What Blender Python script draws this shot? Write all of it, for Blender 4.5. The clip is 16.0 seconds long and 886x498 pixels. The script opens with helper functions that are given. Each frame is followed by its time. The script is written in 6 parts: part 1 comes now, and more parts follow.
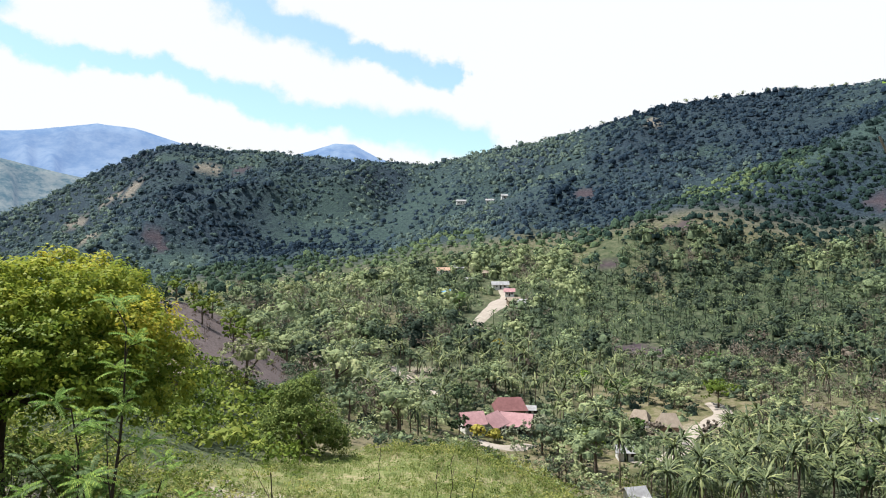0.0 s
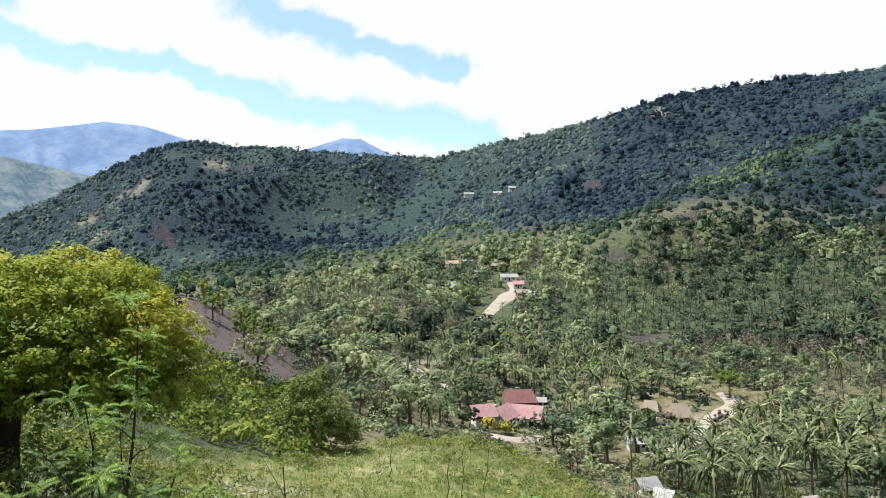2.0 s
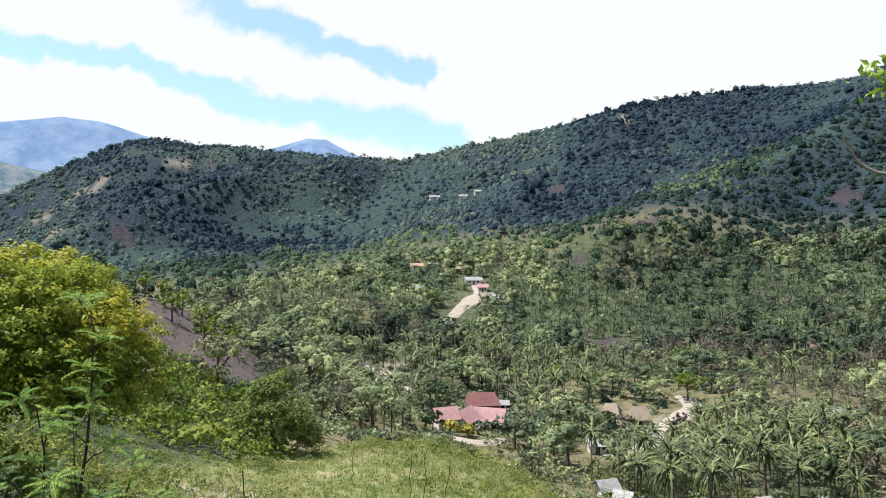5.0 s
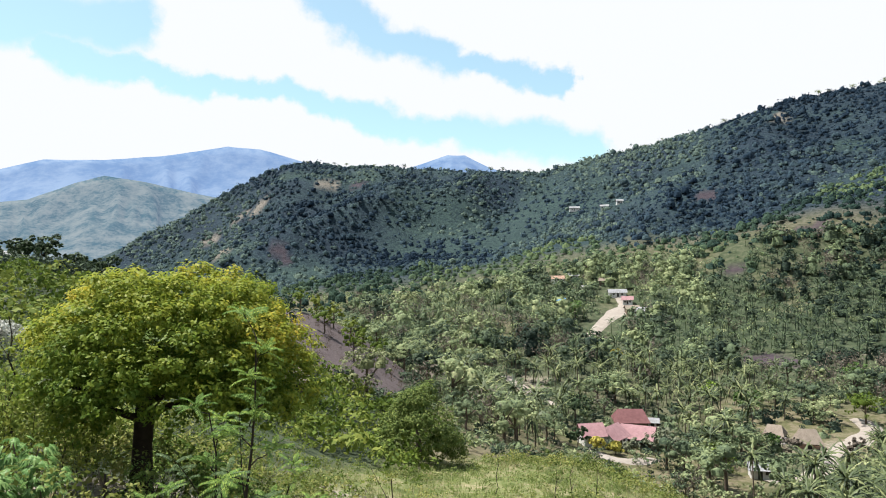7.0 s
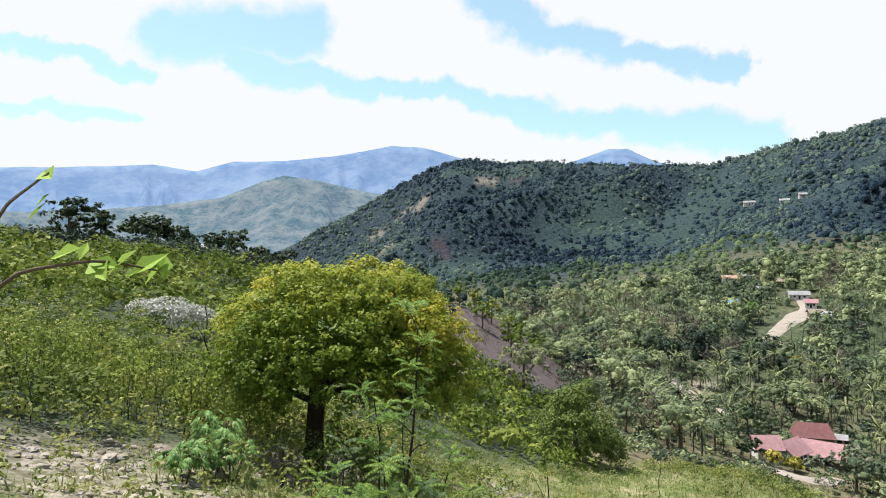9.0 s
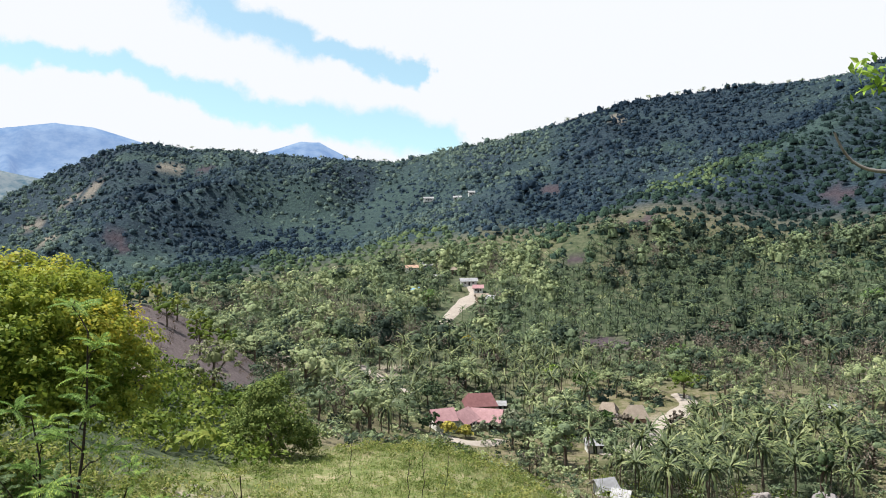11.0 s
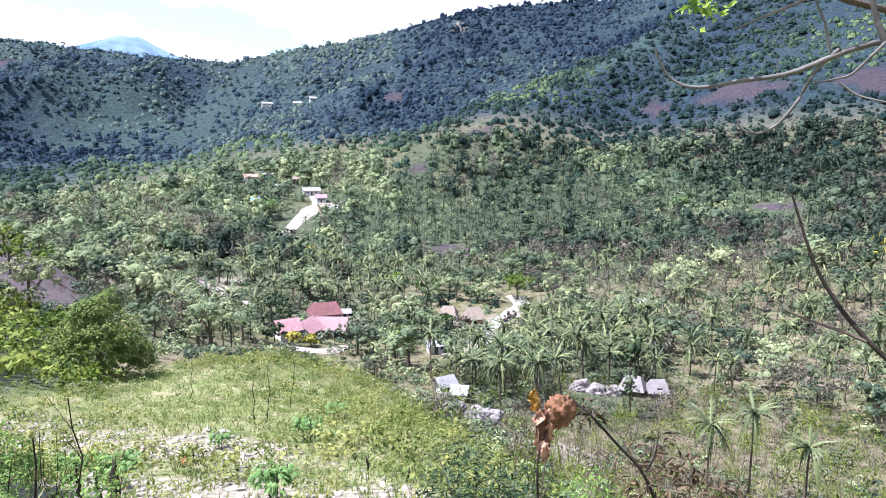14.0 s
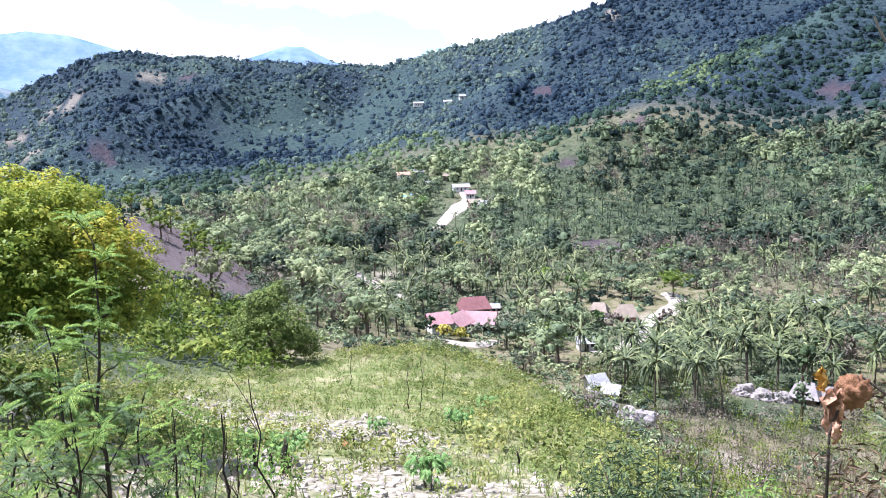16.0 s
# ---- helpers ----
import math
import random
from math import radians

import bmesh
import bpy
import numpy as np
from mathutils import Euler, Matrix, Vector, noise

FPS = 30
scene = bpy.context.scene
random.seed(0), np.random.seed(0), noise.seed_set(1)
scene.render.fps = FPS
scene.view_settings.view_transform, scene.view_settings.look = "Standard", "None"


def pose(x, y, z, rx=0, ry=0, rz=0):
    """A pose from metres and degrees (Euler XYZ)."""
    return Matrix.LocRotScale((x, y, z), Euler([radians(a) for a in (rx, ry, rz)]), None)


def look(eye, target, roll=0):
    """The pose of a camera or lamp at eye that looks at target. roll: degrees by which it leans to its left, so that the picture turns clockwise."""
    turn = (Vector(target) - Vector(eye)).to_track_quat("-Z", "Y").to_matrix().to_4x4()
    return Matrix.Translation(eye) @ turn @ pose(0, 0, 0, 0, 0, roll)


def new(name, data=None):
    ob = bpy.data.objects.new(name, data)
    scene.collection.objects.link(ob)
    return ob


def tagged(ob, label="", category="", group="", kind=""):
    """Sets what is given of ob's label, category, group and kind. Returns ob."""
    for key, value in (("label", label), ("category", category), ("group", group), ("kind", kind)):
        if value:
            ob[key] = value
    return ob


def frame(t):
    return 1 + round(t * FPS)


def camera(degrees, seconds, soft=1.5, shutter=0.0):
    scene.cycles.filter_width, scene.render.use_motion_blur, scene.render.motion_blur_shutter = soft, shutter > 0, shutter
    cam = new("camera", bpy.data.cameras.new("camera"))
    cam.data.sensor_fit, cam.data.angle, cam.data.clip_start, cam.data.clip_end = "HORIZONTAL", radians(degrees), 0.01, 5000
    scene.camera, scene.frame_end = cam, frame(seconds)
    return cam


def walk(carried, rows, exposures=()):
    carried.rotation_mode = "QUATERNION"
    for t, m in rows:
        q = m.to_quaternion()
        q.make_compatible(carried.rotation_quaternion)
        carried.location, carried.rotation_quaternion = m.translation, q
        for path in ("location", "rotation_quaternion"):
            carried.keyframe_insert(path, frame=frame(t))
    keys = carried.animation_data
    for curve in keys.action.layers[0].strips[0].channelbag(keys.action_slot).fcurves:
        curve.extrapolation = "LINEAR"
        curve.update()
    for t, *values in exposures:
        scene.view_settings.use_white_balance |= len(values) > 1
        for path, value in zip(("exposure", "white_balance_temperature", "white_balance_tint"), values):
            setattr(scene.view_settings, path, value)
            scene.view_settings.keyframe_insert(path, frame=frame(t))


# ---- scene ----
EYE = 1.6
cam = camera(66.33, 16.0, soft=1.0)
# seconds; sideways, ahead and up in metres from the first eye; yaw, pitch, roll in degrees
PATH = [
    (0.0, -0.010, 0.0, 0.000, 0.00, 0.00, 0.00),
    (0.5, -0.010, 0.0, 0.000, -0.89, -0.66, 0.29),
    (1.0, -0.010, 0.0, 0.000, -0.96, -0.83, 0.17),
    (1.5, -0.010, 0.0, 0.001, -0.35, -0.74, 0.39),
    (2.0, -0.010, 0.0, 0.001, 0.70, -0.57, 0.77),
    (2.5, -0.010, 0.0, 0.001, -1.38, -0.33, 0.48),
    (3.0, -0.010, 0.0, 0.001, -1.71, -0.47, 0.25),
    (3.5, -0.010, 0.0, 0.001, -1.92, -0.36, -0.01),
    (3.7, -0.010, 0.0, 0.001, -1.84, -0.54, -0.27),
    (5.8, -0.010, 0.0, 0.002, -2.43, 0.02, 0.23),
    (6.0, -0.010, 0.0, 0.002, -1.42, 0.15, 0.33),
    (6.5, -0.010, 0.0, 0.002, 3.77, 0.40, 0.82),
    (7.0, -0.010, 0.0, 0.002, 9.54, 0.87, 1.16),
    (7.5, -0.010, 0.0, 0.003, 14.56, 0.99, 0.90),
    (8.0, -0.010, 0.0, 0.003, 18.32, 0.88, 0.49),
    (8.2, -0.010, 0.0, 0.003, 20.50, 0.73, 0.54),
    (8.5, -0.010, 0.0, 0.003, 22.39, 0.66, 0.39),
    (8.8, -0.010, 0.0, 0.003, 23.07, 0.68, 0.41),
    (9.1, -0.010, 0.0, 0.003, 22.54, 0.73, 0.52),
    (9.4, -0.010, 0.0, 0.003, 20.84, 0.76, 0.68),
    (9.7, -0.010, 0.0, 0.003, 17.98, 0.73, 0.83),
    (10.0, -0.010, 0.0, 0.003, 13.97, 0.59, 0.91),
    (10.3, -0.010, 0.0, 0.003, 8.85, 0.30, 0.87),
    (10.5, -0.010, 0.0, 0.004, 4.71, 0.10, 0.88),
    (11.0, -0.010, 0.0, 0.004, -2.69, -0.25, 0.83),
    (11.5, 0.000, 0.0, 0.004, -6.88, -2.27, 0.83),
    (12.0, 0.015, 0.0, 0.004, -12.05, -7.13, 0.04),
    (12.5, 0.030, 0.0, 0.006, -16.93, -8.52, -0.47),
    (13.0, 0.025, 0.0, 0.008, -17.79, -8.28, -0.97),
    (13.5, 0.013, 0.0, 0.004, -14.57, -8.11, 0.29),
    (14.0, -0.009, 0.0, 0.000, -15.80, -8.03, 0.31),
    (14.5, -0.008, 0.0, -0.004, -14.10, -7.99, 0.75),
    (15.0, -0.006, 0.0, -0.007, -12.45, -7.14, 0.45),
    (15.5, -0.030, 0.0, -0.009, -9.61, -6.58, 1.68),
    (16.0, -0.100, 0.0, -0.012, -3.43, -8.17, 2.08),
]
walk(cam, [(t, pose(x, y, EYE + z, 90 + pitch, roll, yaw)) for t, x, y, z, yaw, pitch, roll in PATH],
     exposures=[(0.0, 1.02, 6330, 13), (6.0, 1.0, 6330, 13), (11.0, 0.96, 6330, 13), (11.6, 1.05, 6250, 14), (12.4, 1.6, 5560, 25), (16.0, 1.68, 5560, 25)])

# ---------------------------------------------------------------- light
SUN_BEARING, SUN_HEIGHT = -75.0, 66.0
world = bpy.data.worlds.new("sky")
scene.world = world
world.use_nodes = True
wn, wl = world.node_tree.nodes, world.node_tree.links


def wmath(op, a, b=None, clamp=False):
    n = wn.new("ShaderNodeMath")
    n.operation, n.use_clamp = op, clamp
    for i, v in enumerate((a, b)):
        if v is None:
            continue
        if isinstance(v, (int, float)):
            n.inputs[i].default_value = v
        else:
            wl.new(v, n.inputs[i])
    return n.outputs[0]


def wvec(op, a, b=None):
    n = wn.new("ShaderNodeVectorMath")
    n.operation = op
    for i, v in enumerate((a, b)):
        if v is None:
            continue
        if isinstance(v, (tuple, list)):
            n.inputs[i].default_value = v
        else:
            wl.new(v, n.inputs[i])
    return n


sky = wn.new("ShaderNodeTexSky")
sky.sky_type = "NISHITA"
sky.sun_disc = False
sky.sun_elevation, sky.sun_rotation = radians(SUN_HEIGHT), radians(SUN_BEARING)
coords = wn.new("ShaderNodeTexCoord")
split = wn.new("ShaderNodeSeparateXYZ")
wl.new(coords.outputs["Generated"], split.inputs[0])
bearing_deg = wmath("MULTIPLY", wmath("ARCTAN2", split.outputs[0], split.outputs[1]), 57.2958)
rise_deg = wmath("MULTIPLY", wmath("ARCSINE", split.outputs[2]), 57.2958)
join = wn.new("ShaderNodeCombineXYZ")
wl.new(bearing_deg, join.inputs[0])
wl.new(rise_deg, join.inputs[1])
billow = wn.new("ShaderNodeTexNoise")
billow.inputs["Scale"].default_value, billow.inputs["Detail"].default_value = 0.22, 9.0
billow.inputs["Roughness"].default_value = 0.62
wl.new(join.outputs[0], billow.inputs["Vector"])
shift = wvec("MULTIPLY", wvec("SUBTRACT", billow.outputs["Color"], (0.5, 0.5, 0.5)).outputs[0], (6.5, 4.2, 0.0))
point = wvec("ADD", join.outputs[0], shift.outputs[0]).outputs[0]
# gaps of blue between the clouds: from bearing, height to bearing, height, half width (degrees)
GAPS = [
    (-45, 17.2, -34, 18.4, 2.0), (-40, 15.6, -34, 15.0, 1.2), (-36, 15.2, -29, 13.8, 1.0), (-29, 14.0, -22, 14.4, 0.8),
    (-22, 14.4, -16, 11.8, 1.0), (-16, 11.8, -8, 10.8, 1.1), (-8, 10.8, 3, 8.9, 1.5), (-21, 22.5, -15, 18.3, 1.6),
    (-15, 18.3, -8, 16.8, 1.3), (-8, 16.8, 1, 14.2, 0.9), (-58, 15.6, -46, 14.2, 0.6), (-58, 11.0, -47, 10.8, 0.5),
    (120, 30, 170, 45, 9.0), (-150, 35, -100, 25, 8.0), (60, 50, 110, 60, 8.0),
]
nearest_gap = None
for b0, h0, b1, h1, wide in GAPS:
    run = (b1 - b0, h1 - h0, 0.0)
    rel = wvec("SUBTRACT", point, (b0, h0, 0.0)).outputs[0]
    along = wmath("MULTIPLY", wvec("DOT_PRODUCT", rel, run).outputs["Value"], 1.0 / (run[0] ** 2 + run[1] ** 2), clamp=True)
    stretch = wn.new("ShaderNodeVectorMath")
    stretch.operation = "SCALE"
    stretch.inputs[0].default_value = run
    wl.new(along, stretch.inputs["Scale"])
    gap = wmath("DIVIDE", wvec("LENGTH", wvec("SUBTRACT", rel, stretch.outputs[0]).outputs[0]).outputs["Value"], wide)
    nearest_gap = gap if nearest_gap is None else wmath("MINIMUM", nearest_gap, gap)
cover = wn.new("ShaderNodeMapRange")
cover.interpolation_type = "SMOOTHSTEP"
cover.inputs["From Min"].default_value, cover.inputs["From Max"].default_value = 0.55, 1.35
cover.inputs["To Min"].default_value, cover.inputs["To Max"].default_value = 0.2, 1.0
wl.new(nearest_gap, cover.inputs["Value"])
# broken cloud added in the unseen sky overhead and behind, to lower the fill light
broken = wn.new("ShaderNodeTexNoise")
broken.inputs["Scale"].default_value, broken.inputs["Detail"].default_value = 2.4, 5.0
wl.new(coords.outputs["Generated"], broken.inputs["Vector"])
high = wmath("MULTIPLY", wmath("SUBTRACT", rise_deg, 25.0), 0.1, clamp=True)
open_sky = wmath("MULTIPLY", wmath("SUBTRACT", 0.60, broken.outputs["Fac"]), 9.0, clamp=True)
clouds = wmath("MULTIPLY", cover.outputs[0], wmath("SUBTRACT", 1.0, wmath("MULTIPLY", wmath("MULTIPLY", high, open_sky), 0.92)))
blue = wvec("MULTIPLY", sky.outputs[0], (0.175, 0.22, 0.185)).outputs[0]
mixer = wn.new("ShaderNodeMix")
mixer.data_type = "RGBA"
wl.new(clouds, mixer.inputs["Factor"])
wl.new(blue, mixer.inputs["A"])
mixer.inputs["B"].default_value = (0.97, 1.0, 1.0, 1)
back = wn["Background"]
wl.new(mixer.outputs["Result"], back.inputs["Color"])
back.inputs["Strength"].default_value = 0.5
wl.new(back.outputs[0], wn["World Output"].inputs["Surface"])

sun = new("sun", bpy.data.lights.new("sun", "SUN"))
sun.data.energy, sun.data.angle, sun.data.color = 5.0, radians(0.6), (1.0, 0.96, 0.88)
sb, sh = radians(SUN_BEARING), radians(SUN_HEIGHT)
sun.matrix_world = look((math.sin(sb) * math.cos(sh) * 300, math.cos(sb) * math.cos(sh) * 300, math.sin(sh) * 300), (0, 0, 0))
# ---------------------------------------------------------------- landform
# The camera stands on a hillside at the origin, ground height 0; y is ahead, x to the right.
# Heights in metres by bearing (degrees clockwise from ahead) and range.
NEAR_RANGES = (1, 5, 18, 35, 65, 100, 150)
NEAR_LAND = {
    -180: (0.2, 1.2, 5, 10, 18, 28, 36),
    -90: (0.0, 0.3, 1, 2, 6, 10, 6),
    -53: (-0.2, -1.3, -3.2, -2.4, 0.3, 4.4, -2),
    -40: (-0.2, -1.4, -3.8, -5.2, -3.0, 3.0, -6),
    -30: (-0.2, -1.6, -4.8, -8.2, -8.5, -3.0, -14),
    -24: (-0.2, -1.7, -5.6, -9.8, -11.6, -8.2, -6.0),
    -20: (-0.2, -1.8, -6.2, -10.8, -14.2, -11.8, -7.0),
    -16: (-0.2, -1.85, -6.8, -11.4, -15.8, -16, -14.5),
    -10: (-0.2, -1.9, -7.4, -12.0, -17.6, -22, -29),
    0: (-0.2, -2.0, -8.0, -12.5, -16.6, -30, -41),
    8.5: (-0.2, -2.0, -8.2, -12.8, -19.4, -36, -45),
    17: (-0.2, -2.0, -8.3, -12.8, -26, -40, -45.5),
    26: (-0.2, -2.1, -8.8, -18.5, -33, -42, -45),
    38: (-0.2, -2.2, -9.5, -20.5, -37, -43.5, -45),
    52: (-0.2, -2.0, -8.5, -18.5, -34, -42, -44),
    90: (0.0, -1.0, -4, -9, -19, -30, -36),
    180: (0.2, 1.2, 5, 10, 18, 28, 36),
}
FAR_RANGES = (200, 300, 420, 550, 700, 850)
FAR_LAND = {
    -180: (40, 50, 55, 55, 55, 55),
    -90: (-5, -20, -30, -40, -40, -40),
    -53: (-12, -32, -46, -50, -45, -40),
    -40: (-26, -42, -56, -60, -58, -55),
    -34: (-30, -42, -46, -38, -6, 50.1),
    -27: (-30, -36, -30, -10, 36, 64.9),
    -21: (-20, -35, -22, 14, 70, 148.0),
    -13: (-36, -31, -26, 12, 63, 126.7),
    -4: (-44, -35, -18, 16, 60, 117.4),
    4: (-46, -38, -15, 25, 70, 140.5),
    14: (-46, -41, -21, 29, 91, 170.5),
    24: (-46, -41, -22, 29, 93, 194.2),
    36: (-45, -37, -26, 35, 100, 210.7),
    55: (-42, -30, -10, 40, 110, 226.2),
    90: (-38, -20, 0, 40, 100, 180),
    180: (40, 50, 55, 55, 55, 55),
}
R_STEP, R_COUNT = math.log(5000.0) / 260, 261


def smooth_columns(a, sigma, axis, wrap):
    k = np.arange(-int(3 * sigma), int(3 * sigma) + 1)
    w = np.exp(-0.5 * (k / sigma) ** 2)
    w /= w.sum()
    pad = [(0, 0), (0, 0)]
    pad[axis] = (len(k) // 2, len(k) // 2)
    b = np.pad(a, pad, mode="wrap" if wrap else "edge")
    return np.apply_along_axis(lambda v: np.convolve(v, w, "valid"), axis, b)


def land_grid():
    """Heights on a grid of whole degrees by even steps of log range."""
    bearings = np.arange(-180, 180)
    cols = []
    for table in (NEAR_LAND, FAR_LAND):
        keys = sorted(table)
        cols += [np.interp(bearings, keys, [table[k][i] for k in keys]) for i in range(len(table[keys[0]]))]
    crest = cols[-1]
    cols += [crest * 0.96 - 2, crest * 0.45 - 20, np.full(360, -55.0), np.full(360, -60.0)]
    ranges = NEAR_RANGES + FAR_RANGES + (960, 1250, 1900, 5000)
    cols = np.array(cols).T
    logs = np.arange(R_COUNT) * R_STEP
    grid = np.array([np.interp(logs, np.log(ranges), c) for c in cols])
    grid = smooth_columns(grid, 2.2, 1, False)
    return smooth_columns(grid, 2.6, 0, True)


LAND = land_grid()
# height of the ridge's bare crest above the eye, in degrees, by bearing
CREST = {-40: -1.0, -36: 0.8, -33: 2.3, -30.9: 3.4, -29.2: 4.4, -27.7: 5.3, -25.8: 6.35, -24.2: 7.15, -22.2: 7.95, -20.6: 8.1, -17.6: 7.85, -14.1: 7.8, -11.9: 7.6, -8.7: 7.4, -4.9: 7.2, -1.1: 7.05,
         3.1: 7.95, 7.8: 8.85, 12.4: 9.75, 16: 10.8, 19: 11.3, 23.1: 11.65, 27: 11.8, 30.7: 11.6, 33: 11.75, 36: 12.5, 40: 13.6, 46: 14.2, 56: 14.5}


def hash2(ix, iy, seed):
    h = (ix.astype(np.int64) * 374761393 + iy.astype(np.int64) * 668265263 + seed * 1442695041) & 0xFFFFFFFF
    h = ((h ^ (h >> 13)) * 1274126177) & 0xFFFFFFFF
    return ((h ^ (h >> 16)) & 0xFFFF) / 65535.0


def value_noise(x, y, seed=0):
    ix, iy = np.floor(x), np.floor(y)
    fx, fy = x - ix, y - iy
    fx, fy = fx * fx * (3 - 2 * fx), fy * fy * (3 - 2 * fy)
    a, b = hash2(ix, iy, seed), hash2(ix + 1, iy, seed)
    c, d = hash2(ix, iy + 1, seed), hash2(ix + 1, iy + 1, seed)
    return (a + (b - a) * fx) * (1 - fy) + (c + (d - c) * fx) * fy - 0.5


def fbm(x, y, scale, octaves=4, seed=0):
    total, amp = 0.0, 1.0
    for k in range(octaves):
        total = total + amp * value_noise(x / scale + 17.3 * k, y / scale - 9.1 * k, seed + k)
        scale, amp = scale * 0.5, amp * 0.5
    return total


def height(x, y):
    """Ground height at plan points (arrays or numbers)."""
    x, y = np.asarray(x, float), np.asarray(y, float)
    r = np.maximum(np.hypot(x, y), 1.0)
    u = np.log(r) / R_STEP
    b = (np.degrees(np.arctan2(x, y)) + 180.0) % 360.0
    i, j = np.clip(u.astype(int), 0, R_COUNT - 2), b.astype(int) % 360
    fu, fb = u - i, b - np.floor(b)
    j2 = (j + 1) % 360
    z = (LAND[j, i] * (1 - fb) + LAND[j2, i] * fb) * (1 - fu) + (LAND[j, i + 1] * (1 - fb) + LAND[j2, i + 1] * fb) * fu
    rough = np.clip((r - 6) / 60, 0, 1)
    far = np.clip((r - 380) / 350, 0, 1) * np.clip((1500 - r) / 500, 0, 1)
    # erosion gullies run down the ridge face, finer lumps everywhere
    spurs = 1 - 2 * np.abs(value_noise((x - 0.55 * y) / 150 + 0.5 * value_noise(x / 90, y / 90, 8), y / 600, 6)) * 1.6
    slope = np.clip((r - 430) / 130, 0, 1) * np.clip((900 - r) / 160, 0, 1)
    z = z + slope * 20 * (spurs - 0.4)
    # one long spur comes down the right-hand face
    sx, sy, ex, ey = 447.0, 615.0, 125.0, 440.0
    along = np.clip(((x - sx) * (ex - sx) + (y - sy) * (ey - sy)) / ((ex - sx) ** 2 + (ey - sy) ** 2), 0, 1)
    off = np.hypot(x - sx - along * (ex - sx), y - sy - along * (ey - sy))
    z = z + 26 * (1 - 0.55 * along) * np.exp(-(off / 42) ** 2)
    gully = np.abs(value_noise(x / 95 + 0.4 * value_noise(x / 60, y / 60, 3), y / 420, 5)) * 2
    z = z + far * (9 * (gully - 0.5) + 7 * fbm(x, y, 160, 4, 11) + 7 * fbm(x, y, 52, 3, 13))
    return z + rough * 0.9 * fbm(x, y, 22, 4, 21) + 0.12 * fbm(x, y, 2.5, 3, 31)


def fit_crest():
    """Raise or lower the far land until its skyline follows the crest."""
    b = np.arange(-180, 180)
    r = np.linspace(560, 960, 120)
    X, Y = np.outer(np.sin(np.radians(b)), r), np.outer(np.cos(np.radians(b)), r)
    keys = sorted(CREST)
    goal = np.interp(b, keys, [CREST[k] for k in keys])
    part_of = np.clip((np.arange(R_COUNT) * R_STEP - math.log(480)) / math.log(850 / 480), 0, 1) ** 1.4
    inside = np.clip((b + 41) / 4, 0, 1) * np.clip((60 - b) / 6, 0, 1)
    for _ in range(4):
        h = height(X, Y)
        k = np.argmax((h - EYE) / r, 1)
        miss = r[k] * np.tan(np.radians(goal)) - (h[np.arange(360), k] - EYE)
        LAND[:] += (miss * inside)[:, None] * part_of


def polar(bearing, distance):
    b = math.radians(bearing)
    return distance * math.sin(b), distance * math.cos(b)


def on_ground(bearing, distance, lift=0.0):
    x, y = polar(bearing, distance)
    return Vector((x, y, float(height(x, y)) + lift))
fit_crest()


# ---------------------------------------------------------------- materials
def shader(name, rough=0.7, spec=0.3):
    m = bpy.data.materials.new(name)
    m.use_nodes = True
    b = m.node_tree.nodes["Principled BSDF"]
    b.inputs["Roughness"].default_value = rough
    b.inputs["Specular IOR Level"].default_value = spec
    return m, m.node_tree.nodes, m.node_tree.links, b


def noise_node(nodes, links, scale, detail=5.0, rough=0.6, coord="Object"):
    c = nodes.new("ShaderNodeTexCoord")
    n = nodes.new("ShaderNodeTexNoise")
    n.inputs["Scale"].default_value, n.inputs["Detail"].default_value = scale, detail
    n.inputs["Roughness"].default_value = rough
    links.new(c.outputs[coord], n.inputs["Vector"])
    return n


def ramp_node(nodes, links, source, stops):
    r = nodes.new("ShaderNodeValToRGB")
    e = r.color_ramp.elements
    while len(e) < len(stops):
        e.new(0.5)
    for el, (p, c) in zip(e, stops):
        el.position, el.color = p, (*c, 1)
    links.new(source, r.inputs[0])
    return r.outputs[0]


def add_bump(nodes, links, bsdf, source, strength, distance):
    b = nodes.new("ShaderNodeBump")
    b.inputs["Strength"].default_value, b.inputs["Distance"].default_value = strength, distance
    links.new(source, b.inputs["Height"])
    links.new(b.outputs[0], bsdf.inputs["Normal"])


def math_node(nodes, links, op, a, b):
    n = nodes.new("ShaderNodeMath")
    n.operation = op
    for i, v in enumerate((a, b)):
        if isinstance(v, (int, float)):
            n.inputs[i].default_value = v
        else:
            links.new(v, n.inputs[i])
    return n.outputs[0]


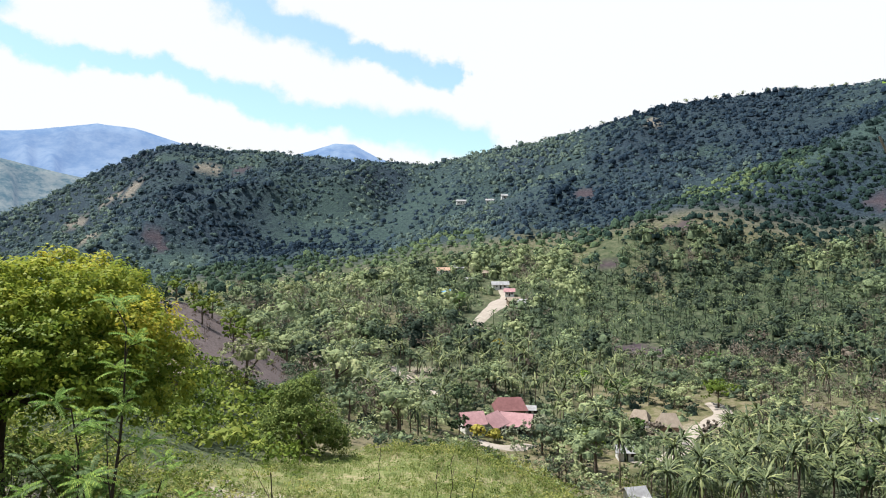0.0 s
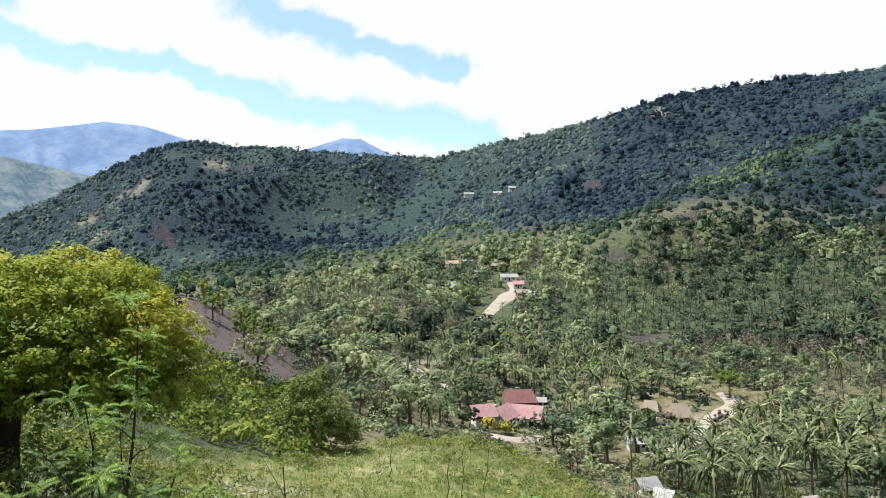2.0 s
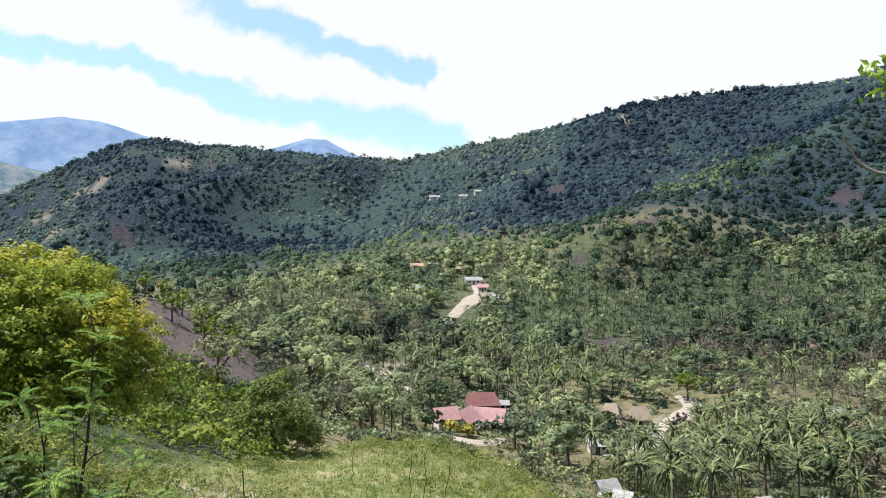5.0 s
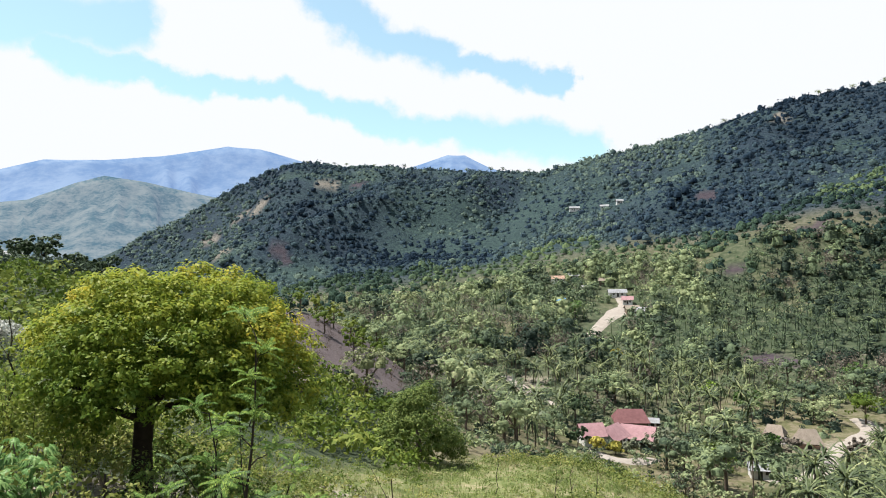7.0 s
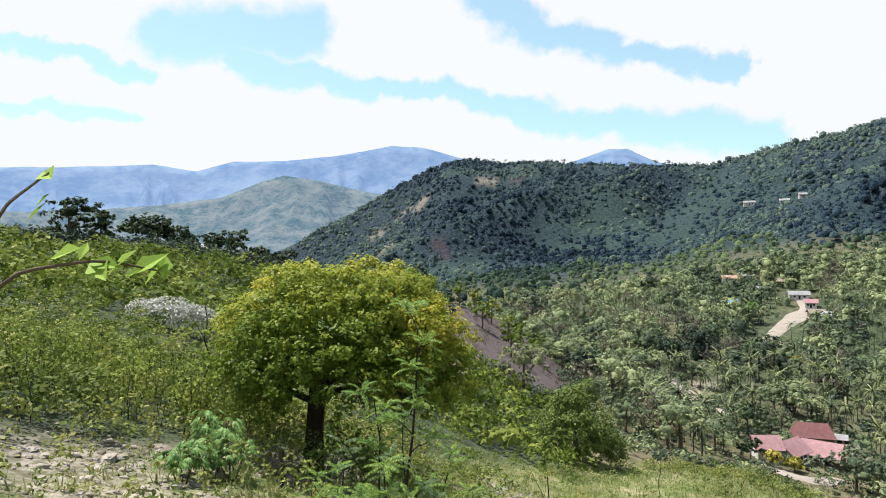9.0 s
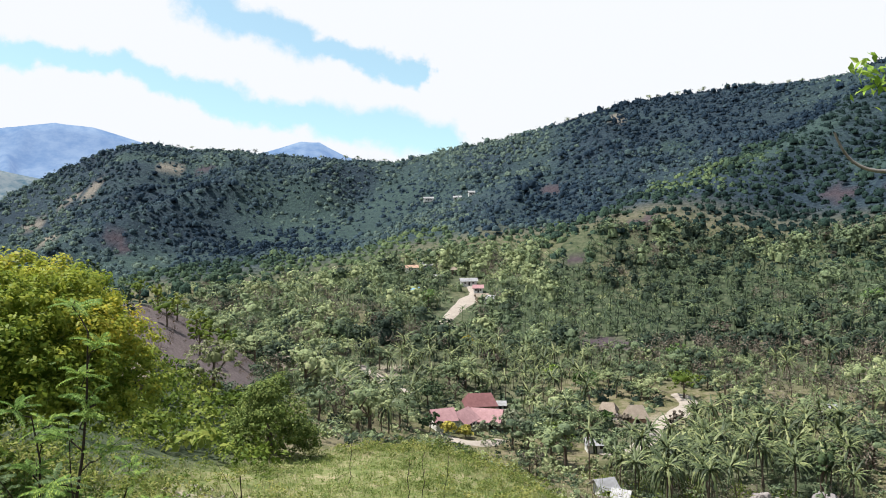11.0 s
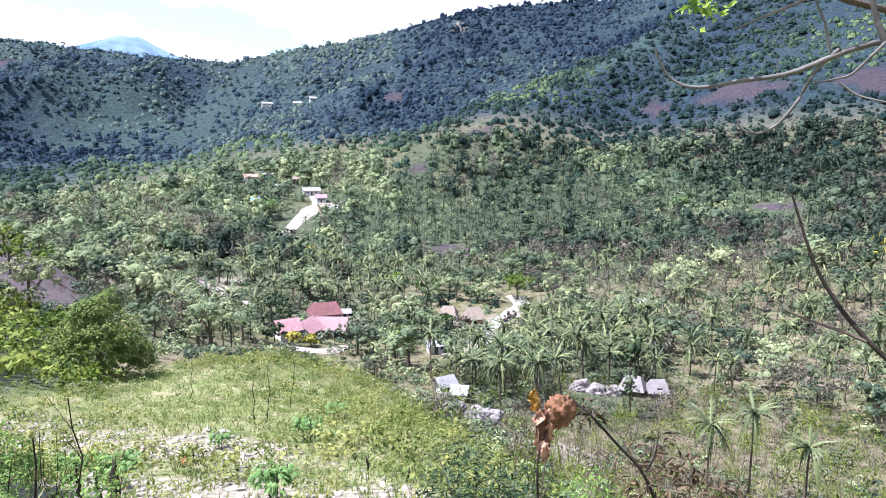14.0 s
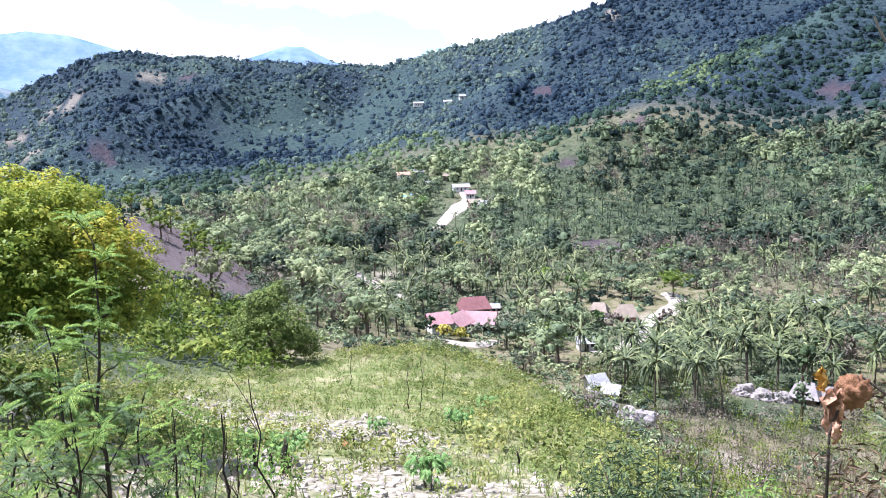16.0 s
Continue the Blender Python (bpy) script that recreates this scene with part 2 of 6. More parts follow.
def leaf_mat(name, stops, trans=0.3, by_plant=0.6, rough=0.65, patch=0.0, spec=0.1, shift=True, grain=0.0):
    """Foliage: colour varies from plant to plant (tone attribute or object) and from leaf to leaf."""
    m, n, l, b = shader(name, rough, spec)
    geo, info = n.new("ShaderNodeNewGeometry"), n.new("ShaderNodeObjectInfo")
    att = n.new("ShaderNodeAttribute")
    att.attribute_name = "tone"
    plant = math_node(n, l, "FRACT", math_node(n, l, "ADD", att.outputs["Fac"], info.outputs["Random"]), 0.0) if shift else att.outputs["Fac"]
    leaf = geo.outputs["Random Per Island"]
    fac = math_node(n, l, "ADD", math_node(n, l, "MULTIPLY", plant, by_plant), math_node(n, l, "MULTIPLY", leaf, 1 - by_plant))
    if patch:
        big = noise_node(n, l, patch, 3)
        fac = math_node(n, l, "ADD", math_node(n, l, "MULTIPLY", fac, 0.6), math_node(n, l, "MULTIPLY", math_node(n, l, "SUBTRACT", big.outputs["Fac"], 0.28), 0.9))
    if grain:
        # leaf clumps too small to model
        tuft = noise_node(n, l, grain, 4, 0.65)
        fac = math_node(n, l, "ADD", fac, math_node(n, l, "MULTIPLY", math_node(n, l, "SUBTRACT", tuft.outputs["Fac"], 0.5), 0.9))
        add_bump(n, l, b, tuft.outputs["Fac"], 1.0, 0.7 / grain)
    colour = ramp_node(n, l, fac, stops)
    l.new(colour, b.inputs["Base Color"])
    t = n.new("ShaderNodeBsdfTranslucent")
    l.new(colour, t.inputs["Color"])
    mix = n.new("ShaderNodeMixShader")
    mix.inputs[0].default_value = trans
    l.new(b.outputs[0], mix.inputs[1])
    l.new(t.outputs[0], mix.inputs[2])
    l.new(mix.outputs[0], n["Material Output"].inputs["Surface"])
    return m


def plain_mat(name, dark, light, scale=3.0, rough=0.8, spec=0.2, bump=0.3, depth=0.02, vary=True):
    """Weathered surface: two scales of mottling, fine relief, and a shift of tone between objects."""
    m, n, l, b = shader(name, rough, spec)
    fine, big = noise_node(n, l, scale, 8, 0.7), noise_node(n, l, scale * 0.17, 3)
    fac = math_node(n, l, "ADD", math_node(n, l, "MULTIPLY", fine.outputs["Fac"], 0.6), math_node(n, l, "MULTIPLY", big.outputs["Fac"], 0.4))
    if vary:
        isl = n.new("ShaderNodeNewGeometry").outputs["Random Per Island"]
        fac = math_node(n, l, "ADD", fac, math_node(n, l, "MULTIPLY", math_node(n, l, "SUBTRACT", isl, 0.5), 0.3))
    l.new(ramp_node(n, l, fac, [(0.3, dark), (0.7, light)]), b.inputs["Base Color"])
    add_bump(n, l, b, fine.outputs["Fac"], bump, depth)
    return m


def ground_mat():
    m, n, l, b = shader("hillside_soil", 0.95, 0.1)

    def att(name):
        a = n.new("ShaderNodeAttribute")
        a.attribute_name = name
        return a.outputs["Fac"]

    def mix(f, a, c):
        x = n.new("ShaderNodeMix")
        x.data_type = "RGBA"
        l.new(f, x.inputs["Factor"])
        l.new(a, x.inputs["A"])
        l.new(c, x.inputs["B"])
        return x.outputs["Result"]

    fine, mid, big = noise_node(n, l, 2.2, 8, 0.7), noise_node(n, l, 0.35, 6, 0.65), noise_node(n, l, 0.03, 5, 0.6)
    broad = math_node(n, l, "ADD", math_node(n, l, "MULTIPLY", mid.outputs["Fac"], 0.72), math_node(n, l, "MULTIPLY", big.outputs["Fac"], 0.28))
    # these two ridge ramps carry the haze blue in their colour
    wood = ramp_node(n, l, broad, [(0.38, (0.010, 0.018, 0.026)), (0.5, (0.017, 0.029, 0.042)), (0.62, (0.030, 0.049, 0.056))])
    meadow = ramp_node(n, l, broad, [(0.38, (0.014, 0.026, 0.031)), (0.6, (0.036, 0.060, 0.053))])
    dry = ramp_node(n, l, mid.outputs["Fac"], [(0.3, (0.046, 0.052, 0.022)), (0.46, (0.085, 0.083, 0.04)), (0.57, (0.14, 0.118, 0.078)), (0.75, (0.075, 0.085, 0.033))])
    turf = math_node(n, l, "ADD", math_node(n, l, "MULTIPLY", mid.outputs["Fac"], 0.5), math_node(n, l, "MULTIPLY", fine.outputs["Fac"], 0.5))
    grass = ramp_node(n, l, turf, [(0.36, (0.04, 0.06, 0.016)), (0.45, (0.085, 0.11, 0.032)), (0.53, (0.145, 0.15, 0.065)), (0.62, (0.23, 0.195, 0.12))])
    bare = ramp_node(n, l, mid.outputs["Fac"], [(0.3, (0.032, 0.024, 0.030)), (0.7, (0.066, 0.050, 0.057))])
    pale = ramp_node(n, l, fine.outputs["Fac"], [(0.36, (0.09, 0.075, 0.05)), (0.48, (0.17, 0.145, 0.11)), (0.6, (0.33, 0.29, 0.25))])
    # undergrowth green, darkened to stand for the shade under trees
    shaded_undergrowth = ramp_node(n, l, mid.outputs["Fac"], [(0.3, (0.022, 0.034, 0.018)), (0.55, (0.048, 0.062, 0.034)), (0.72, (0.095, 0.096, 0.064))])
    c = mix(att("wooded"), mix(att("shaded_undergrowth"), dry, shaded_undergrowth), mix(att("meadow"), wood, meadow))
    c = mix(att("grassy"), c, grass)
    c = mix(att("bare"), c, bare)
    c = mix(math_node(n, l, "MULTIPLY", att("stony"), 0.75), c, pale)
    l.new(c, b.inputs["Base Color"])
    add_bump(n, l, b, fine.outputs["Fac"], 0.6, 0.12)
    # tussocks on the far slopes
    rough = n.new("ShaderNodeBump")
    rough.inputs["Distance"].default_value = 2.2
    l.new(math_node(n, l, "MULTIPLY", att("wooded"), 0.9), rough.inputs["Strength"])
    l.new(mid.outputs["Fac"], rough.inputs["Height"])
    l.new(b.inputs["Normal"].links[0].from_socket, rough.inputs["Normal"])
    l.new(rough.outputs[0], b.inputs["Normal"])
    return m


G, Y = (0.06, 0.10, 0.028), (0.24, 0.22, 0.03)
VALLEY = [(0.05, (0.022, 0.036, 0.027)), (0.28, (0.066, 0.092, 0.058)), (0.5, (0.135, 0.176, 0.095)), (0.75, (0.23, 0.275, 0.135)), (0.95, (0.34, 0.365, 0.19))]
M = {
    "ground": ground_mat(),
    # blue of the distance haze is put into the ridge colour, less on the spur
    "hazy_ridge_leaf": leaf_mat("hazy_ridge_foliage", [(0.1, (0.013, 0.026, 0.042)), (0.35, (0.025, 0.044, 0.064)), (0.6, (0.044, 0.071, 0.083)), (0.8, (0.068, 0.101, 0.096)), (0.97, (0.108, 0.146, 0.113))], 0.05, 0.9, 0.85, 0.0, 0.05, False, 0.55),
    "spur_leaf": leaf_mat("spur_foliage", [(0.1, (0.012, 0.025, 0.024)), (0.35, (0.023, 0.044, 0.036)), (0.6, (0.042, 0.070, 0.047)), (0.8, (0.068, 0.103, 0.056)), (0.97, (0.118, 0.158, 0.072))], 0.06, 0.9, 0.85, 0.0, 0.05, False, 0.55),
    "valley_leaf": leaf_mat("valley_foliage", VALLEY, 0.22, 0.75, spec=0.06, grain=1.6),
    "wood_leaf": leaf_mat("valley_wood_foliage", VALLEY, 0.15, 0.8, spec=0.06, shift=False, grain=1.2),
    "far_palm_leaf": leaf_mat("far_palm_frond", [(0.05, (0.018, 0.03, 0.018)), (0.4, (0.05, 0.075, 0.038)), (0.75, (0.125, 0.165, 0.075)), (0.97, (0.28, 0.31, 0.16))], 0.15, 0.45, 0.6, 0.0, 0.12, shift=False),
    "bright_leaf": leaf_mat("fresh_green_foliage", [(0.1, (0.05, 0.10, 0.03)), (0.5, (0.10, 0.18, 0.045)), (0.9, (0.18, 0.26, 0.08))], 0.3, 0.2),
    "lime_leaf": leaf_mat("lime_green_foliage", [(0.1, (0.12, 0.21, 0.03)), (0.5, (0.22, 0.34, 0.05)), (0.9, (0.36, 0.46, 0.09))], 0.3, 0.2),
    "yellow_crown": leaf_mat("yellow_green_foliage", [(0.1, (0.15, 0.16, 0.03)), (0.5, (0.30, 0.27, 0.05)), (0.9, (0.48, 0.40, 0.09))], 0.3, 0.2),
    "olive_leaf": leaf_mat("dusty_olive_foliage", [(0.1, (0.07, 0.085, 0.05)), (0.5, (0.14, 0.155, 0.10)), (0.9, (0.24, 0.25, 0.17))], 0.2, 0.2),
    "pale_leaf": leaf_mat("pale_green_foliage", [(0.1, (0.11, 0.13, 0.055)), (0.5, (0.19, 0.21, 0.10)), (0.9, (0.34, 0.35, 0.2))], 0.25, 0.2),
    "dark_leaf": leaf_mat("dark_green_foliage", [(0.1, (0.015, 0.028, 0.014)), (0.5, (0.04, 0.065, 0.03)), (0.9, (0.09, 0.125, 0.055))], 0.15, 0.2),
    "grey_leaf": leaf_mat("dry_twiggy_foliage", [(0.1, (0.072, 0.059, 0.046)), (0.5, (0.135, 0.112, 0.088)), (0.9, (0.205, 0.175, 0.14))], 0.1, 0.5),
    "palm_leaf": leaf_mat("palm_frond", [(0.05, (0.014, 0.022, 0.011)), (0.35, (0.045, 0.064, 0.027)), (0.65, (0.105, 0.13, 0.05)), (0.95, (0.235, 0.25, 0.11))], 0.15, 0.45, 0.5, 0.0, 0.2),
    "mango_leaf": leaf_mat("broad_dark_foliage", [(0.05, (0.055, 0.09, 0.022)), (0.5, (0.12, 0.165, 0.04)), (0.95, (0.22, 0.255, 0.075))], 0.25, 0.2),
    "gold_leaf": leaf_mat("yellowing_foliage", [(0.2, (0.085, 0.145, 0.022)), (0.48, (0.18, 0.235, 0.033)), (0.7, (0.31, 0.325, 0.045)), (0.92, (0.52, 0.40, 0.052))], 0.45, 0.75, 0.5, shift=False),
    "fern_leaf": leaf_mat("feathery_leaflet", [(0.1, (0.09, 0.165, 0.04)), (0.6, (0.165, 0.265, 0.065)), (0.95, (0.32, 0.41, 0.09))], 0.4, 0.35),
    # greyer, darker leaflets for most branches below the top
    "grey_fern": leaf_mat("greyer_feathery_leaflet", [(0.1, (0.06, 0.10, 0.045)), (0.6, (0.12, 0.175, 0.08)), (0.95, (0.21, 0.27, 0.13))], 0.35, 0.35),
    "bush_leaf": leaf_mat("field_bush_leaf", [(0.1, (0.055, 0.084, 0.018)), (0.5, (0.142, 0.172, 0.04)), (0.9, (0.285, 0.28, 0.09))], 0.3, 0.6),
    "thicket_leaf": leaf_mat("yellow_green_thicket", [(0.1, (0.07, 0.11, 0.02)), (0.5, (0.15, 0.20, 0.035)), (0.9, (0.26, 0.29, 0.06))], 0.3, 0.4),
    "scrub_leaf": leaf_mat("hillside_scrub", [(0.1, (0.046, 0.08, 0.012)), (0.5, (0.105, 0.148, 0.022)), (0.9, (0.21, 0.235, 0.05))], 0.3, 0.6),
    "silver_leaf": leaf_mat("silvery_foliage", [(0.1, (0.24, 0.25, 0.21)), (0.9, (0.52, 0.52, 0.46))], 0.2, 0.3),
    "grass": leaf_mat("grass_blade", [(0.1, (0.10, 0.145, 0.035)), (0.5, (0.18, 0.215, 0.065)), (0.8, (0.28, 0.265, 0.13)), (0.97, (0.38, 0.32, 0.20))], 0.3, 0.6),
    "cassava_leaf": leaf_mat("drooping_crop_leaf", [(0.1, (0.08, 0.16, 0.045)), (0.5, (0.14, 0.25, 0.075)), (0.95, (0.25, 0.36, 0.13))], 0.35, 0.2, 0.4),
    "brown_leaf": leaf_mat("dead_brown_leaf", [(0.1, (0.03, 0.022, 0.014)), (0.6, (0.085, 0.06, 0.035)), (0.95, (0.17, 0.12, 0.07))], 0.15, 0.3),
    "weed_leaf": leaf_mat("meadow_weed", [(0.1, (0.075, 0.11, 0.028)), (0.4, (0.14, 0.185, 0.05)), (0.75, (0.23, 0.25, 0.09)), (0.95, (0.34, 0.30, 0.16))], 0.3, 0.6),
    "bark": plain_mat("grey_brown_bark", (0.05, 0.038, 0.028), (0.14, 0.11, 0.085), 6, 0.9, 0.1, 0.8, 0.03),
    "dark_bark": plain_mat("dark_bark", (0.014, 0.011, 0.009), (0.042, 0.034, 0.027), 6, 0.9, 0.1, 0.8, 0.03),
    "pale_bark": plain_mat("pale_twig_bark", (0.04, 0.034, 0.031), (0.18, 0.165, 0.155), 60, 0.8, 0.2, 0.4, 0.002),
    "stone": plain_mat("pale_limestone", (0.15, 0.13, 0.105), (0.34, 0.30, 0.25), 5, 0.9, 0.15, 0.6, 0.03),
    "sand": plain_mat("pale_dirt_road", (0.17, 0.145, 0.12), (0.31, 0.275, 0.24), 0.8, 0.95, 0.1, 0.4, 0.05),
    "red_roof": plain_mat("faded_red_sheet_roof", (0.18, 0.095, 0.10), (0.34, 0.205, 0.21), 1.2, 0.85, 0.12, 0.2, 0.02),
    "maroon_roof": plain_mat("dark_red_sheet_roof", (0.09, 0.04, 0.04), (0.17, 0.08, 0.08), 1.2, 0.85, 0.12, 0.2, 0.02),
    "grey_roof": plain_mat("zinc_sheet_roof", (0.08, 0.075, 0.07), (0.30, 0.30, 0.31), 1.6, 0.5, 0.4, 0.2, 0.02),
    "thatch": plain_mat("grey_brown_thatch", (0.13, 0.105, 0.085), (0.27, 0.225, 0.18), 6, 0.95, 0.05, 0.9, 0.06),
    "pale_thatch": plain_mat("bleached_thatch", (0.11, 0.098, 0.096), (0.25, 0.23, 0.225), 5, 0.95, 0.05, 0.9, 0.06),
    "boulder": plain_mat("weathered_limestone", (0.13, 0.115, 0.11), (0.40, 0.36, 0.34), 1.3, 0.9, 0.15, 0.9, 0.12),
    "blue_sheet": plain_mat("blue_tarpaulin", (0.04, 0.17, 0.38), (0.09, 0.30, 0.58), 1.5, 0.5, 0.4, 0.3, 0.03),
    "white_wall": plain_mat("limewashed_wall", (0.38, 0.37, 0.35), (0.62, 0.61, 0.58), 1.2, 0.9, 0.1, 0.2, 0.01),
    "brown_wall": plain_mat("timber_wall", (0.07, 0.05, 0.04), (0.16, 0.12, 0.09), 2.0, 0.85, 0.1, 0.4, 0.02),
    "pink_wall": plain_mat("bare_earth_bank", (0.24, 0.15, 0.11), (0.40, 0.27, 0.20), 0.6, 0.95, 0.1, 0.5, 0.1),
    # near-black colour stands for the shade inside doors and windows
    "dark": plain_mat("opening_shade", (0.012, 0.011, 0.010), (0.03, 0.028, 0.025), 2.0, 0.6, 0.2, 0.1, 0.01),
    "dead_leaf": plain_mat("dried_leaf", (0.21, 0.095, 0.055), (0.45, 0.26, 0.17), 55, 0.7, 0.2, 0.8, 0.004),
    "yellow_leaf": plain_mat("withered_yellow_leaf", (0.40, 0.20, 0.03), (0.62, 0.40, 0.11), 60, 0.6, 0.2, 0.6, 0.003),
    "husk": plain_mat("brown_papery_husk", (0.10, 0.045, 0.022), (0.36, 0.20, 0.11), 140, 0.85, 0.1, 0.9, 0.004),
    "red_bag": plain_mat("red_plastic", (0.35, 0.06, 0.03), (0.55, 0.14, 0.08), 9, 0.5, 0.4, 0.4, 0.02),
}


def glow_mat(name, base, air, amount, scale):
    """Far mountains: woodland mottling, with the blue haze of kilometres of air added as emission."""
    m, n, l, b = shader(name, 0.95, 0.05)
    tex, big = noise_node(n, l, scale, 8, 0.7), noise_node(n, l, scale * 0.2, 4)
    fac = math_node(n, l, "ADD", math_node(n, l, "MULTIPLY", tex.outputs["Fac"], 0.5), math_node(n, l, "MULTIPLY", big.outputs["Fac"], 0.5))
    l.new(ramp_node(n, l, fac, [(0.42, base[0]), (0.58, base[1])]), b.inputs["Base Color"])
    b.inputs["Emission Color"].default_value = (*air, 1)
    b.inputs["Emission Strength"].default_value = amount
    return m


# both surfaces glow blue in place of the haze before them
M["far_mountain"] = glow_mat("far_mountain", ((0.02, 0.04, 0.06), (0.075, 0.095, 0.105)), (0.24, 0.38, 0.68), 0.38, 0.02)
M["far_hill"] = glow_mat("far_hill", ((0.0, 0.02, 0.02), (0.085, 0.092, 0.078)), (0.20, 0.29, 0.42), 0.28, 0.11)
# ---------------------------------------------------------------- building blocks
def mesh_of(name, verts, quads, mat, smooth=False, tone=None):
    """One mesh from arrays of vertices and four-cornered faces."""
    me = bpy.data.meshes.new(name)
    verts, quads = np.asarray(verts, np.float32), np.asarray(quads, np.int32)
    me.vertices.add(len(verts))
    me.vertices.foreach_set("co", verts.ravel())
    me.loops.add(quads.size)
    me.loops.foreach_set("vertex_index", quads.ravel())
    me.polygons.add(len(quads))
    me.polygons.foreach_set("loop_start", np.arange(len(quads), dtype=np.int32) * quads.shape[1])
    me.polygons.foreach_set("use_smooth", np.full(len(quads), smooth))
    if tone is not None:
        a = me.attributes.new("tone", "FLOAT", "POINT")
        a.data.foreach_set("value", np.asarray(tone, np.float32))
    me.update(calc_edges=True)
    me.materials.append(mat)
    return me


def joined(pieces):
    """Several (vertices, quads) as one."""
    vs, qs, k = [], [], 0
    for v, q in pieces:
        vs.append(np.asarray(v, float))
        qs.append(np.asarray(q, int) + k)
        k += len(v)
    return np.concatenate(vs), np.concatenate(qs)


def cards(centres, normals, size, rng, aspect=0.55, fold=0.18):
    """A pointed leaf, slightly folded, at each centre, facing along its normal."""
    n = len(centres)
    nn = normals / np.maximum(np.linalg.norm(normals, axis=1, keepdims=True), 1e-6)
    t = np.cross(nn, rng.normal(size=(n, 3)))
    t /= np.maximum(np.linalg.norm(t, axis=1, keepdims=True), 1e-6)
    s = np.cross(nn, t)
    size = (size * rng.uniform(0.6, 1.3, n))[:, None]
    tip, side, up = t * size, s * size * aspect, nn * size * fold
    v = np.stack([centres - tip, centres + side + up, centres + tip, centres - side + up], 1).reshape(-1, 3)
    return v, np.arange(4 * n).reshape(-1, 4)


def crown(lobes, n, leaf, rng, low=-0.45, aspect=0.55, shell=0.3, tilt=0.6):
    """Leaves over the skin of several rounded lobes (x, y, z, radius, radius upwards)."""
    lobes = np.array(lobes, float)
    pick = rng.choice(len(lobes), n, p=lobes[:, 3] ** 2 / np.sum(lobes[:, 3] ** 2))
    d = rng.normal(size=(n, 3))
    d /= np.linalg.norm(d, axis=1, keepdims=True)
    d[:, 2] = np.where(d[:, 2] < low, -d[:, 2], d[:, 2])
    lump = 1 - shell * rng.random(n) ** 1.6
    c = lobes[pick, :3] + d * lobes[pick][:, [3, 3, 4]] * lump[:, None]
    return cards(c, d + rng.normal(size=(n, 3)) * tilt + (0, 0, 0.3), leaf, rng, aspect)


def clumped(lobes, clumps, per, leaf, size, rng, low=-0.45, aspect=0.55, shell=0.25):
    """Leaves gathered in clumps over the skin of the lobes, with gaps between; also a tone for each vertex, one per clump."""
    lobes = np.array(lobes, float)
    pick = rng.choice(len(lobes), clumps, p=lobes[:, 3] ** 2 / np.sum(lobes[:, 3] ** 2))
    d = rng.normal(size=(clumps, 3))
    d /= np.linalg.norm(d, axis=1, keepdims=True)
    d[:, 2] = np.where(d[:, 2] < low, -d[:, 2], d[:, 2])
    c = lobes[pick, :3] + d * lobes[pick][:, [3, 3, 4]] * (1 - shell * rng.random(clumps))[:, None]
    n = clumps * per
    e = rng.normal(size=(n, 3))
    e /= np.linalg.norm(e, axis=1, keepdims=True)
    spread_out = (size * rng.uniform(0.6, 1.3, clumps)).repeat(per)[:, None] * rng.random((n, 1)) ** 0.5
    v, q = cards(c.repeat(per, 0) + e * spread_out * (1, 1, 0.7), e * 0.7 + d.repeat(per, 0) * 0.6 + (0, 0, 0.5) + rng.normal(size=(n, 3)) * 0.35, leaf, rng, aspect)
    return v, q, c


def lump(rng, x, y, z, wide, tall, around=7, rows=3):
    """A rough leafy mound, open below."""
    a = np.arange(around) * 2 * math.pi / around + rng.uniform(0, 6)
    up = np.linspace(-0.25, 1, rows + 1) * math.pi / 2
    k = rng.uniform(0.75, 1.2, (rows + 1, around))
    v = np.stack([x + wide * np.cos(up)[:, None] * np.cos(a) * k, y + wide * np.cos(up)[:, None] * np.sin(a) * k, z + tall * np.sin(up)[:, None] * (0.8 + 0.2 * k)], -1)
    v[-1] = v[-1].mean(0) + rng.normal(size=(around, 3)) * 0.02
    i, j = np.meshgrid(np.arange(rows), np.arange(around), indexing="ij")
    j2 = (j + 1) % around
    return v.reshape(-1, 3), np.stack([i * around + j, i * around + j2, (i + 1) * around + j2, (i + 1) * around + j], -1).reshape(-1, 4)


def tube(points, radii, sides=6, cap=True):
    """A tapered, bent tube through points."""
    p = np.array([tuple(q) for q in points], float)
    k = len(p)
    d = np.gradient(p, axis=0)
    d /= np.maximum(np.linalg.norm(d, axis=1, keepdims=True), 1e-9)
    ref = np.where(np.abs(d[:, 2:3]) > 0.9, np.array([[1.0, 0, 0]]), np.array([[0, 0, 1.0]]))
    a = np.cross(d, ref)
    a /= np.maximum(np.linalg.norm(a, axis=1, keepdims=True), 1e-9)
    b = np.cross(d, a)
    ang = np.arange(sides) * 2 * math.pi / sides
    ring = a[:, None] * np.cos(ang)[None, :, None] + b[:, None] * np.sin(ang)[None, :, None]
    v = (p[:, None] + ring * np.asarray(radii, float)[:, None, None]).reshape(-1, 3)
    i, j = np.meshgrid(np.arange(k - 1), np.arange(sides), indexing="ij")
    j2 = (j + 1) % sides
    q = np.stack([i * sides + j, i * sides + j2, (i + 1) * sides + j2, (i + 1) * sides + j], -1).reshape(-1, 4)
    return v, q


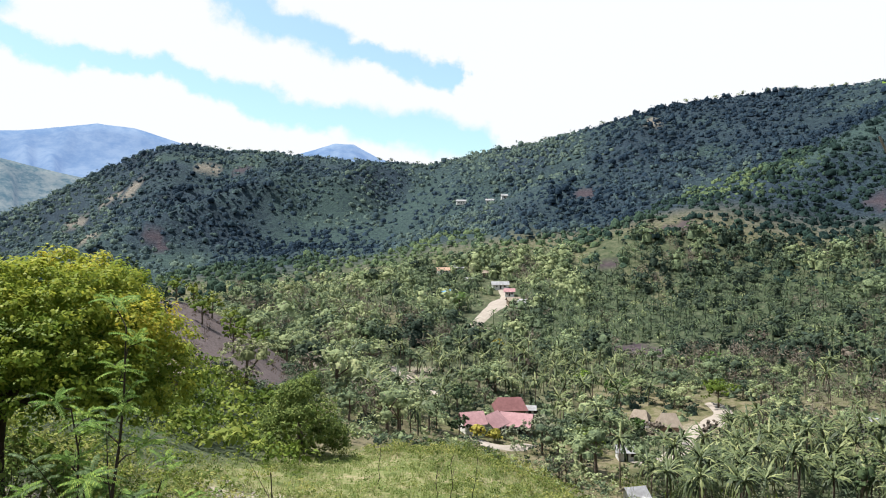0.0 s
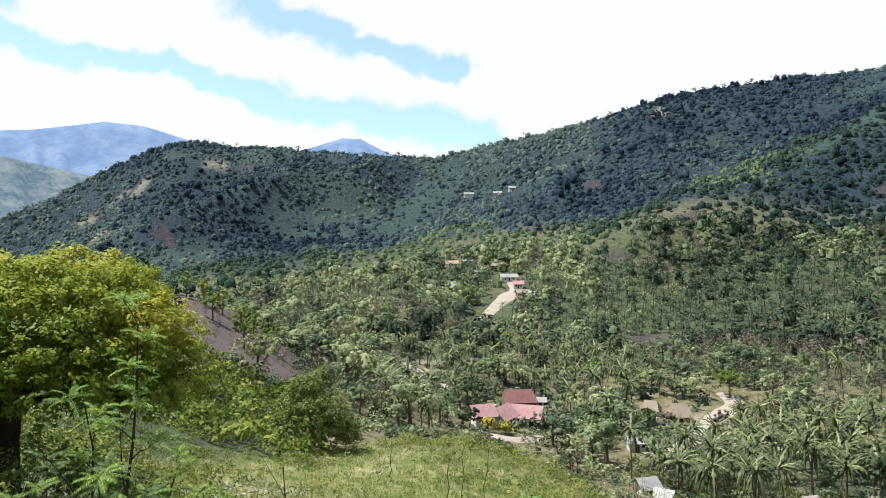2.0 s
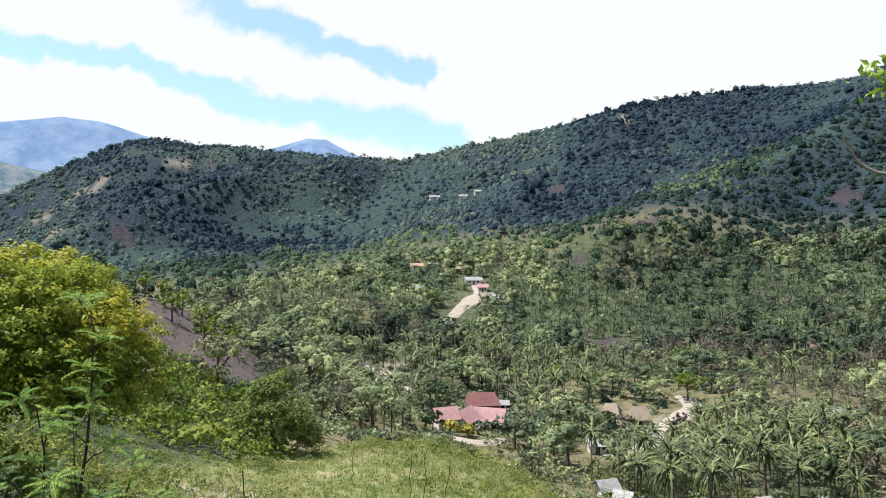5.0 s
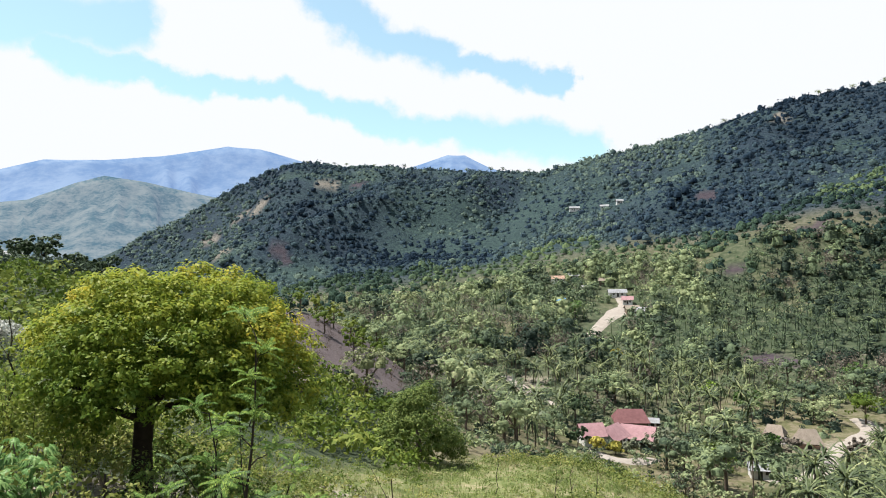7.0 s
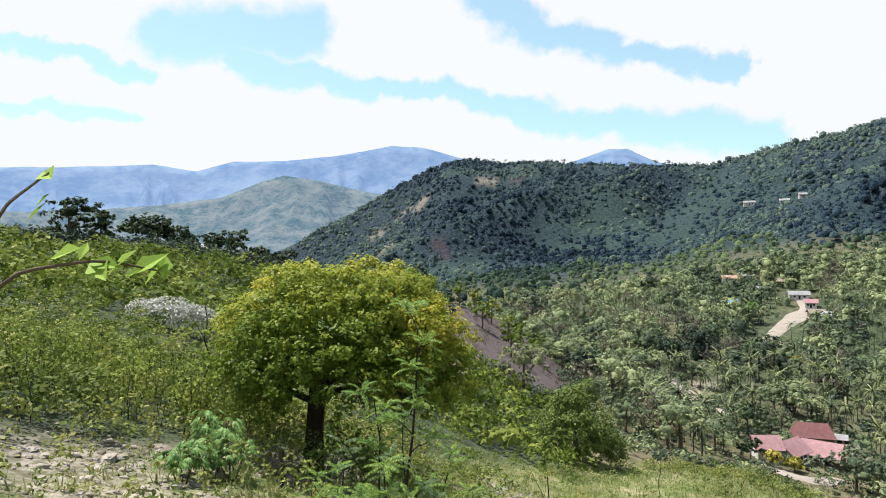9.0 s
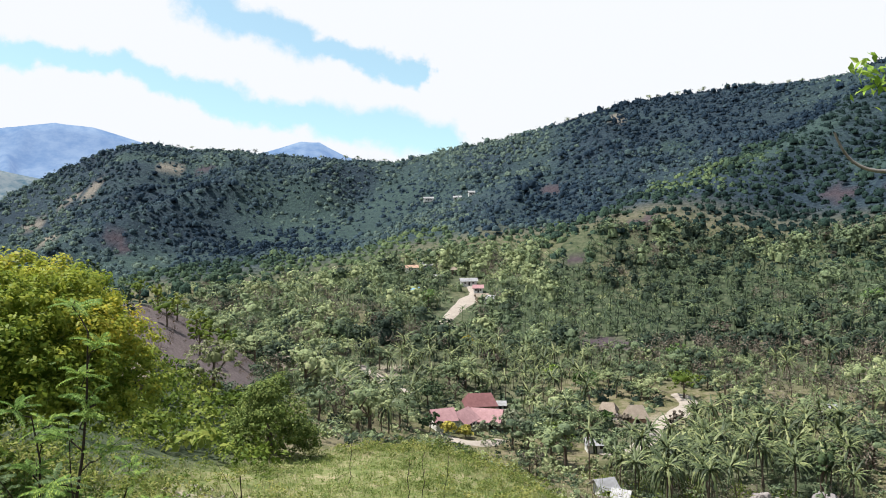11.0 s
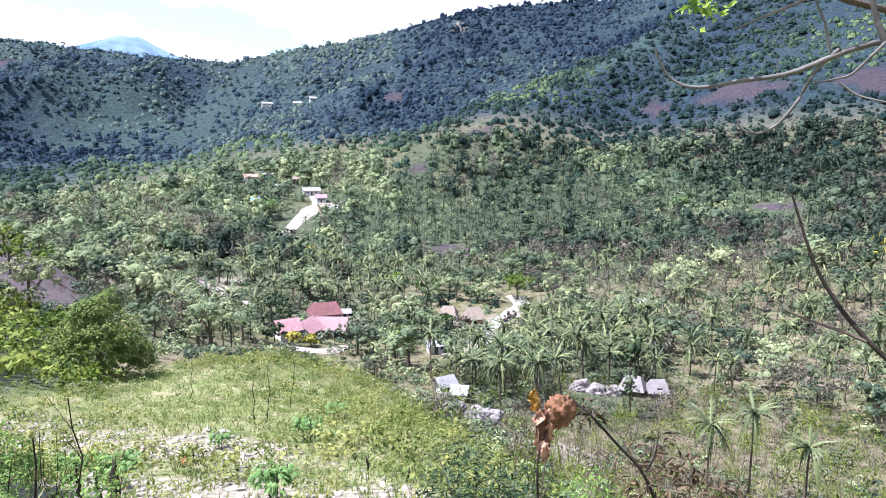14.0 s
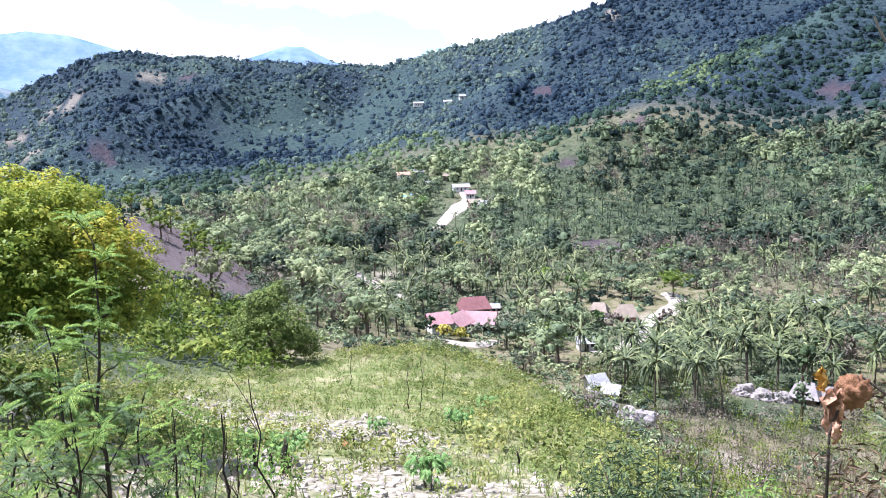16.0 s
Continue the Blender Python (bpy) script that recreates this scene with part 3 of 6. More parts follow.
def bent(a, b, n, wobble, rng, sag=0.0):
    """Points from a to b with small wanderings."""
    a, b = np.array(tuple(a), float), np.array(tuple(b), float)
    s = np.linspace(0, 1, n)[:, None]
    p = a + (b - a) * s + rng.normal(size=(n, 3)) * wobble * np.sin(s * math.pi)
    p[:, 2] -= sag * np.sin(s[:, 0] * math.pi)
    return p


def planted(template, places, turns, scales):
    """The template repeated at places, turned about the upright and scaled; returns vertices, quads and the copy's number of each vertex."""
    v, q = template
    c, s = np.cos(turns)[:, None], np.sin(turns)[:, None]
    sc = np.asarray(scales)[:, None]
    x = (v[None, :, 0] * c - v[None, :, 1] * s) * sc + places[:, 0:1]
    y = (v[None, :, 0] * s + v[None, :, 1] * c) * sc + places[:, 1:2]
    z = v[None, :, 2] * sc + places[:, 2:3]
    k = len(places)
    return np.stack([x, y, z], -1).reshape(-1, 3), (q[None] + (np.arange(k) * len(v))[:, None, None]).reshape(-1, 4), np.repeat(np.arange(k), len(v))


def stuff(name, label, category, templates, places, scales, mat, rng, tones=None, smooth=True):
    """Countless plants of a kind as one object."""
    which = rng.integers(0, len(templates), len(places))
    tones = rng.random(len(places)) if tones is None else tones
    vs, qs, ts, k = [], [], [], 0
    for i, t in enumerate(templates):
        sel = np.nonzero(which == i)[0]
        if not len(sel):
            continue
        v, q, who = planted(t, places[sel], rng.uniform(0, 2 * math.pi, len(sel)), scales[sel])
        vs.append(v)
        qs.append(q + k)
        ts.append(tones[sel][who])
        k += len(v)
    ob = new(name, mesh_of(name, np.concatenate(vs), np.concatenate(qs), mat, smooth, np.concatenate(ts)))
    return tagged(ob, label, category, kind="stuff")


def thing(name, at, label, category, group="", turn=0.0, scale=1.0):
    ob = new(name)
    ob.empty_display_size = 0.2
    ob.matrix_basis = Matrix.LocRotScale(Vector(at), Euler((0, 0, turn)), Vector((scale,) * 3))
    return tagged(ob, label, category, group)


def part(name, geo, mat, parent, label="", smooth=False, tone=None):
    ob = new(name, geo if isinstance(geo, bpy.types.Mesh) else mesh_of(name, geo[0], geo[1], mat, smooth, tone))
    ob.parent = parent
    return tagged(ob, label) if label else ob


def ground_points(x, y, lift=0.0):
    return np.stack([x, y, height(x, y) + lift], -1)


def scatter(b0, b1, r0, r1, spacing, rng, jitter=0.9):
    """Places over a sector of the land at about the given spacing."""
    xs = [polar(b, r) for b in (b0, (b0 + b1) / 2, b1) for r in (r0, r1)]
    lo, hi = np.min(xs, 0) - spacing, np.max(xs, 0) + spacing
    gx, gy = np.meshgrid(np.arange(lo[0], hi[0], spacing), np.arange(lo[1], hi[1], spacing))
    x = (gx + rng.uniform(-0.5, 0.5, gx.shape) * spacing * jitter).ravel()
    y = (gy + rng.uniform(-0.5, 0.5, gy.shape) * spacing * jitter).ravel()
    r, b = np.hypot(x, y), np.degrees(np.arctan2(x, y))
    ok = (r > r0) & (r < r1) & (b > b0) & (b < b1)
    return x[ok], y[ok]


def spread(b, lo, hi, soft):
    """1 between lo and hi, fading to 0 over soft."""
    return np.clip((b - lo) / soft + 0.5, 0, 1) * np.clip((hi - b) / soft + 0.5, 0, 1)


# clearings of bare soil: bearing, range, half width across and half depth in metres, turn in degrees
BARE = [(-19.6, 114, 16, 30, 20), (11.8, 603, 9, 14, 10), (19.2, 482, 14, 7, 0), (32.9, 547, 9, 13, 0), (38.9, 545, 28, 13, 8), (48.0, 545, 24, 18, 0),
        (16.5, 293, 12, 10, 0), (13.5, 432, 8, 6, 0), (42.0, 373, 11, 8, 0), (-22.9, 552, 7, 12, -20), (-16.6, 770, 9, 6, 0)]
PALE = [(-26.0, 752, 7, 13, 30), (-28.3, 735, 9, 10, 0), (-24.6, 748, 6, 14, 30), (-27.5, 655, 7, 11, 20), (-18.9, 772, 14, 6, 0), (17.1, 760, 9, 14, 0), (-3.2, 226, 7, 20, 25), (27.5, 92, 5, 5, 0), (19.0, 188, 9, 5, 0)]
# open grass on the ridge face
MEADOWS = [(31.3, 650, 16, 34, 24), (28.5, 612, 12, 26, 24), (-20.1, 512, 14, 12, 0), (-21.5, 795, 30, 12, 0), (-10.0, 640, 22, 14, 0), (3.0, 560, 20, 10, 0), (37.2, 379, 14, 10, 0), (22.0, 700, 16, 22, 20), (36.0, 590, 24, 16, 10)]


def in_patch(x, y, patches, grow=0.0):
    """How far inside any of the patches, 0 to 1, with ragged edges."""
    out = np.zeros_like(x)
    for b, r, wide, deep, turn in patches:
        cx, cy = polar(b, r)
        a = math.radians(b + turn)
        dx, dy = x - cx, y - cy
        across, along = dx * math.cos(a) - dy * math.sin(a), dx * math.sin(a) + dy * math.cos(a)
        d = np.hypot(across / (wide + grow), along / (deep + grow))
        d = d + 0.5 * fbm(x, y, wide * 0.7, 3, 41)
        out = np.maximum(out, np.clip((1.1 - d) * 5, 0, 1))
    return out


def grass_mask(x, y):
    r, b = np.hypot(x, y), np.degrees(np.arctan2(x, y))
    edge = np.interp(b, [-60, -30, -20, -10, 0, 10, 18, 26, 40], [15, 22, 46, 62, 72, 70, 60, 34, 24])
    return np.clip((edge - r) / 6 + 0.5, 0, 1)


def stony_mask(x, y):
    r, b = np.hypot(x, y), np.degrees(np.arctan2(x, y))
    far = np.interp(b, [-60, -45, -30, -18, -8, 2, 10, 18], [21, 20.5, 28, 43, 38, 29, 22.5, 17])
    m = np.clip((far - r) / 4 + 0.4, 0, 1) * spread(b, -60, 18, 6)
    return np.clip(m * (0.62 + 2.8 * fbm(x * 0.55 + y * 0.25, y - 0.3 * x, 3.6, 4, 51)), 0, 1)


# ---------------------------------------------------------------- the land
def build_ground():
    fine = np.arange(-64, 64.01, 0.48)
    coarse = np.arange(66, 296, 2.5)
    bear = np.radians(np.concatenate([fine, coarse]))
    rad = np.concatenate([[0.001, 0.35, 0.8, 2, 4, 7, 10], np.exp(np.linspace(math.log(12), math.log(1000), 205)), np.exp(np.linspace(math.log(1040), math.log(4900), 24))])
    B, R = np.meshgrid(bear, rad, indexing="ij")
    x, y = R * np.sin(B), R * np.cos(B)
    z = height(x, y)
    nb, nr = B.shape
    i, j = np.meshgrid(np.arange(nb), np.arange(nr - 1), indexing="ij")
    i2 = (i + 1) % nb
    q = np.stack([i * nr + j, i * nr + j + 1, i2 * nr + j + 1, i2 * nr + j], -1).reshape(-1, 4)
    v = np.stack([x, y, z], -1).reshape(-1, 3)
    me = mesh_of("ground", v, q, M["ground"], smooth=True)
    fx, fy = v[:, 0].astype(float), v[:, 1].astype(float)
    r, b = np.hypot(fx, fy), np.degrees(np.arctan2(fx, fy))
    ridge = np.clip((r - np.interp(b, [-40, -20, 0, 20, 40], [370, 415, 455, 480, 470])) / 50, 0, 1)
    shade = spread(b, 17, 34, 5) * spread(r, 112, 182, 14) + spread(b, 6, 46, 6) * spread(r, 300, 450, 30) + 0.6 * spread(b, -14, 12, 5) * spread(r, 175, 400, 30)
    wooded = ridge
    # light meadow is thinned to the right, painting in the cloud shade there
    masks = {"wooded": wooded, "shaded_undergrowth": np.clip(np.maximum(np.maximum(shade, spread(b, -100, -13, 5) * (r < 140)), 0.85 * spread(b, -20, 60, 6) * spread(r, 235, 480, 30)) - 1.2 * np.clip(fbm(fx, fy, 30, 3, 361), 0, 1), 0, 1), "meadow": np.clip(0.3 - 3.0 * fbm(fx, fy, 110, 4, 101), 0, 1) * (1 - 0.5 * spread(b, 12, 70, 30)) * (1 - in_patch(fx, fy, BARE, 4)) + in_patch(fx, fy, MEADOWS), "grassy": grass_mask(fx, fy), "bare": in_patch(fx, fy, BARE) * np.where(r > 470, 0.85, 1.0),
             "stony": np.maximum(np.maximum(stony_mask(fx, fy), 0.9 * in_patch(fx, fy, PALE)), 0.22 * in_patch(fx, fy, BARE[:1]))}
    for k, m in masks.items():
        a = me.attributes.new(k, "FLOAT", "POINT")
        a.data.foreach_set("value", np.asarray(m, np.float32))
    return tagged(new("ground", me), "rolling green hillside and valley ground with bare patches", "ground", kind="structure")


build_ground()


def ribbon(name, label, path, widths, mat, lift=0.25):
    """A dirt track laid over the ground along bearings and ranges."""
    p = np.array([polar(b, r) for b, r in path])
    s = np.linspace(0, len(p) - 1, 14 * len(p))
    x, y = np.interp(s, range(len(p)), p[:, 0]), np.interp(s, range(len(p)), p[:, 1])
    x, y = [np.convolve(np.pad(c, 6, "edge"), np.ones(13) / 13, "valid") for c in (x, y)]
    w = np.interp(s, range(len(p)), widths) * (1 + 0.35 * value_noise(s * 1.7, s * 0, 71))
    d = np.stack([np.gradient(x), np.gradient(y)], -1)
    d /= np.linalg.norm(d, axis=1, keepdims=True)
    across = np.linspace(-1, 1, 7)
    gx = x[:, None] - d[:, 1:2] * across * w[:, None] / 2
    gy = y[:, None] + d[:, 0:1] * across * w[:, None] / 2
    z = height(gx, gy) + lift * (1 - 0.9 * np.abs(across) ** 3)
    n, k = gx.shape
    i, j = np.meshgrid(np.arange(n - 1), np.arange(k - 1), indexing="ij")
    q = np.stack([i * k + j, i * k + j + 1, (i + 1) * k + j + 1, (i + 1) * k + j], -1).reshape(-1, 4)
    return tagged(new(name, mesh_of(name, np.stack([gx, gy, z], -1).reshape(-1, 3), q, mat, True)), label, "road", kind="structure")


ROAD_FAR = [(2.5, 309), (3.1, 324), (3.9, 340), (4.8, 354), (5.3, 367), (5.0, 382), (4.5, 396)]
ROAD_NEAR = [(21.4, 219), (22.2, 215), (22.6, 207), (21.8, 197), (20.5, 188), (19.8, 178), (19.4, 167), (17.5, 158), (15.4, 152)]
PATH_LOW = [(-4.6, 240), (-3.6, 228), (-1.6, 216), (0, 205)]
PATH_HOUSE = [(7.5, 160), (5.5, 152), (4.0, 151), (2.0, 158)]
ribbon("road", "pale sandy dirt road winding through palms", ROAD_FAR, [5, 6, 8, 10, 6, 4, 3], M["sand"])
ribbon("road_near", "pale sandy dirt road bending past huts", ROAD_NEAR, [4, 6, 6, 6, 5, 4, 4, 3, 3], M["sand"])
ribbon("path", "narrow pale footpath between palms", PATH_LOW, [4, 5, 4, 3], M["sand"])
ribbon("path_house", "pale dirt yard beside red-roofed houses", PATH_HOUSE, [4, 5, 5, 3], M["sand"])


def far_range(name, label, distance, crest, mat, depth, seed, foot):
    """A far mountain chain: crest heights given in degrees above the eye by bearing."""
    keys = sorted(crest)
    bs = np.arange(keys[0], keys[-1], 0.25)
    up = np.interp(bs, keys, [crest[k] for k in keys])
    rows = 26
    t = np.linspace(0, 1, rows)
    B, T = np.meshgrid(bs, t, indexing="ij")
    dist = distance - depth * (1 - T)
    x, y = dist * np.sin(np.radians(B)), dist * np.cos(np.radians(B))
    top = (distance * np.tan(np.radians(up)))[:, None]
    spurs = 0.6 * np.abs(value_noise(B / 2.6 + 1.5 * value_noise(B, T * 3, seed), T * 1.2, seed + 1)) * 2
    z = foot + (top - foot) * T ** 1.15 * (1 - (0.55 * spurs) * (1 - T) * T * 3) + (0.012 * top * fbm(x, y, depth * 0.12, 4, seed + 2))
    back = z[:, -1:] * 0 + foot
    x = np.concatenate([x, 1.12 * x[:, -1:]], 1)
    y = np.concatenate([y, 1.12 * y[:, -1:]], 1)
    z = np.concatenate([z, back], 1)
    n, k = x.shape
    i, j = np.meshgrid(np.arange(n - 1), np.arange(k - 1), indexing="ij")
    q = np.stack([i * k + j, i * k + j + 1, (i + 1) * k + j + 1, (i + 1) * k + j], -1).reshape(-1, 4)
    return tagged(new(name, mesh_of(name, np.stack([x, y, z + EYE], -1).reshape(-1, 3), q, mat, True)), label, "mountain", kind="structure")


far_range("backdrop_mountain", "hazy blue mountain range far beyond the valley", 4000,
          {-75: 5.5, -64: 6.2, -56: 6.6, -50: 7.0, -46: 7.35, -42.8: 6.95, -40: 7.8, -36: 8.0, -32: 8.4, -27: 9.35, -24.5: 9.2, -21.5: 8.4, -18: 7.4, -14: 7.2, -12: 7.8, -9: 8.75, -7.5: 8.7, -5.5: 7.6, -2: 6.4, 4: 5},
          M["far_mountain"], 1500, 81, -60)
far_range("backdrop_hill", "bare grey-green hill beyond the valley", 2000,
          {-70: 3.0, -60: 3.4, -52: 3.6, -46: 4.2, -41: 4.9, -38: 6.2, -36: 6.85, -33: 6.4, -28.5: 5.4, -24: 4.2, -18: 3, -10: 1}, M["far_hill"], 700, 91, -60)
# ---------------------------------------------------------------- houses
def slab(corners, thick):
    """A thin solid sheet from four corners, thickened downwards."""
    c = np.array(corners, float)
    v = np.concatenate([c, c - (0, 0, thick)])
    return v, np.array([(0, 1, 2, 3), (7, 6, 5, 4), (0, 4, 5, 1), (1, 5, 6, 2), (2, 6, 7, 3), (3, 7, 4, 0)])


def block(x0, x1, y0, y1, z0, z1):
    return slab([(x0, y0, z1), (x1, y0, z1), (x1, y1, z1), (x0, y1, z1)], z1 - z0)


def house(bearing, distance, wide, deep, eaves, ridge, roof, wall, turn, name, label, windows=2, hip=0.0, group="", sink=1.0):
    """A small house: walls, two or four roof slopes with an overhang, a door and windows as solid blocks."""
    h = thing(name, on_ground(bearing, distance), label, "house", group, radians(turn - bearing))
    w, d, o = wide / 2, deep / 2, 0.7
    walls = [block(-w, w, -d, -d + 0.2, -sink, eaves), block(-w, w, d - 0.2, d, -sink, eaves), block(-w, -w + 0.2, -d + 0.2, d - 0.2, -sink, eaves), block(w - 0.2, w, -d + 0.2, d - 0.2, -sink, eaves)]
    part("wall", joined(walls), wall, h)
    k = w * hip
    drop = (ridge - eaves) * o / (d + 0.01)
    z0 = eaves - drop * 0.5
    for side in (-1, 1):
        part("roof", slab([(-w - o, side * (d + o), z0), (w + o, side * (d + o), z0), (w + o - k, 0, ridge), (k - w - o, 0, ridge)], 0.08), roof, h)
    if hip:
        for side in (-1, 1):
            e = side * (w + o)
            part("roof_end", slab([(e, -d - o, z0), (e, d + o, z0), (e - side * k, 0.01, ridge), (e - side * k, -0.01, ridge)], 0.07), roof, h)
    else:
        for side in (-1, 1):
            e = side * (w - 0.1)
            part("gable", (np.array([(e - 0.08, -d, eaves), (e - 0.08, d, eaves), (e - 0.08, 0.02, ridge - 0.12), (e - 0.08, -0.02, ridge - 0.12), (e + 0.08, -d, eaves), (e + 0.08, d, eaves), (e + 0.08, 0.02, ridge - 0.12), (e + 0.08, -0.02, ridge - 0.12)]),
                           np.array([(0, 1, 2, 3), (7, 6, 5, 4), (0, 4, 5, 1), (1, 5, 6, 2), (3, 2, 6, 7), (0, 3, 7, 4)])), wall, h)
    part("door", block(-0.45, 0.45, -d - 0.06, -d + 0.02, 0.0, 2.0), M["dark"], h)
    for i in range(windows):
        x = (i + 0.5) / windows * 2 * w - w
        if abs(x) < 0.9:
            x += 1.5
        win = part("window", block(x - 0.5, x + 0.5, -d - 0.05, -d + 0.02, 1.0, min(1.95, eaves - 0.2)), M["dark"], h)
        part("sill", block(x - 0.6, x + 0.6, -d - 0.12, -d + 0.02, 0.92, 1.0), wall, win)
    return h


house(5.6, 187, 7.8, 6.6, 3.4, 6.0, M["maroon_roof"], M["brown_wall"], 8, "house", "timber house under a dark red sheet roof", 3, 0.35, "red-roofed houses")
house(6.2, 172, 7.2, 5.8, 2.8, 5.2, M["red_roof"], M["brown_wall"], -14, "house", "low house under a faded red sheet roof", 2, 0.0, "red-roofed houses")
house(4.0, 166, 6.4, 5.4, 2.8, 5.2, M["red_roof"], M["white_wall"], 62, "house", "white-walled house with faded red gabled roof", 2, 0.0, "red-roofed houses")
house(2.4, 163, 4.8, 5.0, 3.0, 5.2, M["red_roof"], M["white_wall"], 20, "house", "small white-walled house with faded red roof", 1, 0.0, "red-roofed houses")
house(7.3, 192, 2.4, 2.4, 2.2, 3.0, M["grey_roof"], M["white_wall"], 0, "shed", "small pale shed beside the red-roofed houses", 1)
house(18.4, 187, 4.6, 4.2, 1.8, 4.4, M["thatch"], M["pink_wall"], 12, "hut", "round-shouldered thatched hut beside the dirt road", 1, 0.5, "thatched huts")
house(16.2, 192, 3.8, 4.0, 1.8, 3.8, M["thatch"], M["white_wall"], -10, "hut", "thatched hut with pale walls beside the dirt road", 1, 0.5, "thatched huts")
house(15.8, 118, 2.6, 3.0, 2.0, 3.2, M["grey_roof"], M["white_wall"], 30, "house", "small house with a pale zinc sheet roof", 1)
house(17.2, 114, 1.9, 2.2, 1.8, 2.8, M["grey_roof"], M["white_wall"], -15, "shed", "low zinc-roofed shed beside a house", 1)
house(31.9, 130.5, 3.6, 3.6, 1.6, 3.6, M["pale_thatch"], M["brown_wall"], -8, "hut", "bleached thatched hut with dark timber walls", 1, 0.6, "roadside huts")
house(33.9, 131, 2.8, 3.2, 1.5, 3.3, M["pale_thatch"], M["brown_wall"], 14, "hut", "small bleached thatched hut with dark walls", 1, 0.6, "roadside huts")
house(15.0, 156, 3.4, 3.4, 2.2, 3.2, M["grey_roof"], M["white_wall"], 12, "shed", "pale shed at the foot of the slope", 1)
house(31.9, 201, 4.6, 5.0, 2.6, 3.8, M["grey_roof"], M["white_wall"], 10, "house", "white house with a pale sheet roof", 2)
for bb, rr, ww, tt, roof, lab in [(4.8, 388, 9.0, 8, "grey_roof", "village house with a pale zinc roof"), (3.9, 412, 7.0, -5, "thatch", "village house with a dark weathered roof"), (6.0, 354, 7.0, 14, "thatch", "dark-roofed village house by the road"),
                                 (6.6, 352, 5.0, -20, "grey_roof", "small zinc-roofed village house"), (5.6, 372, 5.0, 0, "red_roof", "village house with a faded red roof"), (0.0, 420, 7.0, 10, "pink", "village house with a tan earth front"),
                                 (1.4, 424, 6.0, -8, "grey_roof", "pale village house among palms"), (-1.2, 424, 5.0, 3, "thatch", "brown-roofed village house among palms"), (2.2, 396, 4.0, 6, "grey_roof", "small pale village house under trees")]:
    house(bb, rr, ww, 5.5, 2.6, 4.2, M["pink_wall"] if roof == "pink" else M[roof], M["white_wall"] if roof != "thatch" else M["brown_wall"], tt, "village_house", lab, 2, 0.0, "village houses along the road")
for bb, rr, ww, tt in [(1.52, 666, 9.0, 5), (3.96, 637, 7.0, -4), (5.15, 645, 5.5, 8)]:
    house(bb, rr, ww, 6.0, 2.8, 4.4, M["grey_roof"], M["white_wall"], tt, "farmhouse", "white farmhouse with a zinc roof high on the ridge", 2, 0.0, "farmhouses on the ridge")
house(-42.5, 118, 4.0, 4.0, 3.6, 4.6, M["grey_roof"], M["white_wall"], 10, "house", "pale house among dark trees on the hill crest", 2)
house(-22.3, 73, 2.2, 2.2, 1.4, 2.5, M["thatch"], M["brown_wall"], 15, "hut", "small tan thatched field hut among shrubs", 1, 0.4)


def tarpaulin(bearing, distance):
    """A blue sheet slung over four posts, sagging between them."""
    t = thing("tarpaulin_shelter", on_ground(bearing, distance), "bright blue tarpaulin slung over posts among palms", "shelter")
    u, w = np.meshgrid(np.linspace(-1, 1, 9), np.linspace(-1, 1, 9), indexing="ij")
    z = 3.2 + 0.9 * (1 - np.abs(w)) - 0.5 * (1 - u * u) * np.abs(w)
    v = np.stack([u * 3.2, w * 2.6, z], -1).reshape(-1, 3)
    i, j = np.meshgrid(np.arange(8), np.arange(8), indexing="ij")
    q = np.stack([i * 9 + j, i * 9 + j + 1, i * 9 + j + 10, i * 9 + j + 9], -1).reshape(-1, 4)
    part("sheet", (v, q), M["blue_sheet"], t, smooth=True)
    for sx in (-1, 1):
        for sy in (-1, 1):
            part("post", tube([(sx * 3.1, sy * 2.5, -0.5), (sx * 3.1, sy * 2.5, 3.15)], [0.07, 0.06], 6), M["bark"], t)


tarpaulin(0.15, 366)


def boulder(bearing, distance, wide, deep, tall, turn, seed, label):
    """A weathered limestone block, cracked and pitted, half sunk in the ground."""
    r = np.random.default_rng(seed)
    t = thing("boulder", on_ground(bearing, distance), label, "boulder", "boulders at the foot of the slope", radians(turn - bearing))
    bm = bmesh.new()
    bmesh.ops.create_icosphere(bm, subdivisions=4, radius=1.0)
    o = Vector(r.normal(size=3) * 9)
    for vert in bm.verts:
        p = vert.co.copy()
        k = 1 + 0.34 * noise.noise(p * 1.3 + o) + 0.17 * noise.noise(p * 3.1 + o) + 0.07 * noise.noise(p * 7 + o) - 0.10 * (abs(noise.noise(p * 2.2 - o)) < 0.05)
        vert.co = Vector((p.x * wide * k, p.y * deep * k, max(p.z, -0.5) * tall * k))
    me = bpy.data.meshes.new("rock")
    bm.to_mesh(me)
    bm.free()
    me.materials.append(M["boulder"])
    part("rock", me, None, t)


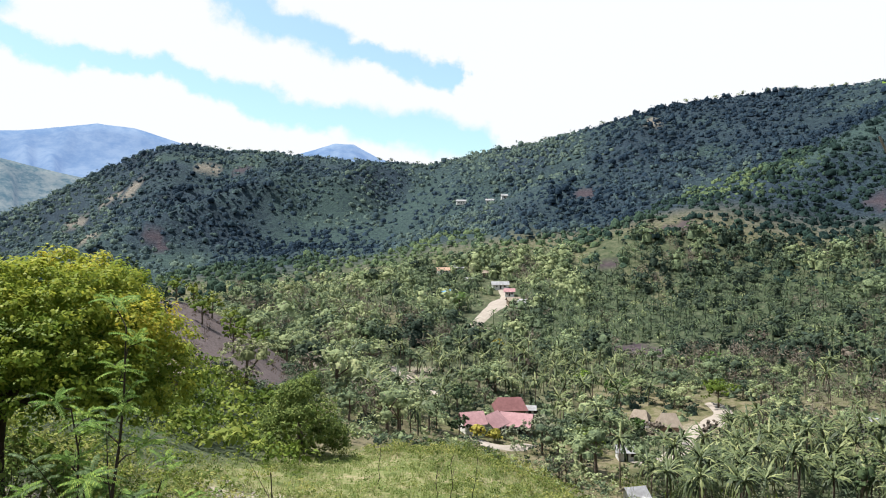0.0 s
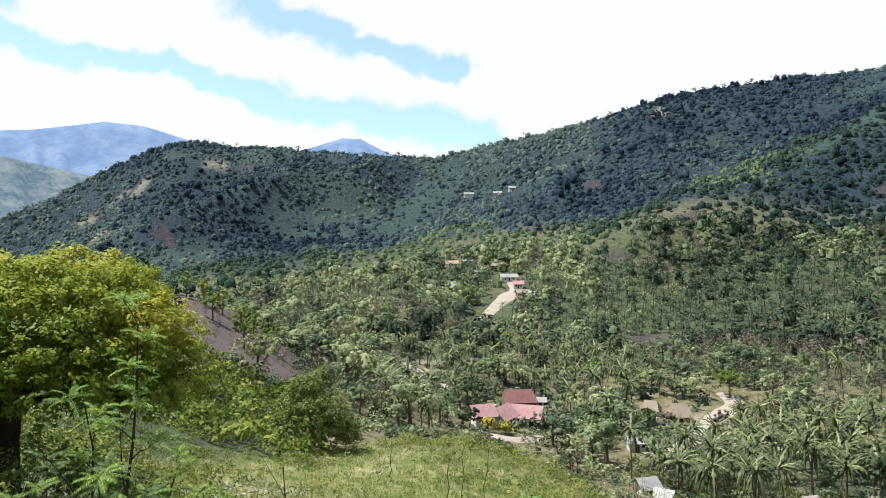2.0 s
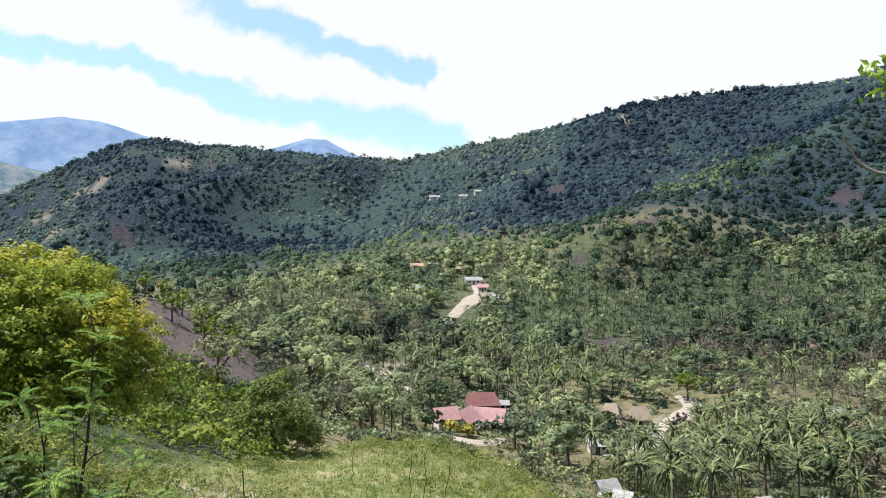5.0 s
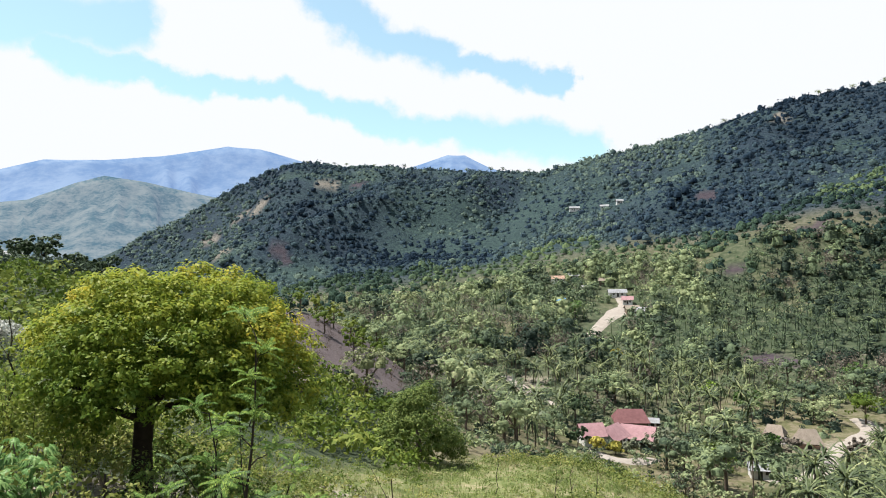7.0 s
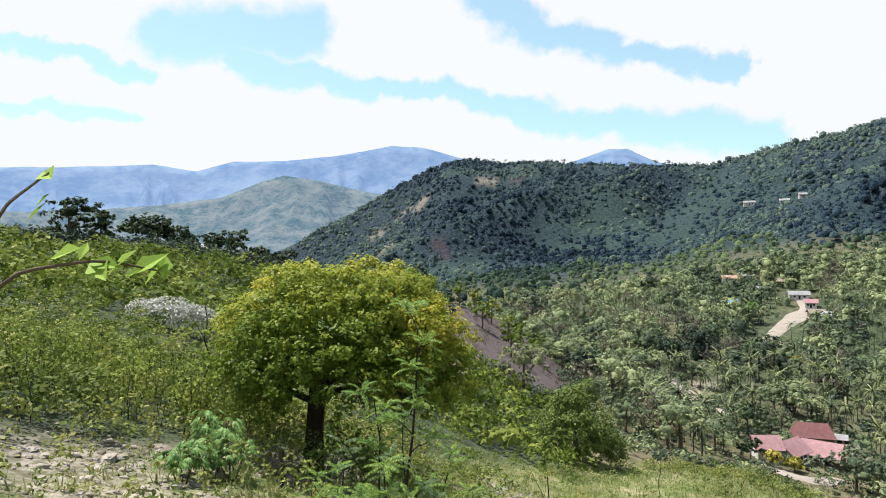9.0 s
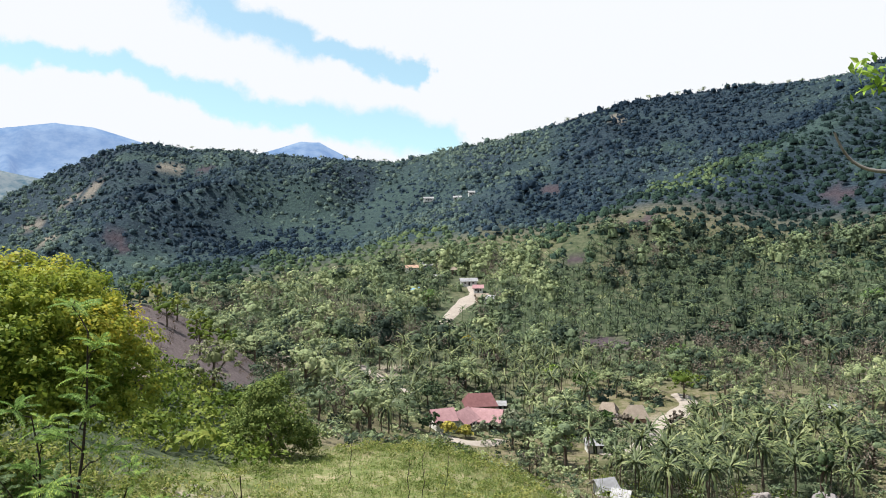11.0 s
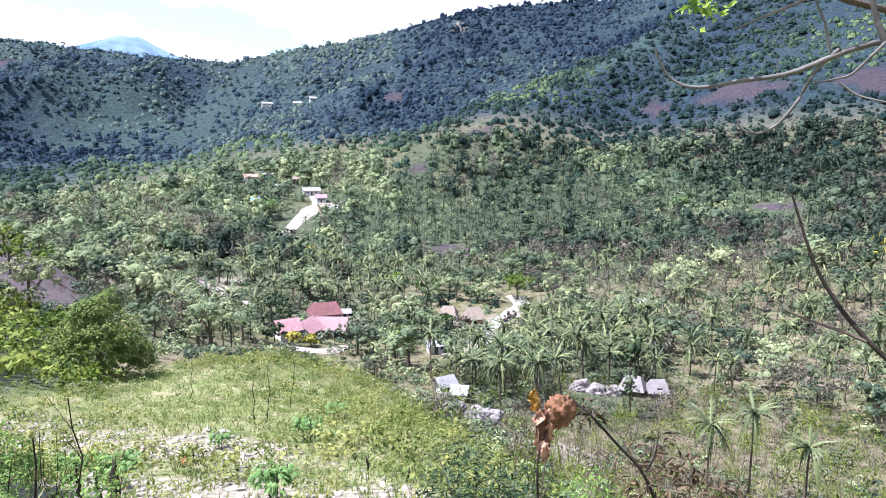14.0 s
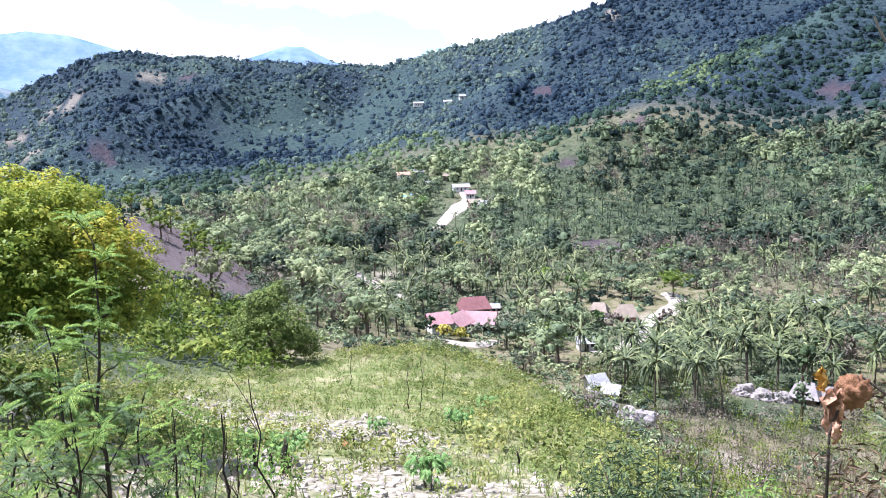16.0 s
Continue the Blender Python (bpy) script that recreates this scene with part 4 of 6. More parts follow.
for k, (bb, rr, wide, deep, tall, turn, lab) in enumerate([
        (19.0, 102, 3.8, 2.6, 2.2, 24, "long grey weathered limestone boulder below the grass slope"), (16.6, 107, 1.8, 1.6, 1.5, 0, "pale limestone boulder beside the zinc-roofed house"), (15.7, 112, 1.4, 1.2, 1.2, 40, "pale limestone boulder beside the zinc-roofed house"),
        (27.6, 129, 2.0, 1.6, 2.2, 10, "white limestone boulder near the roadside huts"), (29.0, 128, 2.0, 1.7, 1.9, -20, "white limestone boulder near the roadside huts"), (30.3, 128, 1.8, 1.4, 1.6, 5, "low white limestone boulder near the roadside huts"),
        (16.6, 189, 1.5, 1.4, 1.6, 0, "pale rock beside the thatched huts"), (19.6, 172, 1.3, 1.2, 1.2, 30, "pale rock beside the dirt road")]):
    boulder(bb, rr, wide, deep, tall, turn, 700 + k, lab)

# ---------------------------------------------------------------- trees and palms
rng = np.random.default_rng(7)
KEEP = [(2.4, 152, 8), (3.4, 155, 8), (2.2, 142, 8), (3.3, 145, 8), (21.2, 172, 8), (21.4, 160, 7), (20.4, 177, 8), (22.3, 190, 7), (-2.6, 212, 7), (-3.0, 200, 6), (16.5, 280, 13), (16.5, 268, 9), (37.2, 364, 13), (37.2, 350, 9), (42.0, 360, 11), (2.5, 135, 9), (4.5, 136, 9), (6.5, 139, 8), (5.5, 126, 8), (3.0, 122, 8), (1.6, 150, 7), (4.6, 150, 9), (3.0, 147, 8), (6.3, 153, 7), (5.0, 160, 9), (6.2, 176, 8), (19.0, 94, 7), (5.7, 178, 9), (6.1, 163, 8), (3.4, 158, 8), (2.1, 156, 7), (17.8, 180, 7), (15.7, 186, 6), (15.0, 110, 8), (18.3, 92, 7), (16.6, 100, 6), (31.8, 121, 8), (28.3, 119, 8), (20.9, 200, 8), (20.2, 188, 7), (19.4, 178, 7), (5.9, 196, 7), (5.0, 176, 10), (2.4, 170, 9), (4.0, 156, 9), (5.6, 172, 9), (2.6, 312, 8), (3.2, 300, 7), (21.2, 174, 8), (20.0, 170, 7), (17.6, 176, 8), (8.0, 190, 6), (18, 196, 11), (16, 196, 10), (18, 184, 9), (21.5, 200, 9), (20.5, 184, 8), (15.2, 118, 10), (17, 114, 8), (18.5, 104, 8), (28, 126, 11), (32, 127, 12), (30, 118, 9),
        (30, 108, 8), (15.1, 155, 8), (4.8, 380, 8), (4.0, 402, 6), (3.0, 325, 8), (3.8, 345, 8), (4.8, 364, 9), (6.2, 342, 6), (0.1, 356, 9), (0, 412, 6), (1.4, 414, 6), (31.9, 202, 7), (13.1, 446, 14), (41.8, 350, 13),
        (1.5, 656, 9), (3.96, 627, 9), (5.15, 635, 8), (1.5, 646, 7), (3.96, 617, 7), (-3.4, 228, 6), (-2.2, 216, 6), (8, 165, 9), (5.9, 182, 12), (11.8, 620, 12), (19.3, 514, 18)]
KEEP_XY = [(*polar(b, r), d) for b, r, d in KEEP]


def free(x, y, grow=0.0):
    ok = np.ones(len(x), bool)
    for cx, cy, d in KEEP_XY:
        ok &= np.hypot(x - cx, y - cy) > d + grow
    for path, w in ((ROAD_FAR, 10), (ROAD_NEAR, 8)):
        for b, r in path:
            cx, cy = polar(b, r)
            ok &= np.hypot(x - cx, y - cy) > w
    return ok


def tree_template(rng, tall, wide, n, leaf, lobes=6, flat=0.75, base=0.45, low=-0.45, solid=True):
    """A rounded, uneven crown of several lobes, and a trunk with three limbs."""
    ls = [(0, 0, tall * 0.68, wide * 0.36, tall * 0.28 * flat / 0.75)]
    for i in range(lobes):
        a, d = 2 * math.pi * (i + rng.random() * 0.7) / lobes, wide * rng.uniform(0.22, 0.36)
        s = rng.uniform(0.18, 0.3)
        ls.append((d * math.cos(a), d * math.sin(a), tall * rng.uniform(base + 0.08, 0.8), wide * s, tall * s * flat))
    limbs = [tube(bent((0, 0, -0.4), (0.1, 0, tall * 0.6), 5, 0.08, rng), np.linspace(0.035, 0.018, 5) * tall, 7)]
    for l in ls[1:4]:
        limbs.append(tube(bent((0, 0, tall * 0.35), (l[0], l[1], l[2]), 4, 0.08, rng), np.linspace(0.016, 0.006, 4) * tall, 5))
    core = [lump(rng, a, b, c - 0.1 * e, d * 0.45, e * 0.45, 5, 2) for a, b, c, d, e in ls[:5]] if solid else []
    return joined(limbs), joined([clumped(ls, n // 15, 12, leaf * 0.76, wide * 0.07, rng, low, 0.62)[:2]] + core)


def feather(rng, length, yaw, rise, steps):
    """A far frond: a folded strip with a ragged edge, drooping to a point."""
    s = np.linspace(0, 1, steps + 1)
    out = length * (s - 0.18 * s * s * (1.2 - rise))
    up = length * (rise * s - (0.55 + 0.4 * (1 - rise)) * s ** 2.2)
    ca, sa = math.cos(yaw), math.sin(yaw)
    rib = np.stack([out * ca, out * sa, up], -1)
    half = length * 0.06 * np.sin(math.pi * np.clip(0.15 + 0.85 * s, 0, 1)) * rng.uniform(0.75, 1.25, steps + 1) * (np.where(np.arange(steps + 1) % 2, 1.35, 0.5) if steps > 6 else 1.0)
    side = np.array([-sa, ca, 0.0])
    rows = [rib - half[:, None] * side + half[:, None] * np.array([0, 0, -0.7]), rib, rib + half[:, None] * side + half[:, None] * np.array([0, 0, -0.7])]
    k, i = steps + 1, np.arange(steps)
    return np.concatenate(rows), np.concatenate([np.stack([o + i, o + i + 1, o + k + i + 1, o + k + i], -1) for o in (0, k)])


def far_palm_template(rng, tall, fronds=12):
    lean = rng.normal(size=2) * 0.06 * tall
    top = np.array([lean[0], lean[1], tall])
    ps = [tube([(0, 0, -0.5), (lean[0] * 0.3, lean[1] * 0.3, tall * 0.5), tuple(top)], [0.17, 0.14, 0.11], 4)]
    for i in range(fronds):
        v, q = feather(rng, rng.uniform(2.9, 3.9), i * 2.4 + rng.normal() * 0.2, (0.95, 0.6, 0.35, 0.75, 0.08, 0.48)[i % 6] + rng.normal() * 0.06, 4)
        ps.append((v + top, q))
    return joined(ps)


def palm_template(rng, tall, fronds=30, steps=8, length=3.6, ring=6, rings=7):
    lean = rng.normal(size=2) * 0.07 * tall
    pts = [(lean[0] * t * t, lean[1] * t * t, -0.5 + (tall + 0.5) * t) for t in np.linspace(0, 1, rings)]
    trunk = tube(pts, np.linspace(0.15, 0.09, rings), ring)
    fs = []
    rises = (1.1, 0.7, 0.42, 0.9, 0.1, 0.55, -0.25)
    for i in range(fronds):
        v, q = feather(rng, length * rng.uniform(0.85, 1.1), i * 2.4 + rng.normal() * 0.2, rises[i % 7] + rng.normal() * 0.06, steps)
        fs.append((v + np.array(pts[-1]), q))
    return trunk, joined(fs)


def frond_tones(verts, fronds, seed):
    """Fronds differ: upright ones lighter, drooping ones darker, with a random spread."""
    r = np.random.default_rng(seed)
    return np.clip(np.array([(0.75, 0.6, 0.45, 0.62, 0.22, 0.5, 0.1)[i % 7] for i in range(fronds)]) * 0.6 + r.random(fronds) * 0.3, 0, 0.9).repeat(verts // fronds)


palm_sets = [palm_template(rng, t) for t in (5.5, 6.5, 8.0, 6.0, 9.0)]
PALM_MESH = [(mesh_of("trunk", *a, M["bark"], True), mesh_of("crown", *b, M["palm_leaf"], True, frond_tones(len(b[0]), 30, k))) for k, (a, b) in enumerate(palm_sets)]
tree_sets = [tree_template(rng, 7.5, 9, 640, 0.36, 8, 0.75, 0.3), tree_template(rng, 6, 8.5, 620, 0.36, 8, 0.75, 0.25), tree_template(rng, 9, 9, 660, 0.36, 8, 0.75, 0.3), tree_template(rng, 5, 6, 420, 0.3, 6, 0.8, 0.25), tree_template(rng, 8.5, 10.5, 680, 0.38, 9, 0.6, 0.35)]
TREE_MESH = [(mesh_of("trunk", *a, M["bark"], True), mesh_of("crown", *b, M["valley_leaf"], True)) for a, b in tree_sets]


def put_palm(x, y, k, scale, label="coconut palm with arching fronds in the valley"):
    p = thing("coconut_palm", (x, y, float(height(x, y))), label, "palm", "coconut palms in the valley", rng.uniform(0, 6.28), scale)
    part("trunk", PALM_MESH[k][0], None, p)
    part("crown", PALM_MESH[k][1], None, p)
    return p


def put_tree(x, y, k, scale, label="round-crowned green tree in the valley", meshes=None, group="valley trees", name="tree"):
    meshes = meshes or TREE_MESH
    p = thing(name, (x, y, float(height(x, y))), label, "tree", group, rng.uniform(0, 6.28), scale)
    part("trunk", meshes[k][0], None, p)
    part("crown", meshes[k][1], None, p)
    return p


# three tall palms on the near valley side, fronds as parts
for bb, rr, tall in [(38.1, 84, 9.5), (41.3, 86, 11.0), (45.3, 80, 8.5)]:
    x, y = polar(bb, rr)
    p = thing("coconut_palm", (x, y, float(height(x, y))), "tall coconut palm standing alone on the scrubby slope", "palm", "lone palms on the slope")
    pts = [(0.25 * t * t, 0.1 * t, -0.5 + (tall + 0.5) * t) for t in np.linspace(0, 1, 8)]
    part("trunk", tube(pts, np.linspace(0.15, 0.1, 8), 8), M["bark"], p, smooth=True)
    for i in range(30):
        v, q = feather(rng, rng.uniform(2.9, 3.8), i * 2.4 + rng.normal() * 0.2, rng.choice([1.0, 0.7, 0.45, 0.15, -0.2]) + rng.normal() * 0.06, 16)
        part("frond", (v + np.array(pts[-1]), q), M["palm_leaf"], p, tone=np.full(len(v), rng.uniform(0.05, 0.6)))


def palm_chance(x, y):
    """Where palms outnumber other trees."""
    r, b = np.hypot(x, y), np.degrees(np.arctan2(x, y))
    c = 0.9 * spread(b, 17, 34, 5) * spread(r, 112, 182, 14)
    rest = np.maximum(0.8 * spread(b, -12, 16, 5) * spread(r, 165, 265, 25), 0.7 * spread(b, 6, 46, 6) * spread(r, 290, 450, 30))
    rest = np.maximum(rest, 0.55 * spread(b, -14, 10, 6) * spread(r, 270, 400, 30))
    rest = np.maximum(rest, 0.75 * spread(b, -9, 0, 3) * spread(r, 120, 215, 20))
    rest = np.maximum(rest, 0.4 * spread(b, 28, 55, 6) * spread(r, 120, 300, 25))
    return np.maximum(c, rest * np.clip(0.85 + 3.2 * fbm(x, y, 48, 2, 331), 0.1, 1.25))


vx, vy = scatter(-17, 57, 92, 490, 6.5, rng)
vr, vb = np.hypot(vx, vy), np.degrees(np.arctan2(vx, vy))
start = np.interp(vb, [-17, -13, -10, 0, 8, 15, 22, 30, 57], [165, 140, 92, 122, 126, 122, 112, 128, 132])
ok = free(vx, vy) & (spread(np.degrees(np.arctan2(vx, vy)), 17, 34, 5) * spread(vr, 112, 182, 14) < 0.8) & (vr > start) & (vr < np.interp(vb, [-17, 0, 20, 30, 40, 57], [400, 440, 470, 480, 488, 488])) & (in_patch(vx, vy, BARE) < 0.3)
vx, vy, vr, vb = vx[ok], vy[ok], vr[ok], vb[ok]
order = np.argsort(vr)
vx, vy, vr, vb = vx[order], vy[order], vr[order], vb[order]
is_palm = rng.random(len(vx)) < palm_chance(vx, vy)
# the dense grove by the road
kx, ky = scatter(16, 36, 108, 186, 5.1, rng)
ok = free(kx, ky, -3) & (palm_chance(kx, ky) > 0.5)
for x, y in zip(kx[ok], ky[ok]):
    put_palm(x, y, int(rng.integers(0, 5)), rng.uniform(0.85, 1.15), "coconut palm in the dense grove by the road")
patchy = fbm(vx, vy, 55, 3, 301)
grey = ~is_palm & (rng.random(len(vx)) < np.clip(0.16 + 0.55 * fbm(vx, vy, 45, 2, 311), 0.04, 0.6) + 0.32 * spread(vb, 27, 56, 6) * (vr < 260))
leafy = ~is_palm & ~grey & (rng.random(len(vx)) < 0.93)
pi, li, gi = np.nonzero(is_palm)[0], np.nonzero(leafy)[0], np.nonzero(grey)[0]
for i in pi[:230]:
    put_palm(vx[i], vy[i], int(rng.integers(0, 5)), rng.uniform(0.8, 1.15))
for i in li[:220]:
    put_tree(vx[i], vy[i], int(rng.integers(0, 5)), rng.choice([0.6, 0.95, 1.3]) * rng.uniform(0.85, 1.15))
far_palm = [far_palm_template(rng, t) for t in (5.5, 6.5, 8, 9)]
s = pi[230:]
# right-hand palms get a darker tone for the cloud shade over them
stuff("distant_palms", "distant coconut palm grove across the valley floor", "palm grove", far_palm, ground_points(vx[s], vy[s], -1.8), rng.uniform(0.95, 1.3, len(s)), M["far_palm_leaf"], rng, np.clip(0.52 - 0.3 * spread(vb[s], 14, 60, 6) + 0.7 * patchy[s] + rng.normal(size=len(s)) * 0.2, 0, 1), False)


def small_wood(rng):
    """A far broadleaf tree: uneven lobes of leaf clumps over a dark core."""
    ls = [(0, 0, 3.9, 2.5, 2.0)] + [(math.cos(a) * 1.9, math.sin(a) * 1.9, rng.uniform(2.2, 3.9), rng.uniform(1.1, 1.9), rng.uniform(1.0, 1.6)) for a in rng.uniform(0, 1.2) + np.arange(4) * 1.57]
    core = [lump(rng, 0, 0, 1.4, 1.7, 2.3, 5, 2)] + [lump(rng, a, b, c, d * 0.5, e * 0.5, 5, 2) for a, b, c, d, e in ls[:3]]
    return joined(core + [clumped(ls, 16, 6, 0.38, 0.5, rng, -0.3, 0.65)[:2], crown(ls, 18, 0.42, rng, -0.2, 0.65, 0.1, 0.5)])


wood_small = [small_wood(rng) for _ in range(6)]
s = li[220:]
# tone holds the cloud shade: lower on the far right, higher on the left
stuff("valley_woods", "mixed green woodland filling the valley floor", "woodland", wood_small, ground_points(vx[s], vy[s], -0.6), rng.choice([0.75, 1.15, 1.6, 2.1], len(s), p=[0.22, 0.33, 0.3, 0.15]) * rng.uniform(0.85, 1.15, len(s)), M["wood_leaf"], rng, np.clip(0.42 + 0.9 * patchy[s] - 0.12 * spread(vb[s], 42, 60, 6) - 0.24 * spread(vb[s], 14, 60, 8) * (vr[s] > 270) + 0.14 * spread(vb[s], -16, 13, 6) + rng.normal(size=len(s)) * 0.23, 0, 0.86))


def twiggy_template(rng, tall, n):
    """A leafless, finely branched tree: limbs, branches and a haze of thin twigs."""
    ps = [tube(bent((0, 0, -0.3), (0, 0, tall * 0.55), 4, 0.05, rng), np.linspace(0.1, 0.05, 4), 5)]
    ends = []
    for i in range(n):
        a, z = rng.uniform(0, 6.28), tall * rng.uniform(0.2, 0.5)
        d = tall * rng.uniform(0.15, 0.42)
        e = (d * math.cos(a), d * math.sin(a), tall * rng.uniform(0.6, 0.95))
        ps.append(tube(bent((0, 0, z), e, 4, 0.12, rng), [0.045, 0.035, 0.022, 0.012], 3))
        ends += [e, np.array(e) * 0.8 + rng.normal(size=3) * 0.3]
    twigs = cards(np.repeat(np.array(ends), 7, 0) + rng.normal(size=(len(ends) * 7, 3)) * tall * 0.08, rng.normal(size=(len(ends) * 7, 3)) + np.array([0, 0, 0.3]), rng.uniform(0.28, 0.5, len(ends) * 7), rng, 0.2, 0.0)
    return joined(ps), twigs[:2]


twig_sets = [twiggy_template(rng, 6, 9), twiggy_template(rng, 5, 8), twiggy_template(rng, 7, 10)]
TWIG_MESH = [(mesh_of("trunk", *a, M["grey_leaf"], True), mesh_of("crown", *b, M["grey_leaf"])) for a, b in twig_sets]
for i in gi[:110]:
    k = int(rng.integers(0, 3))
    p = thing("bare_tree", (vx[i], vy[i], float(height(vx[i], vy[i]))), "leafless grey tree with fine twigs in the valley", "tree", "leafless valley trees", rng.uniform(0, 6.28), rng.uniform(0.95, 1.45))
    part("trunk", TWIG_MESH[k][0], None, p)
    part("crown", TWIG_MESH[k][1], None, p)
s = gi[110:]
stuff("bare_woods", "leafless grey twiggy trees among the green", "bare trees", [joined(t) for t in twig_sets], ground_points(vx[s], vy[s]), rng.uniform(1.1, 1.7, len(s)), M["grey_leaf"], rng)


def valley_tree(bearing, distance, tall, wide, mat, label, seed, n=620):
    """A single tree that stands out from the woods."""
    r = np.random.default_rng(seed)
    x, y = polar(bearing, distance)
    t, c = tree_template(r, tall, wide, n, 0.5, 8, 0.8, 0.25)
    p = thing("tree", (x, y, float(height(x, y))), label, "tree", "", r.uniform(0, 6))
    part("trunk", t, M["bark"], p, smooth=True)
    part("crown", c, M[mat], p, smooth=True)


for k, (bb, rr, tall, wide, mat, label) in enumerate([
        (21.8, 256, 9, 10, "bright_leaf", "tree with a bright fresh green crown"), (1.4, 340, 10, 11, "bright_leaf", "bright green tree beside the village road"),
        (11.6, 230, 6, 6, "lime_leaf", "small lime-green tree near the houses"), (4.7, 270, 6, 6, "yellow_crown", "small tree with yellow blossom or leaves"),
        (8.3, 152, 9, 10, "olive_leaf", "dusty olive tree beside the red-roofed houses"), (12.5, 168, 8, 9, "dark_leaf", "dark green tree behind the houses"),
        (-12.8, 378, 11, 15, "pale_leaf", "broad pale yellow-green tree at the valley edge"), (-12.5, 230, 9, 9, "olive_leaf", "grey-green tree on the valley side"),
        (31.7, 140, 10, 5, "dark_leaf", "tall dark narrow tree beside the huts"), (30.9, 273, 8, 10, "grey_leaf", "rounded leafless grey tree"),
        (24.8, 303, 8, 11, "grey_leaf", "broad leafless grey tree in the grove"), (6.8, 243, 7, 9, "grey_leaf", "leafless grey tree beyond the houses"),
        (-6.5, 262, 10, 12, "dark_leaf", "dark spreading tree in the valley"), (43.0, 285, 8, 9, "olive_leaf", "dusty green spreading tree below the ridge"),
        (48.5, 255, 9, 9, "dark_leaf", "dark green tree below the ridge"), (26.5, 330, 9, 11, "dark_leaf", "dark round tree in the palm grove"), (35.0, 372, 9, 11, "bright_leaf", "bright green tree beside the clearing"),
        (1.2, 190, 8, 9, "dark_leaf", "dark green tree behind the red roofs"), (14.5, 215, 8, 9, "bright_leaf", "green tree beside the village track"), (-8.5, 190, 7, 8, "yellow_crown", "yellowing tree at the edge of the slope"),
        (2.9, 155, 3.6, 4.2, "yellow_crown", "small yellowing tree in front of the red-roofed houses"), (4.4, 157, 3.0, 4.0, "yellow_crown", "small yellowing tree in front of the red-roofed houses"), (5.7, 162, 3.8, 4.4, "olive_leaf", "small dusty tree beside the red-roofed houses"),
        (1.4, 156, 5.2, 5.4, "dark_leaf", "dark green tree beside the red-roofed houses"), (17.3, 178, 4.2, 5.0, "grey_leaf", "leafless grey tree in front of the thatched huts"), (16.0, 182, 4.0, 4.6, "bright_leaf", "green tree in front of the thatched huts"), (21.6, 180, 5.0, 5.2, "grey_leaf", "leafless grey tree beside the dirt road")]):
    valley_tree(bb, rr, tall, wide, mat, label, 900 + k)

# shrub layer under and between the valley trees
bush_sets = [joined([lump(rng, 0, 0, 0.1, 1.1, 0.8, 5, 2), crown([(0, 0, 0.8, 1.4, 1.1), (1.0, 0.3, 0.6, 0.9, 0.8), (-0.8, 0.6, 0.6, 0.9, 0.8)], 26, 0.4, rng)]) for _ in range(3)]
ux, uy = scatter(-20, 58, 50, 430, 3.7, rng)
ur, ub = np.hypot(ux, uy), np.degrees(np.arctan2(ux, uy))
ok = free(ux, uy, -7.5) & (ur > np.interp(ub, [-20, -15, -10, 0, 10, 18, 26, 58], [150, 145, 72, 70, 70, 62, 50, 50])) & (in_patch(ux, uy, BARE) < 0.5) & (in_patch(ux, uy, PALE) < 0.5) & (rng.random(len(ux)) < np.where(ur < 200, 0.85, 0.46))
ok &= ~((ub > 21) & (ur < 125)) | (rng.random(len(ux)) < 0.5)
ok &= rng.random(len(ux)) > 0.4 * palm_chance(ux, uy)
ux, uy, ur = ux[ok], uy[ok], ur[ok]
near_bush = [clumped([(0, 0, 0.8, 1.3, 1.0), (1.0, 0.3, 0.6, 0.9, 0.8), (-0.8, 0.6, 0.6, 0.9, 0.8)], 9, 8, 0.24, 0.55, rng, -0.3)[:2] for _ in range(4)]
n_ = ur < 165
stuff("slope_foot_scrub", "green bushes at the foot of the slope", "scrub", near_bush, ground_points(ux[n_], uy[n_]), rng.uniform(0.5, 1.5, n_.sum()), M["wood_leaf"], rng)
ux, uy, ur = ux[~n_], uy[~n_], ur[~n_]
stuff("valley_scrub", "low green scrub between the valley trees", "scrub", bush_sets, ground_points(ux, uy), rng.uniform(0.5, 1.7, len(ux)) * np.where(ur < 110, 0.7, 1.0), M["wood_leaf"], rng, np.clip(0.45 + 0.8 * fbm(ux, uy, 40, 3, 321) + rng.normal(size=len(ux)) * 0.22, 0, 1))
dx, dy = scatter(14, 58, 50, 135, 2.15, rng)
ok = free(dx, dy, -7) & (rng.random(len(dx)) < np.where(np.degrees(np.arctan2(dx, dy)) > 21, 0.8, 0.3))
dx, dy = dx[ok], dy[ok]
dry_sets = []
for _ in range(4):
    sticks = [tube(bent((x0 * 0.5, y0 * 0.5, -0.2), (x0 * 2, y0 * 2, rng.uniform(1.2, 2.6)), 3, 0.1, rng), [0.022, 0.018, 0.01], 3) for x0, y0 in rng.normal(size=(6, 2)) * 0.35]
    dry_sets.append(joined(sticks + [crown([(0, 0, 0.8, 1.2, 0.9), (0.8, 0.3, 0.6, 0.9, 0.7)], 58, 0.15, rng, -0.5, 0.4, 0.5, 0.8)]))
half = rng.random(len(dx)) < 0.42 + 0.6 * fbm(dx, dy, 14, 2, 341)
stuff("dry_scrub", "dry grey-brown twiggy scrub on the lower slope", "scrub", dry_sets, ground_points(dx[half], dy[half]), rng.uniform(0.7, 1.8, half.sum()), M["grey_leaf"], rng)
